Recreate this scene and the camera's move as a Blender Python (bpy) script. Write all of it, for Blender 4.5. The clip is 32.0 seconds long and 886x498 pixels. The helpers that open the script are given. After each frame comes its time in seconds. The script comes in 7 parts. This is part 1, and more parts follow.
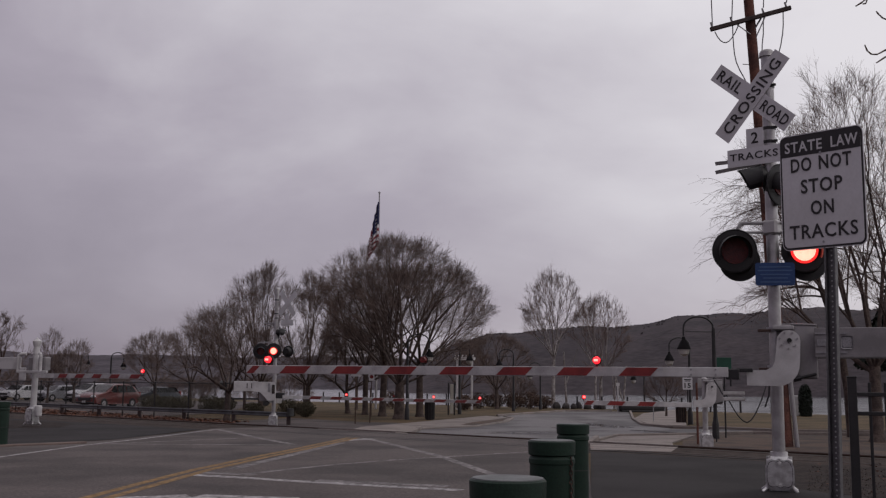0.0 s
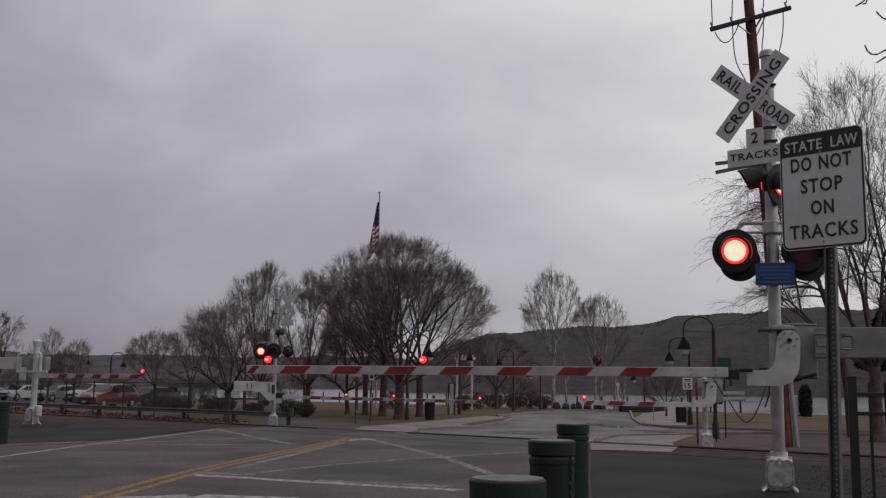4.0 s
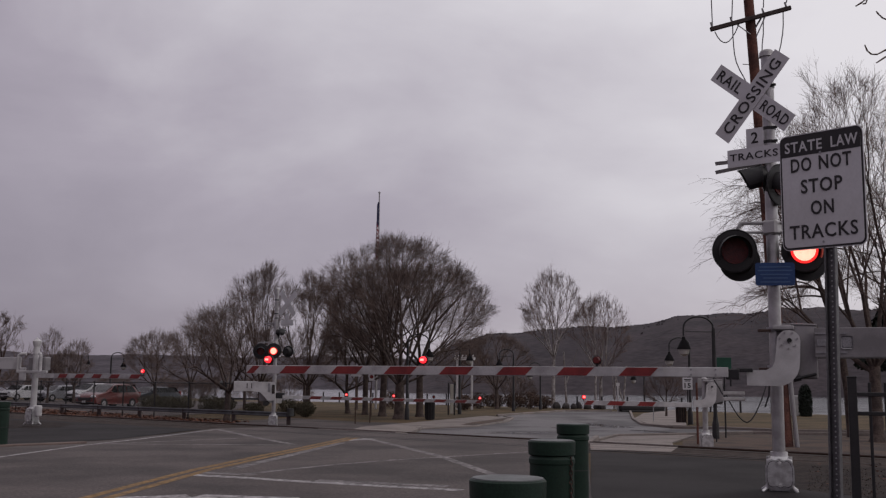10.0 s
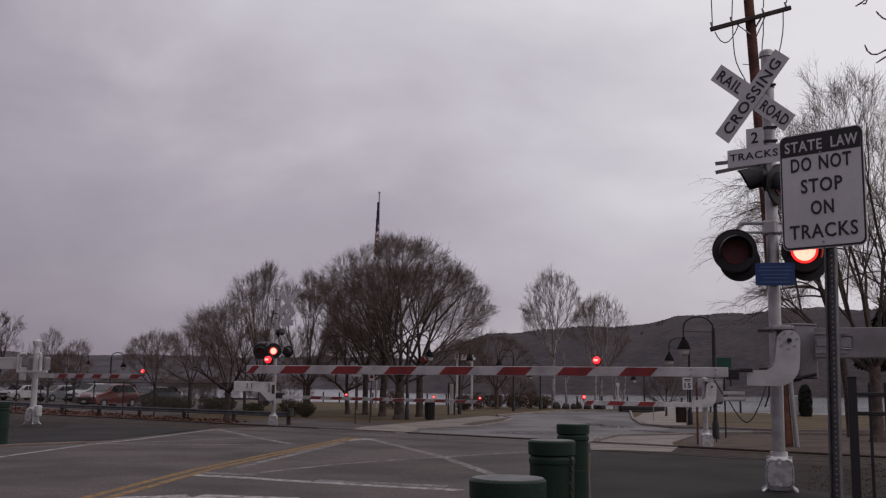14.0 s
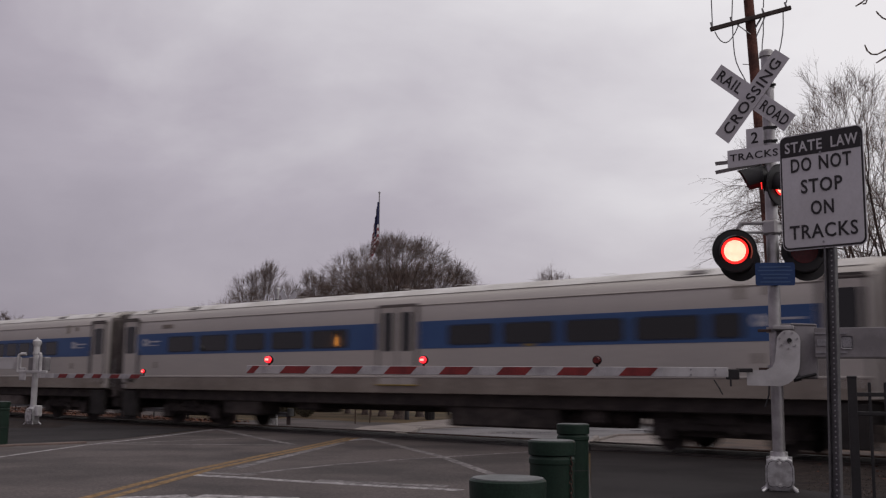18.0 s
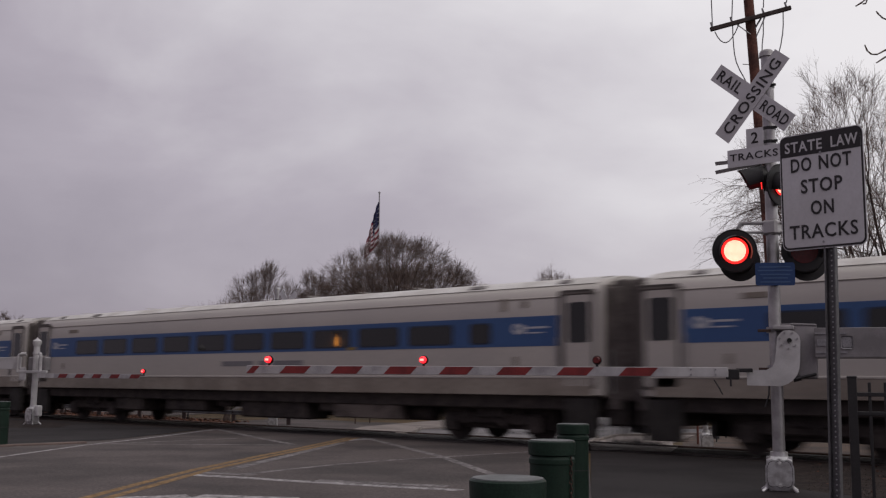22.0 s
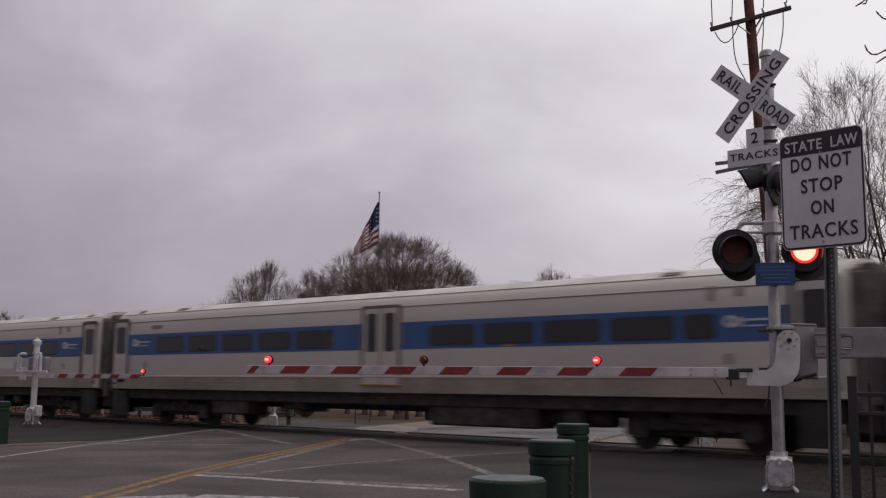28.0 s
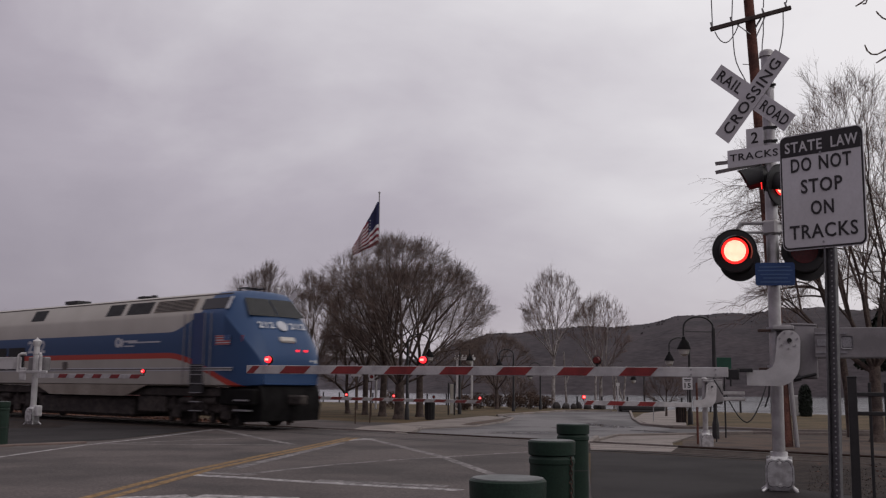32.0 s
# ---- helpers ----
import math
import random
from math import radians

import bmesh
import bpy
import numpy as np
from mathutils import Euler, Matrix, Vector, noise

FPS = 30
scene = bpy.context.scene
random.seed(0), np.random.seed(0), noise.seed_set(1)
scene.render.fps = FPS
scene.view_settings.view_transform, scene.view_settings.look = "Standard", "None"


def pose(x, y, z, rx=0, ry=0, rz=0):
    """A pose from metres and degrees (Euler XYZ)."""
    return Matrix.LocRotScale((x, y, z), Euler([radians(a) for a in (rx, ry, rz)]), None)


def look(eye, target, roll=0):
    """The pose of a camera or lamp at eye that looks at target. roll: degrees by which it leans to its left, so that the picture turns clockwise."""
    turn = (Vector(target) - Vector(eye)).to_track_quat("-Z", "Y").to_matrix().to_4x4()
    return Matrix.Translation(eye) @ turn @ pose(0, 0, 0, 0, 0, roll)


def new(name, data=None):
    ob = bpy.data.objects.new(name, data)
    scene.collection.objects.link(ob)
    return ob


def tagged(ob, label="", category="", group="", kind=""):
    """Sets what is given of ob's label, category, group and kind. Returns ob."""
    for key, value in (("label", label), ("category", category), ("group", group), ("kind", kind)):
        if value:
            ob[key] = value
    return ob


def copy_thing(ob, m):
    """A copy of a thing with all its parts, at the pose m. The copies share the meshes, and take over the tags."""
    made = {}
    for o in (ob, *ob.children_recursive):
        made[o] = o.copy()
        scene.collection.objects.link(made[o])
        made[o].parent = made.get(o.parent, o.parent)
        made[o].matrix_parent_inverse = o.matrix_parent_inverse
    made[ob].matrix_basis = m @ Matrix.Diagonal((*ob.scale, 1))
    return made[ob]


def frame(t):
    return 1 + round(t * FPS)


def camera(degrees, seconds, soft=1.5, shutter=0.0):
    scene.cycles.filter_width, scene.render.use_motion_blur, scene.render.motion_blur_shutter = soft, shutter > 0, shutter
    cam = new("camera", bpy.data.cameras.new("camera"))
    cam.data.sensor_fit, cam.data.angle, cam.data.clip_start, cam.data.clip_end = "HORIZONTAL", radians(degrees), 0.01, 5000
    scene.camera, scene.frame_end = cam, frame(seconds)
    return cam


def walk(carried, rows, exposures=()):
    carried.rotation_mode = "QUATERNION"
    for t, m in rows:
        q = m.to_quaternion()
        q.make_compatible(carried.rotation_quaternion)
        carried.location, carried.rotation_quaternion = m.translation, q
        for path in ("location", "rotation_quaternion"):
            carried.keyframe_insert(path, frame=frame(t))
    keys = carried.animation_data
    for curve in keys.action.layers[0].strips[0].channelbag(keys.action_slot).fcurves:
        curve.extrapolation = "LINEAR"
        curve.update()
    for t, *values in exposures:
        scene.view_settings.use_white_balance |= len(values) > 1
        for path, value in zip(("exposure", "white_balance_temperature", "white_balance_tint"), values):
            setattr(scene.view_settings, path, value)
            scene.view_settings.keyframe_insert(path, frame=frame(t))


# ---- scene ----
cam = camera(47.08, 32.0, soft=1.25, shutter=0.65)
PITCH = math.atan(241.5 / 1800)
EYE = Vector((0, 0, 1.40))
AIM = EYE + Vector((0, 100 * math.cos(PITCH), 100 * math.sin(PITCH)))
SHOT = look(EYE, AIM, 0.516)
walk(cam, [(0.0, SHOT), (32.0, SHOT)],
     [(0.0, -0.08, 6500, 10), (9.0, -0.08, 6500, 10), (14.0, -0.07, 6500, 10), (17.0, 0.05, 6590, 8), (25.0, 0.07, 6590, 8), (30.0, 0.12, 6590, 8), (32.0, 0.06, 6590, 8)])

# ---- sky, sun ----


def build_sky():
    w = bpy.data.worlds.new("overcast")
    w.use_nodes = True
    scene.world = w
    n, ln = w.node_tree.nodes, w.node_tree.links
    n.clear()
    out, bg = n.new("ShaderNodeOutputWorld"), n.new("ShaderNodeBackground")
    sky = n.new("ShaderNodeTexSky")
    sky.sky_type, sky.sun_disc = 'NISHITA', False
    sky.sun_elevation, sky.sun_rotation = radians(32), radians(35)
    co = n.new("ShaderNodeTexCoord")
    mp = n.new("ShaderNodeMapping")
    mp.inputs["Scale"].default_value = (1.25, 1.25, 2.7)
    mp.inputs["Rotation"].default_value = (0.06, 0.12, 0.0)
    mp.inputs["Location"].default_value = (0.60, 0.0, 0.2)
    ln.new(co.outputs["Generated"], mp.inputs["Vector"])
    big, small = n.new("ShaderNodeTexNoise"), n.new("ShaderNodeTexNoise")
    big.inputs["Scale"].default_value, big.inputs["Detail"].default_value = 1.9, 6
    big.inputs["Roughness"].default_value, big.inputs["Distortion"].default_value = 0.5, 0.5
    small.inputs["Scale"].default_value, small.inputs["Detail"].default_value = 6.0, 7
    for q in (big, small):
        ln.new(mp.outputs["Vector"], q.inputs["Vector"])
    add = n.new("ShaderNodeMath")
    add.operation = 'MULTIPLY_ADD'
    add.inputs[1].default_value = 0.11
    ln.new(small.outputs["Fac"], add.inputs[0])
    soft = n.new("ShaderNodeMath")
    soft.operation = 'MULTIPLY_ADD'
    soft.inputs[1].default_value, soft.inputs[2].default_value = 0.38, 0.342
    ln.new(big.outputs["Fac"], soft.inputs[0])
    ln.new(soft.outputs[0], add.inputs[2])
    # brighter towards the sun's side of the cloud deck, darker low down on the other side
    dot = n.new("ShaderNodeVectorMath")
    dot.operation = 'DOT_PRODUCT'
    dot.inputs[1].default_value = (0.60, 0.30, 1.0)
    ln.new(co.outputs["Generated"], dot.inputs[0])
    tilt = n.new("ShaderNodeMath")
    tilt.operation = 'MULTIPLY_ADD'
    tilt.inputs[1].default_value = 0.6
    ln.new(dot.outputs["Value"], tilt.inputs[0])
    ln.new(add.outputs[0], tilt.inputs[2])
    ramp = n.new("ShaderNodeValToRGB")
    r = ramp.color_ramp
    r.elements[0].position, r.elements[0].color = 0.46, (0.225, 0.196, 0.246, 1)
    r.elements[1].position, r.elements[1].color = 0.84, (0.75, 0.725, 0.765, 1)
    e = r.elements.new(0.64)
    e.color = (0.405, 0.366, 0.427, 1)
    sc = n.new("ShaderNodeMath")
    sc.operation = 'MULTIPLY'
    sc.inputs[1].default_value = 0.8
    ln.new(tilt.outputs[0], sc.inputs[0])
    ln.new(sc.outputs[0], ramp.inputs["Fac"])
    dim = n.new("ShaderNodeMix")
    dim.data_type = 'RGBA'
    dim.inputs["Factor"].default_value = 0.004
    ln.new(ramp.outputs["Color"], dim.inputs["A"])
    ln.new(sky.outputs["Color"], dim.inputs["B"])
    ln.new(dim.outputs["Result"], bg.inputs["Color"])
    bg.inputs["Strength"].default_value = 1.0
    ln.new(bg.outputs[0], out.inputs[0])
    sun = new("sun", bpy.data.lights.new("sun", 'SUN'))
    sun.data.energy, sun.data.angle, sun.data.color = 0.4, radians(25), (1.0, 0.96, 0.92)
    sun.matrix_world = look((60, -40, 70), (0, 20, 0))


build_sky()

# ---- materials ----
MATS = {}


def mat(name, rgb, rough=0.6, metal=0.0, var=0.2, scale=2.0, bump=0.08, fine=60.0, rgb2=None, spec=0.5, coat=0.0, mix_hi=0.62, mix_lo=0.42, rvar=0.1):
    """A surface with blotches at one scale, grain at a finer one, and relief."""
    if name in MATS:
        return MATS[name]
    m = bpy.data.materials.new(name)
    m.use_nodes = True
    MATS[name] = m
    n, ln = m.node_tree.nodes, m.node_tree.links
    b = n["Principled BSDF"]
    co = n.new("ShaderNodeTexCoord")
    a, g = n.new("ShaderNodeTexNoise"), n.new("ShaderNodeTexNoise")
    a.inputs["Scale"].default_value, a.inputs["Detail"].default_value = scale, 6
    g.inputs["Scale"].default_value, g.inputs["Detail"].default_value = fine, 4
    for q in (a, g):
        ln.new(co.outputs["Object"], q.inputs["Vector"])
    ra = n.new("ShaderNodeMapRange")
    ra.inputs["From Min"].default_value, ra.inputs["From Max"].default_value = mix_lo, mix_hi
    ln.new(a.outputs["Fac"], ra.inputs["Value"])
    lo = rgb2 or tuple(c * (1 - var) for c in rgb)
    mx = n.new("ShaderNodeMix")
    mx.data_type = 'RGBA'
    mx.inputs["A"].default_value, mx.inputs["B"].default_value = (*rgb, 1), (*lo, 1)
    ln.new(ra.outputs[0], mx.inputs["Factor"])
    gr = n.new("ShaderNodeMapRange")
    gr.inputs["To Min"].default_value, gr.inputs["To Max"].default_value = 1 - var * 0.9, 1 + var * 0.9
    gr.inputs["From Min"].default_value, gr.inputs["From Max"].default_value = 0.3, 0.7
    ln.new(g.outputs["Fac"], gr.inputs["Value"])
    mul = n.new("ShaderNodeVectorMath")
    mul.operation = 'SCALE'
    ln.new(mx.outputs["Result"], mul.inputs[0])
    ln.new(gr.outputs[0], mul.inputs["Scale"])
    ln.new(mul.outputs[0], b.inputs["Base Color"])
    rr = n.new("ShaderNodeMapRange")
    rr.inputs["To Min"].default_value, rr.inputs["To Max"].default_value = max(0.03, rough - rvar), min(1, rough + rvar)
    ln.new(a.outputs["Fac"], rr.inputs["Value"])
    ln.new(rr.outputs[0], b.inputs["Roughness"])
    b.inputs["Metallic"].default_value = metal
    b.inputs["Specular IOR Level"].default_value = spec
    b.inputs["Coat Weight"].default_value = coat
    if bump:
        bp = n.new("ShaderNodeBump")
        bp.inputs["Strength"].default_value, bp.inputs["Distance"].default_value = bump, 0.02
        ln.new(g.outputs["Fac"], bp.inputs["Height"])
        ln.new(bp.outputs[0], b.inputs["Normal"])
    return m


def glow(name, rgb, strength, grid=0.0):
    """A lit lamp: dies in a fine grid, brightest in the middle of the face."""
    m = bpy.data.materials.new(name)
    m.use_nodes = True
    MATS[name] = m
    b = m.node_tree.nodes["Principled BSDF"]
    b.inputs["Base Color"].default_value = (*rgb, 1)
    b.inputs["Emission Color"].default_value = (*rgb, 1)
    b.inputs["Emission Strength"].default_value = strength
    if grid:
        n, ln = m.node_tree.nodes, m.node_tree.links
        co, wv = n.new("ShaderNodeTexCoord"), n.new("ShaderNodeTexVoronoi")
        wv.inputs["Scale"].default_value, wv.inputs["Randomness"].default_value = grid, 0.15
        ln.new(co.outputs["Object"], wv.inputs["Vector"])
        mr, mx = n.new("ShaderNodeMapRange"), n.new("ShaderNodeMix")
        mr.inputs["From Min"].default_value, mr.inputs["From Max"].default_value = 0.25, 0.6
        mx.data_type = 'RGBA'
        mx.inputs["A"].default_value, mx.inputs["B"].default_value = (*rgb, 1), (1.0, 0.16, 0.11, 1)
        ln.new(wv.outputs["Distance"], mr.inputs["Value"])
        ln.new(mr.outputs[0], mx.inputs["Factor"])
        ln.new(mx.outputs["Result"], b.inputs["Emission Color"])
    return m


ASPHALT = mat("asphalt", (0.101, 0.0815, 0.0775), 0.85, var=0.4, scale=0.4, bump=0.5, fine=27, rgb2=(0.060, 0.050, 0.048), spec=0.25)
ASPHALT_NEW = mat("dark_asphalt", (0.029, 0.0245, 0.0245), 0.88, var=0.3, scale=0.5, bump=0.35, fine=38, spec=0.2)
ASPHALT_FAR = mat("worn_asphalt", (0.15, 0.136, 0.138), 0.7, var=0.35, scale=0.3, bump=0.3, fine=22, rgb2=(0.07, 0.062, 0.064), spec=0.35, mix_lo=0.45, mix_hi=0.57)
CONCRETE = mat("concrete", (0.25, 0.213, 0.195), 0.88, var=0.22, scale=0.8, bump=0.2, fine=30, rgb2=(0.18, 0.152, 0.139), spec=0.3)
LAWN = mat("winter_lawn", (0.112, 0.077, 0.044), 0.95, var=0.35, scale=0.35, bump=0.5, fine=25, rgb2=(0.068, 0.053, 0.03), spec=0.15)
SOIL = mat("bare_soil", (0.088, 0.053, 0.036), 0.95, var=0.35, scale=0.9, bump=0.6, fine=18, rgb2=(0.047, 0.032, 0.026))
GRAVEL = mat("gravel", (0.042, 0.031, 0.027), 0.95, spec=0.15, var=0.5, scale=3, bump=0.9, fine=28, rgb2=(0.024, 0.019, 0.018))
LEAFLITTER = mat("leaf_litter", (0.15, 0.063, 0.036), 0.95, var=0.4, scale=4, bump=0.6, fine=22, rgb2=(0.055, 0.028, 0.022))
PAINT_WHITE = mat("worn_white_road_paint", (0.36, 0.335, 0.335), 0.85, spec=0.2, var=0.6, scale=5, bump=0.25, fine=16, rgb2=(0.16, 0.145, 0.145), mix_lo=0.43, mix_hi=0.66)
PAINT_FAINT = mat("faded_white_road_paint", (0.225, 0.203, 0.2), 0.85, spec=0.2, var=0.6, scale=2.5, bump=0.25, fine=13, rgb2=(0.105, 0.093, 0.092), mix_lo=0.38, mix_hi=0.64)
PAINT_YELLOW = mat("worn_yellow_road_paint", (0.26, 0.158, 0.066), 0.85, spec=0.2, var=0.5, scale=5, bump=0.25, fine=14, rgb2=(0.15, 0.098, 0.06), mix_lo=0.40, mix_hi=0.66)
ALU = mat("aluminium_paint", (0.44, 0.42, 0.42), 0.45, 0.4, var=0.06, scale=4, bump=0.05, rgb2=(0.33, 0.31, 0.31))
ALU_DULL = mat("dull_grey_paint", (0.34, 0.325, 0.33), 0.6, 0.1, var=0.12, scale=3, bump=0.05)
WHITE = mat("dulled_white_enamel", (0.54, 0.52, 0.52), 0.5, var=0.045, scale=3, bump=0.03, rgb2=(0.42, 0.4, 0.4))
SIGN_WHITE = mat("white_reflective_sheeting", (0.64, 0.62, 0.645), 0.5, var=0.05, scale=2, bump=0.02, rgb2=(0.57, 0.55, 0.565))
BLACK = mat("black_paint", (0.019, 0.017, 0.018), 0.5, var=0.25, scale=5, bump=0.05)
LETTER = mat("black_lettering", (0.024, 0.020, 0.022), 0.55, var=0.1, scale=5, bump=0.0)
RED_SHEET = mat("red_reflective_sheeting", (0.215, 0.022, 0.022), 0.5, var=0.15, scale=4, bump=0.02, rgb2=(0.15, 0.016, 0.017))
# far arm's white and red, darker than those of the near arm
DULL_SHEET = mat("duller_white_sheeting", (0.30, 0.285, 0.29), 0.6, var=0.2, scale=4, bump=0.02, rgb2=(0.21, 0.2, 0.2))
DULL_RED = mat("duller_red_sheeting", (0.155, 0.02, 0.02), 0.55, var=0.2, scale=4, bump=0.02, rgb2=(0.10, 0.014, 0.014))
GREY_SHEET = mat("dirty_white_sheeting", (0.43, 0.41, 0.42), 0.55, var=0.12, scale=4, bump=0.02, rgb2=(0.31, 0.29, 0.30))
BLUE_SIGN = mat("blue_sign_sheeting", (0.012, 0.045, 0.15), 0.5, var=0.12, scale=3, bump=0.02)
GREEN_SIGN = mat("green_sign_sheeting", (0.01, 0.075, 0.045), 0.5, var=0.12, scale=3, bump=0.02)
RUBBER = mat("rubber", (0.026, 0.024, 0.025), 0.8, var=0.2, scale=4, bump=0.2)
STEEL = mat("galvanised_steel", (0.36, 0.35, 0.36), 0.45, 0.8, var=0.2, scale=6, bump=0.08)
RAILSTEEL = mat("rusty_rail", (0.075, 0.045, 0.035), 0.7, 0.3, var=0.3, scale=5, bump=0.2)
RAILHEAD = mat("worn_rail_head", (0.075, 0.062, 0.058), 0.6, 0.4, var=0.15, scale=5, bump=0.02)
BOLLARD_GREEN = mat("dark_green_paint", (0.0048, 0.0185, 0.0105), 0.55, var=0.3, scale=4, bump=0.1, rgb2=(0.009, 0.025, 0.016), spec=0.3)
WOODPOLE = mat("weathered_red_brown_timber", (0.142, 0.062, 0.048), 0.85, var=0.3, scale=3, bump=0.4, fine=20, rgb2=(0.075, 0.038, 0.032), spec=0.2)
WOODARM = mat("dark_weathered_timber", (0.05, 0.033, 0.032), 0.85, var=0.3, scale=3, bump=0.4, fine=20)
BARK = mat("grey_brown_bark", (0.105, 0.079, 0.068), 0.92, spec=0.2, var=0.3, scale=4, bump=0.7, fine=22, rgb2=(0.062, 0.048, 0.044))
TWIG = mat("bare_twigs", (0.165, 0.12, 0.103), 0.9, var=0.25, scale=1.5, bump=0.0, rgb2=(0.11, 0.082, 0.075), spec=0.15)
BIRCH = mat("pale_birch_bark", (0.34, 0.31, 0.30), 0.85, var=0.3, scale=5, bump=0.4, fine=16, rgb2=(0.16, 0.135, 0.125))
PALETWIG = mat("pale_twigs", (0.20, 0.14, 0.122), 0.9, spec=0.2, var=0.2, scale=1.5, bump=0.0, rgb2=(0.14, 0.105, 0.10))
CONIFER = mat("dark_conifer", (0.018, 0.026, 0.018), 0.9, var=0.3, scale=2, bump=0.2)
SHRUB = mat("brown_green_shrub", (0.105, 0.094, 0.066), 0.95, var=0.35, scale=2, bump=0.2, spec=0.08)
WOODS = mat("distant_bare_woods", (0.060, 0.049, 0.054), 0.97, var=0.3, scale=0.03, bump=0.12, fine=0.22, rgb2=(0.046, 0.039, 0.044), spec=0.1)
# far ridge: distance haze is put into this paler colour
WOODS_FAR = mat("haze_tinted_far_woods", (0.084, 0.072, 0.083), 0.97, var=0.4, scale=0.025, bump=0.5, fine=0.14, rgb2=(0.056, 0.048, 0.056), spec=0.1)
WATER = mat("river_water", (0.11, 0.115, 0.13), 0.16, var=0.12, scale=0.05, bump=0.35, fine=0.7, spec=0.8)
COACH_GREY = mat("silver_grey_coach_paint", (0.515, 0.475, 0.432), 0.45, 0.25, var=0.06, scale=0.35, bump=0.02, fine=12, rgb2=(0.48, 0.445, 0.41))
COACH_LOW = mat("dirty_silver_sill", (0.315, 0.272, 0.228), 0.6, 0.1, var=0.16, scale=0.6, bump=0.04, fine=10, rgb2=(0.215, 0.18, 0.15))
COACH_ROOF = mat("pale_roof_paint", (0.63, 0.60, 0.57), 0.55, 0.1, var=0.14, scale=0.8, bump=0.04, fine=10, rgb2=(0.48, 0.445, 0.41))
TRAIN_BLUE = mat("blue_stripe_paint", (0.038, 0.097, 0.245), 0.45, var=0.12, scale=0.8, bump=0.02, rgb2=(0.034, 0.086, 0.23))
TRAIN_RED = mat("red_stripe_paint", (0.40, 0.035, 0.03), 0.4, var=0.1, scale=2, bump=0.02)
TRAIN_WHITE = mat("white_marking", (0.50, 0.50, 0.53), 0.5, var=0.05, scale=3, bump=0.0)
UNDERFRAME = mat("grimy_underframe", (0.046, 0.039, 0.036), 0.9, var=0.4, scale=2, bump=0.4, fine=9, rgb2=(0.072, 0.06, 0.054), spec=0.25)
DIAPHRAGM = mat("grimy_rubber_diaphragm", (0.14, 0.118, 0.108), 0.85, var=0.35, scale=3, bump=0.4, fine=12)
CARGLASS = mat("tinted_glass", (0.014, 0.013, 0.013), 0.05, rvar=0.02, var=0.1, scale=2, bump=0.0, spec=0.5)
DARKGRILLE = mat("dark_grille", (0.012, 0.011, 0.012), 0.7, var=0.3, scale=5, bump=0.2)
CHROME = mat("bright_metal", (0.6, 0.6, 0.6), 0.2, 1.0, var=0.1, scale=5, bump=0.0)
LENS_DARK = mat("unlit_red_lens", (0.13, 0.010, 0.009), 0.22, var=0.3, scale=30, bump=0.3, fine=120, spec=0.5)
BALLAST = mat("dark_brown_ballast", (0.06, 0.045, 0.038), 0.95, spec=0.15, var=0.45, scale=3, bump=0.9, fine=24, rgb2=(0.035, 0.027, 0.024))
GREYBOX = mat("weathered_grey_paint", (0.25, 0.232, 0.238), 0.55, 0.15, var=0.07, scale=3, bump=0.05, rgb2=(0.19, 0.175, 0.18))
SILVER = mat("bright_cast_aluminium", (0.64, 0.63, 0.63), 0.34, 0.65, var=0.07, scale=8, bump=0.06, rgb2=(0.42, 0.40, 0.40))
POLE = mat("silver_pole_paint", (0.46, 0.445, 0.445), 0.36, 0.7, var=0.06, scale=5, bump=0.04, rgb2=(0.34, 0.325, 0.325))
PUDDLE = mat("wet_asphalt", (0.05, 0.046, 0.048), 0.10, rvar=0.06, var=0.2, scale=1.5, bump=0.02, fine=6)
STONE = mat("riprap_stone", (0.05, 0.043, 0.042), 0.9, var=0.35, scale=2, bump=0.6, fine=12)
LAMP_LIT = glow("lit_red_lamp", (1.0, 0.022, 0.02), 1.6)
LAMP_CORE = glow("lit_lamp_core", (1.0, 0.72, 0.52), 2.3, 70.0)
SMALL_LIT = glow("lit_small_red_lamp", (1.0, 0.018, 0.03), 1.7)
SMALL_CORE = glow("lit_small_lamp_core", (1.0, 0.30, 0.25), 2.0)


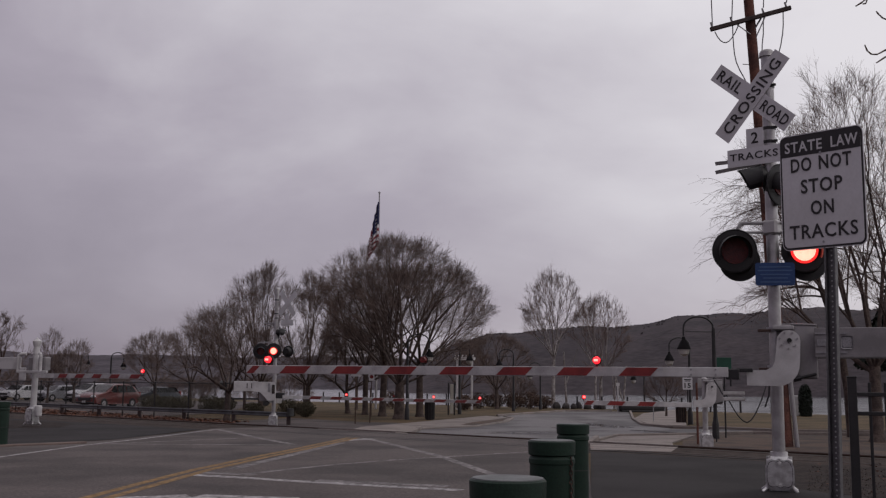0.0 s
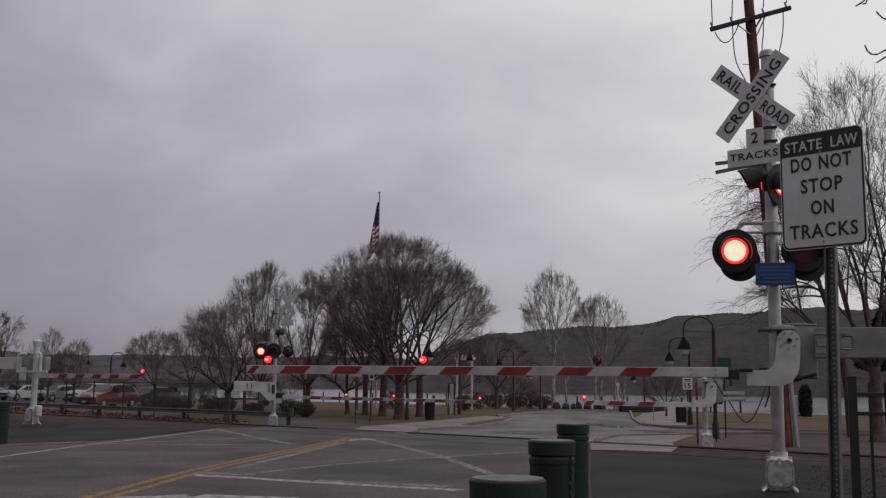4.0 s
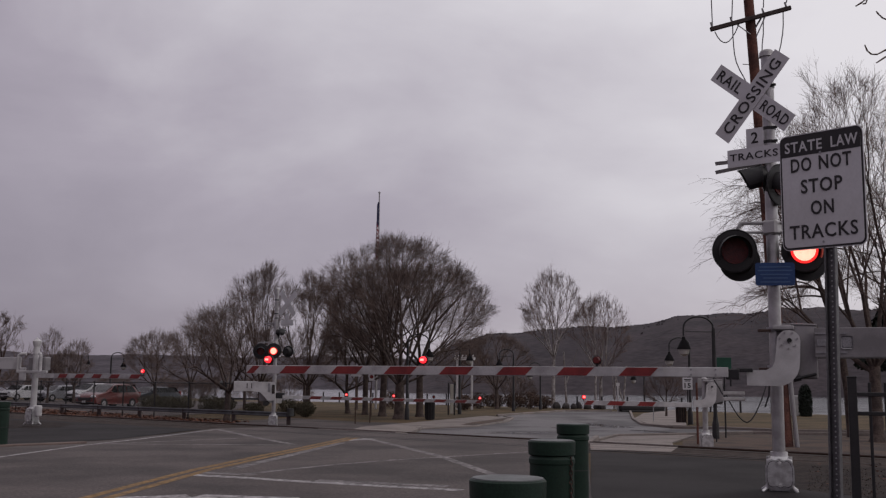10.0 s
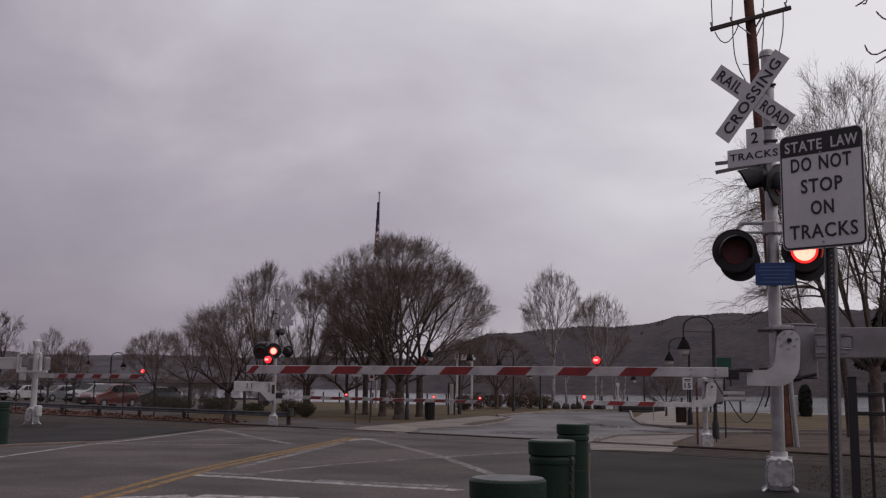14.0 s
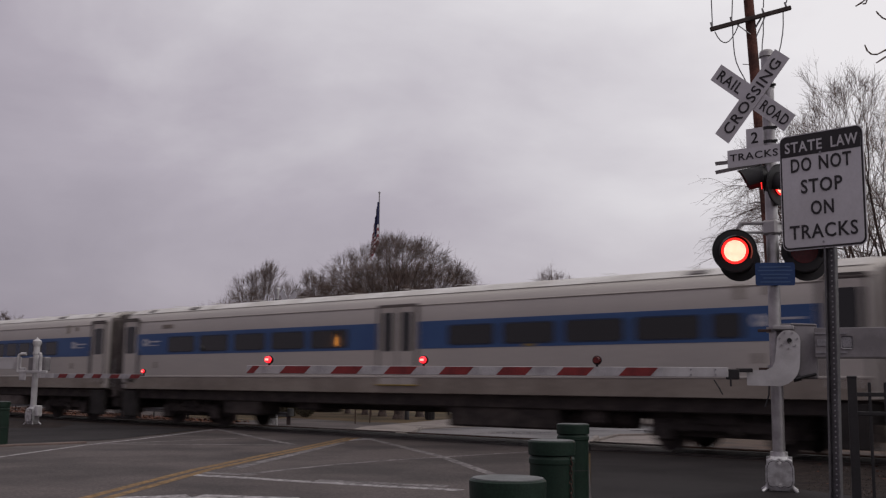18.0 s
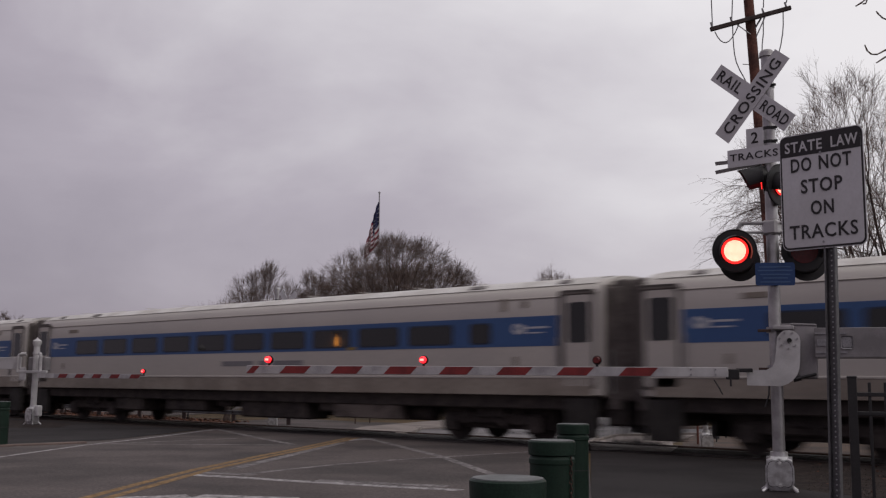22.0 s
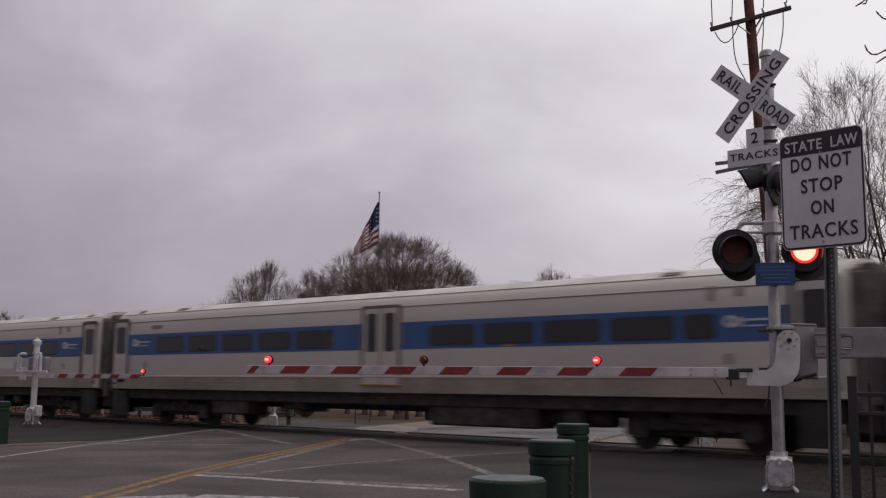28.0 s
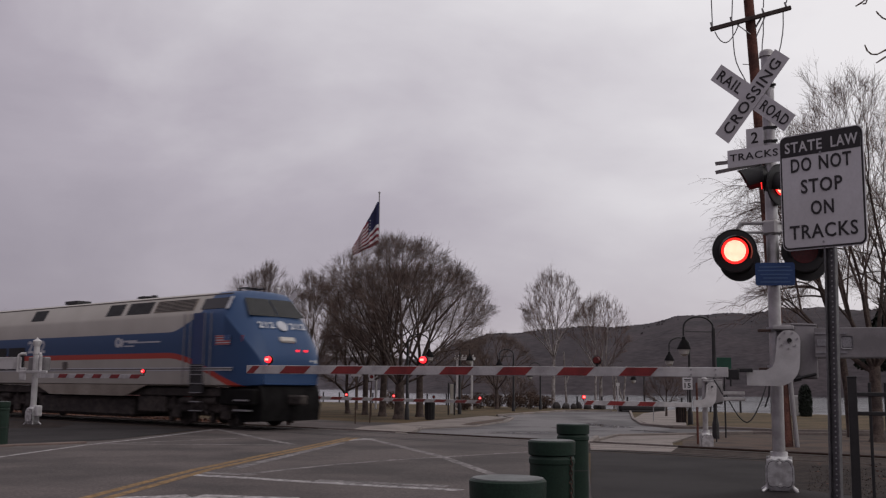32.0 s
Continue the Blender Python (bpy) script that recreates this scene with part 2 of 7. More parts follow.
def livery():
    """Locomotive paint: blue band that swells into a blue cab, a red line under it, silver grey elsewhere."""
    m = bpy.data.materials.new("locomotive_livery")
    m.use_nodes = True
    n, ln = m.node_tree.nodes, m.node_tree.links
    b = n["Principled BSDF"]
    co, sp = n.new("ShaderNodeTexCoord"), n.new("ShaderNodeSeparateXYZ")
    ln.new(co.outputs["Object"], sp.inputs[0])
    x, z = sp.outputs["X"], sp.outputs["Z"]

    def step(src, f0, f1, t0, t1, kind='SMOOTHSTEP'):
        q = n.new("ShaderNodeMapRange")
        q.interpolation_type = kind
        for key, v in (("From Min", f0), ("From Max", f1), ("To Min", t0), ("To Max", t1)):
            q.inputs[key].default_value = v
        ln.new(src, q.inputs["Value"])
        return q.outputs[0]

    def calc(op, p, q):
        k = n.new("ShaderNodeMath")
        k.operation = op
        for i, v in enumerate((p, q)):
            if isinstance(v, (int, float)):
                k.inputs[i].default_value = v
            else:
                ln.new(v, k.inputs[i])
        return k.outputs[0]

    top = calc('ADD', step(x, 4.6, 6.4, 3.03, 3.5), step(x, 6.0, 6.9, 0.0, 1.2))
    low = calc('ADD', step(x, 4.5, 9.7, 2.28, 1.02), 0.0)
    blue = calc('MULTIPLY', calc('GREATER_THAN', z, calc('ADD', low, 0.09)), calc('LESS_THAN', z, top))
    red = calc('MULTIPLY', calc('GREATER_THAN', z, calc('SUBTRACT', low, 0.09)), calc('LESS_THAN', z, calc('ADD', low, 0.09)))
    no = n.new("ShaderNodeTexNoise")
    no.inputs["Scale"].default_value, no.inputs["Detail"].default_value = 0.9, 8
    ln.new(co.outputs["Object"], no.inputs["Vector"])
    grime = n.new("ShaderNodeMix")
    grime.data_type = 'RGBA'
    grime.inputs["A"].default_value, grime.inputs["B"].default_value = (0.46, 0.43, 0.395, 1), (0.32, 0.285, 0.25, 1)
    ln.new(no.outputs["Fac"], grime.inputs["Factor"])
    m1, m2 = n.new("ShaderNodeMix"), n.new("ShaderNodeMix")
    m1.data_type = m2.data_type = 'RGBA'
    m1.inputs["B"].default_value, m2.inputs["B"].default_value = (0.025, 0.062, 0.152, 1), (0.40, 0.045, 0.03, 1)
    ln.new(blue, m1.inputs["Factor"])
    ln.new(grime.outputs["Result"], m1.inputs["A"])
    ln.new(red, m2.inputs["Factor"])
    ln.new(m1.outputs["Result"], m2.inputs["A"])
    ln.new(m2.outputs["Result"], b.inputs["Base Color"])
    b.inputs["Roughness"].default_value = 0.45
    b.inputs["Specular IOR Level"].default_value = 0.35
    return m


LIVERY = livery()

# ---- building helpers ----


class Shape:
    """A bmesh with a few ways to add solid pieces to it."""

    def __init__(self):
        self.bm = bmesh.new()

    def box(self, c, s, bevel=0.0, rot=None, seg=1):
        r = bmesh.ops.create_cube(self.bm, size=1.0)
        m = Matrix.Translation(c) @ (rot or Matrix()) @ Matrix.Diagonal((*s, 1))
        bmesh.ops.transform(self.bm, matrix=m, verts=r["verts"])
        if bevel:
            edges = list({e for v in r["verts"] for e in v.link_edges})
            bmesh.ops.bevel(self.bm, geom=edges, offset=bevel, segments=seg, affect='EDGES', profile=0.5)
        return self

    def rod(self, a, b, r0, r1=None, seg=12, caps=True):
        a, b = Vector(a), Vector(b)
        r1 = r0 if r1 is None else r1
        d = b - a
        m = Matrix.Translation((a + b) / 2) @ d.to_track_quat('Z', 'Y').to_matrix().to_4x4()
        bmesh.ops.create_cone(self.bm, cap_ends=caps, cap_tris=False, segments=seg, radius1=r0, radius2=r1, depth=d.length, matrix=m)
        return self

    def pipe(self, pts, r, seg=8):
        for a, b in zip(pts[:-1], pts[1:]):
            self.rod(a, b, r, r, seg)
        return self

    def ball(self, c, r, u=12, v=8, scale=(1, 1, 1)):
        m = Matrix.Translation(c) @ Matrix.Diagonal((*scale, 1))
        bmesh.ops.create_uvsphere(self.bm, u_segments=u, v_segments=v, radius=r, matrix=m)
        return self

    def slab(self, pts, t, axis=1):
        """A flat polygon in the x-z plane (axis 1), or the x-y plane (axis 2), thickened by t."""
        vs = []
        for p in pts:
            vs.append(self.bm.verts.new((p[0], 0, p[1]) if axis == 1 else (p[0], p[1], 0)))
        f = self.bm.faces.new(vs)
        r = bmesh.ops.extrude_face_region(self.bm, geom=[f])
        d = (0, t, 0) if axis == 1 else (0, 0, t)
        bmesh.ops.translate(self.bm, vec=d, verts=[g for g in r["geom"] if isinstance(g, bmesh.types.BMVert)])
        return self

    def turn(self, prof, seg=24, c=(0, 0, 0)):
        """A body of revolution about z from (radius, height) pairs."""
        rings = []
        for r, z in prof:
            rings.append([self.bm.verts.new((c[0] + r * math.cos(2 * math.pi * i / seg), c[1] + r * math.sin(2 * math.pi * i / seg), c[2] + z)) for i in range(seg)])
        for a, b in zip(rings[:-1], rings[1:]):
            for i in range(seg):
                self.bm.faces.new((a[i], a[(i + 1) % seg], b[(i + 1) % seg], b[i]))
        self.bm.faces.new(rings[-1])
        self.bm.faces.new(list(reversed(rings[0])))
        return self

    def move(self, m):
        bmesh.ops.transform(self.bm, matrix=m, verts=self.bm.verts)
        return self

    def mesh(self, name, material):
        bmesh.ops.recalc_face_normals(self.bm, faces=self.bm.faces)
        me = bpy.data.meshes.new(name)
        self.bm.to_mesh(me)
        self.bm.free()
        for q in (material if isinstance(material, (list, tuple)) else (material,)):
            me.materials.append(q)
        return me


def smooth(me, limit=35):
    me.polygons.foreach_set("use_smooth", [True] * len(me.polygons))
    me.set_sharp_from_angle(angle=radians(limit))
    return me


def part(name, shape, material, parent, label=""):
    me = shape if isinstance(shape, bpy.types.Mesh) else smooth(shape.mesh(name, material))
    ob = new(name, me)
    ob.parent = parent
    return tagged(ob, label)


def thing(name, m, label, category, group=""):
    ob = new(name)
    ob.empty_display_size = 0.2
    ob.matrix_world = m
    return tagged(ob, label, category, group)


def single(name, shape, material, m, label, category, group="", kind=""):
    me = shape if isinstance(shape, bpy.types.Mesh) else smooth(shape.mesh(name, material))
    ob = new(name, me)
    ob.matrix_world = m
    return tagged(ob, label, category, group, kind)


LETTERS = {}


def make_letters():
    """Meshes of the words on the signs, one unit high, centred."""
    words = [("RAIL", 0.012), ("ROAD", 0.012), ("CROSSING", 0.012), ("2", 0.012), ("TRACKS", 0.012), ("STATE", 0.016), ("LAW", 0.016),
             ("DO", 0.016), ("NOT", 0.016), ("STOP", 0.016), ("ON", 0.016), ("15", 0.03), ("212", 0.03)]
    obs = []
    for w, bold in words:
        cu = bpy.data.curves.new("letters", 'FONT')
        cu.body, cu.align_x, cu.align_y, cu.offset, cu.extrude, cu.resolution_u = w, 'CENTER', 'CENTER', bold, 0.006, 3
        cu.space_character = 1.12
        obs.append((w, new("letters", cu)))
    dg = bpy.context.evaluated_depsgraph_get()
    for w, ob in obs:
        LETTERS[w] = bpy.data.meshes.new_from_object(ob.evaluated_get(dg))
    for w, ob in obs:
        cu = ob.data
        bpy.data.objects.remove(ob)
        bpy.data.curves.remove(cu)


make_letters()


def words(text, parent, material, c, height, width=None, lean=0.0):
    """Lettering that faces -y, its capitals `height` tall, centred at c, turned by `lean` degrees in its plane."""
    me = LETTERS[text].copy()
    me.name = "lettering"
    xs = [v.co.x for v in me.vertices]
    ys = [v.co.y for v in me.vertices]
    k = height / (max(ys) - min(ys))
    kx = width / (max(xs) - min(xs)) if width else k
    off = Matrix.Translation((-(max(xs) + min(xs)) / 2, -(max(ys) + min(ys)) / 2, 0))
    me.transform(Matrix.Translation(c) @ pose(0, 0, 0, 0, -lean, 0) @ pose(0, 0, 0, 90, 0, 0) @ Matrix.Diagonal((kx, k, 0.35, 1)) @ off)
    me.materials.clear()
    me.materials.append(material)
    return part("lettering", me, None, parent)


# ---- the plan: metres along the track (u) and across it (p) ----
TRACK = pose(0, 0, 0, 0, 0, -41.085)
PROFILE = [(-4000, 0.0), (21.9, 0.0), (23.2, -0.08), (27.2, -0.34), (70.0, -0.34), (73.5, -3.4), (6000, -3.4)]


def ground_z(x, y):
    p = 0.65717 * x + 0.75374 * y
    for (a, za), (b, zb) in zip(PROFILE[:-1], PROFILE[1:]):
        if p <= b:
            return za + (zb - za) * (p - a) / (b - a)
    return -3.4


def on(x, y, turn=0.0, lift=0.0):
    """A pose on the ground."""
    return pose(x, y, ground_z(x, y) + lift, 0, 0, turn)


def lay(name, pts, material, lift, label, category, thick=0.0, kind="structure", parent=None):
    """A sheet that follows the ground along the polygon pts."""
    bm = bmesh.new()
    bm.faces.new([bm.verts.new((x, y, 0)) for x, y in pts])
    for p, _ in PROFILE[1:-1]:
        g = list(bm.verts) + list(bm.edges) + list(bm.faces)
        bmesh.ops.bisect_plane(bm, geom=g, plane_co=(0.65717 * p, 0.75374 * p, 0), plane_no=(0.65717, 0.75374, 0))
    for v in bm.verts:
        v.co.z = ground_z(v.co.x, v.co.y) + lift
    bmesh.ops.recalc_face_normals(bm, faces=bm.faces)
    for f in bm.faces:
        if f.normal.z < 0:
            f.normal_flip()
    if thick:
        r = bmesh.ops.extrude_face_region(bm, geom=list(bm.faces))
        bmesh.ops.translate(bm, vec=(0, 0, -thick), verts=[q for q in r["geom"] if isinstance(q, bmesh.types.BMVert)])
        bmesh.ops.recalc_face_normals(bm, faces=bm.faces)
    me = bpy.data.meshes.new(name)
    bm.to_mesh(me)
    bm.free()
    me.materials.append(material)
    ob = new(name, me)
    if parent:
        ob.parent = parent
        return tagged(ob, label)
    return tagged(ob, label, category, "", kind)


def band(a, b, w):
    """The four corners of a strip of width w from a to b."""
    a, b = Vector(a), Vector(b)
    d = (b - a).normalized()
    q = Vector((-d.y, d.x)) * w / 2
    return [tuple(a + q), tuple(b + q), tuple(b - q), tuple(a - q)]


def tubes(name, segs, sides, material):
    """One mesh of many tapered tubes; segs is an array of rows p0, p1, r0, r1."""
    s = np.asarray(segs, dtype=np.float64)
    n = len(s)
    p0, p1, r0, r1 = s[:, 0:3], s[:, 3:6], s[:, 6], s[:, 7]
    d = p1 - p0
    d /= np.maximum(np.linalg.norm(d, axis=1, keepdims=True), 1e-9)
    ref = np.where(np.abs(d[:, 2:3]) < 0.9, np.array([[0, 0, 1.0]]), np.array([[1.0, 0, 0]]))
    e1 = np.cross(d, ref)
    e1 /= np.linalg.norm(e1, axis=1, keepdims=True)
    e2 = np.cross(d, e1)
    ang = np.arange(sides) * 2 * np.pi / sides
    ring = e1[:, None, :] * np.cos(ang)[None, :, None] + e2[:, None, :] * np.sin(ang)[None, :, None]
    v = np.concatenate([p0[:, None, :] + ring * r0[:, None, None], p1[:, None, :] + ring * r1[:, None, None]], axis=1).reshape(-1, 3)
    base = (np.arange(n) * 2 * sides)[:, None]
    i = np.arange(sides)
    j = (i + 1) % sides
    f = np.stack([base + i, base + j, base + sides + j, base + sides + i], axis=2).reshape(-1)
    me = bpy.data.meshes.new(name)
    me.vertices.add(len(v))
    me.vertices.foreach_set("co", v.ravel())
    nf = n * sides
    me.loops.add(nf * 4)
    me.loops.foreach_set("vertex_index", f.astype(np.int32))
    me.polygons.add(nf)
    me.polygons.foreach_set("loop_start", np.arange(nf, dtype=np.int32) * 4)
    me.polygons.foreach_set("use_smooth", np.ones(nf, dtype=bool))
    me.update()
    me.validate()
    me.materials.append(material)
    return me


def flakes(name, centres, size, material, rng, flat=False):
    """One mesh of many small four-cornered leaves or tufts."""
    c = np.asarray(centres)
    n = len(c)
    a = rng.normal(size=(n, 3))
    b = rng.normal(size=(n, 3))
    if flat:
        a[:, 2] *= 0.25
        b[:, 2] *= 0.25
    a /= np.linalg.norm(a, axis=1, keepdims=True)
    b -= a * (a * b).sum(1, keepdims=True)
    b /= np.linalg.norm(b, axis=1, keepdims=True)
    k = size * rng.uniform(0.6, 1.3, (n, 1))
    v = np.stack([c - a * k, c - b * k * 0.5, c + a * k, c + b * k * 0.5], axis=1).reshape(-1, 3)
    me = bpy.data.meshes.new(name)
    me.from_pydata(v.tolist(), [], (np.arange(n * 4).reshape(n, 4)).tolist())
    me.materials.append(material)
    return me


def grow(seed, height, width, trunk_r, bole=0.2, limbs=5, levels=8, base=0.28, twig=0.007, spread=58, forks=1, droop=0.0, lumps=0.16, step=0.34, open_=26, middle=0.42, shoots=0.5):
    """A bare tree: limbs fan out from the top of the bole and fork again and again until they fill a lumpy rounded crown.
    Rows for trunk and limbs, rows for twigs."""
    rng, any_ = random.Random(seed), random.Random(seed + 500)
    wood, fine = [], []
    zc = height * (base + (1 - base) * middle)
    up, dn, rx = height - zc, zc - height * base, width / 2
    shift = Vector((seed * 1.7, seed * 0.9, 0))

    def room(p, d, fit):
        """How far it is from p along d to the edge of the crown."""
        t, inside = 0.0, False
        while t < 12:
            q = p + d * t
            z = (q.z - zc) / (up if q.z > zc else dn)
            k = 1 + lumps * noise.noise(q * (2.4 / rx) + shift)
            if (q.x * q.x + q.y * q.y) / (rx * rx) + z * z < k * k * fit * fit:
                inside = True
            elif inside:
                return t
            elif t > height * 0.35:
                return 0.2
            t += 0.2
        return t

    def bend(d, turn, angle):
        """d leaned by angle degrees towards the side that turn names."""
        a = d.orthogonal().normalized()
        b = d.cross(a)
        return (d + (a * math.cos(turn) + b * math.sin(turn)) * math.tan(radians(angle))).normalized()

    def shoot(p, d, length):
        """A thin side shoot with a few twigs of its own."""
        for k in range(3):
            d = (d + Vector((any_.gauss(0, 0.12), any_.gauss(0, 0.12), any_.gauss(0.08, 0.1)))).normalized()
            e = p + d * length / 3
            fine.append((*p, *e, twig * (1.5 - 0.3 * k), twig * (1.2 - 0.3 * k)))
            for _ in range(2):
                a = p.lerp(e, any_.random())
                b = a + bend(d, any_.uniform(0, 6.28), any_.uniform(25, 60)) * any_.uniform(0.15, 0.5)
                fine.append((*a, *b, twig * 0.75, twig * 0.4))
            p = e

    def branch(p, d, r, level, fit=1.0):
        if level == 4:
            fit *= rng.uniform(0.84, 1.05)
        left = room(p, d, fit)
        length = max(0.22, left * rng.uniform(step - 0.09, step + 0.09))
        n = 3 if level < 4 else 2
        out = wood if r > twig * 3.2 else fine
        r1 = max(twig * 0.75, r * 0.86)
        q = p
        for k in range(n):
            d = (d + Vector((rng.gauss(0, 0.05), rng.gauss(0, 0.05), rng.gauss(0.02, 0.04) - droop * 0.06 * level))).normalized()
            e = q + d * length / n
            out.append((*q, *e, r + (r1 - r) * k / n, r + (r1 - r) * (k + 1) / n))
            if r < twig * 3:
                for _ in range(forks):
                    g = bend(d, rng.uniform(0, 6.28), rng.uniform(18, 48))
                    a = q.lerp(e, rng.random())
                    b = a + g * rng.uniform(0.14, 0.42) + Vector((0, 0, -0.12 * droop))
                    fine.append((*a, *b, twig * 0.8, twig * 0.45))
            elif level > 0 and any_.random() < shoots:
                shoot(q.lerp(e, any_.random()), bend(d, any_.uniform(0, 6.28), any_.uniform(35, 78)), any_.uniform(0.5, 1.5))
            q = e
        if level >= levels or left < 0.3:
            if any_.random() < 0.45:
                e = q + (d + Vector((any_.gauss(0, 0.2), any_.gauss(0, 0.2), 0.35))).normalized() * any_.uniform(0.15, 0.6)
                fine.append((*q, *e, twig * 0.75, twig * 0.4))
            return
        side = rng.uniform(0, 6.28)
        share = rng.uniform(0.5, 0.68)
        branch(q, bend(d, side, rng.uniform(5, open_ * 0.55)), max(twig, r1 * share ** 0.5), level + 1, fit)
        branch(q, bend(d, side + math.pi + rng.gauss(0, 0.5), rng.uniform(open_ * 0.6, open_ * 1.25)), max(twig, r1 * (1 - share) ** 0.5), level + 1, fit)
        if level < 3 and rng.random() < 0.7:
            branch(q, bend(d, side + 1.6, rng.uniform(open_ * 0.7, open_ * 1.3)), max(twig, r1 * 0.5), level + 1, fit)

    stem = Vector((rng.gauss(0, 0.05), rng.gauss(0, 0.05), height * bole))
    wood.append((0, 0, -0.06, *(stem * 0.5), trunk_r * 1.15, trunk_r * 1.0))
    wood.append((*(stem * 0.5), *stem, trunk_r, trunk_r * 0.92))
    wood.append((0, 0, -0.06, 0, 0, 0.25, trunk_r * 1.6, trunk_r * 1.12))
    for i in range(limbs):
        az = 6.28 * (i + rng.uniform(-0.3, 0.3)) / limbs
        lean = radians(spread * ((0.4, 1.0, 0.7)[i % 3] + rng.uniform(-0.1, 0.1))) if i else radians(6)
        d = Vector((math.sin(lean) * math.cos(az), math.sin(lean) * math.sin(az), math.cos(lean)))
        branch(stem * rng.uniform(0.86, 1.0), d, trunk_r * rng.uniform(1.0, 1.35) / limbs ** 0.5, 0)
    return wood, fine


TREE_MESH = {}


def tree(name, x, y, label, seed, height, turn=0.0, bark=None, twigs=None, size=1.0, **shape):
    if seed not in TREE_MESH:
        wood, fine = grow(seed, height, **shape)
        TREE_MESH[seed] = (tubes("trunk", wood, 7, bark or BARK), tubes("crown", fine, 3, twigs or TWIG))
    t = thing(name, on(x, y, turn) @ Matrix.Diagonal((size, size, size, 1)), label, "tree", "bare park trees")
    part("trunk", TREE_MESH[seed][0], None, t)
    part("crown", TREE_MESH[seed][1], None, t)
    return t

# ---- ground, water, roads ----


def build_ground():
    bm = bmesh.new()
    us = [-4500, -400, -60, -30, -10, 10, 30, 60, 100, 400, 4500]
    ps = [-4500, -60, -20, 0, 8, 14, 18, 21.9, 23.2, 27.2, 34, 42, 50, 60, 70, 73.5, 120, 5500]
    grid = []
    for p in ps:
        row = []
        for u in us:
            w = TRACK @ Vector((u, p, 0))
            row.append(bm.verts.new((w.x, w.y, ground_z(w.x, w.y))))
        grid.append(row)
    for a, b in zip(grid[:-1], grid[1:]):
        for i in range(len(us) - 1):
            bm.faces.new((a[i], a[i + 1], b[i + 1], b[i]))
    me = bpy.data.meshes.new("ground")
    bm.to_mesh(me)
    bm.free()
    me.materials.append(LAWN)
    tagged(new("ground", me), "brown winter lawn and park ground beside the crossing", "ground", "", "structure")
    w = [TRACK @ Vector((u, p, 0)) for u, p in ((-4000, 71.5), (4000, 71.5), (4000, 2500), (-4000, 2500))]
    me = bpy.data.meshes.new("water")
    me.from_pydata([(q.x, q.y, -3.0) for q in w], [], [(0, 1, 2, 3)])
    me.materials.append(WATER)
    tagged(new("water", me), "calm grey river beyond the park", "water", "", "structure")


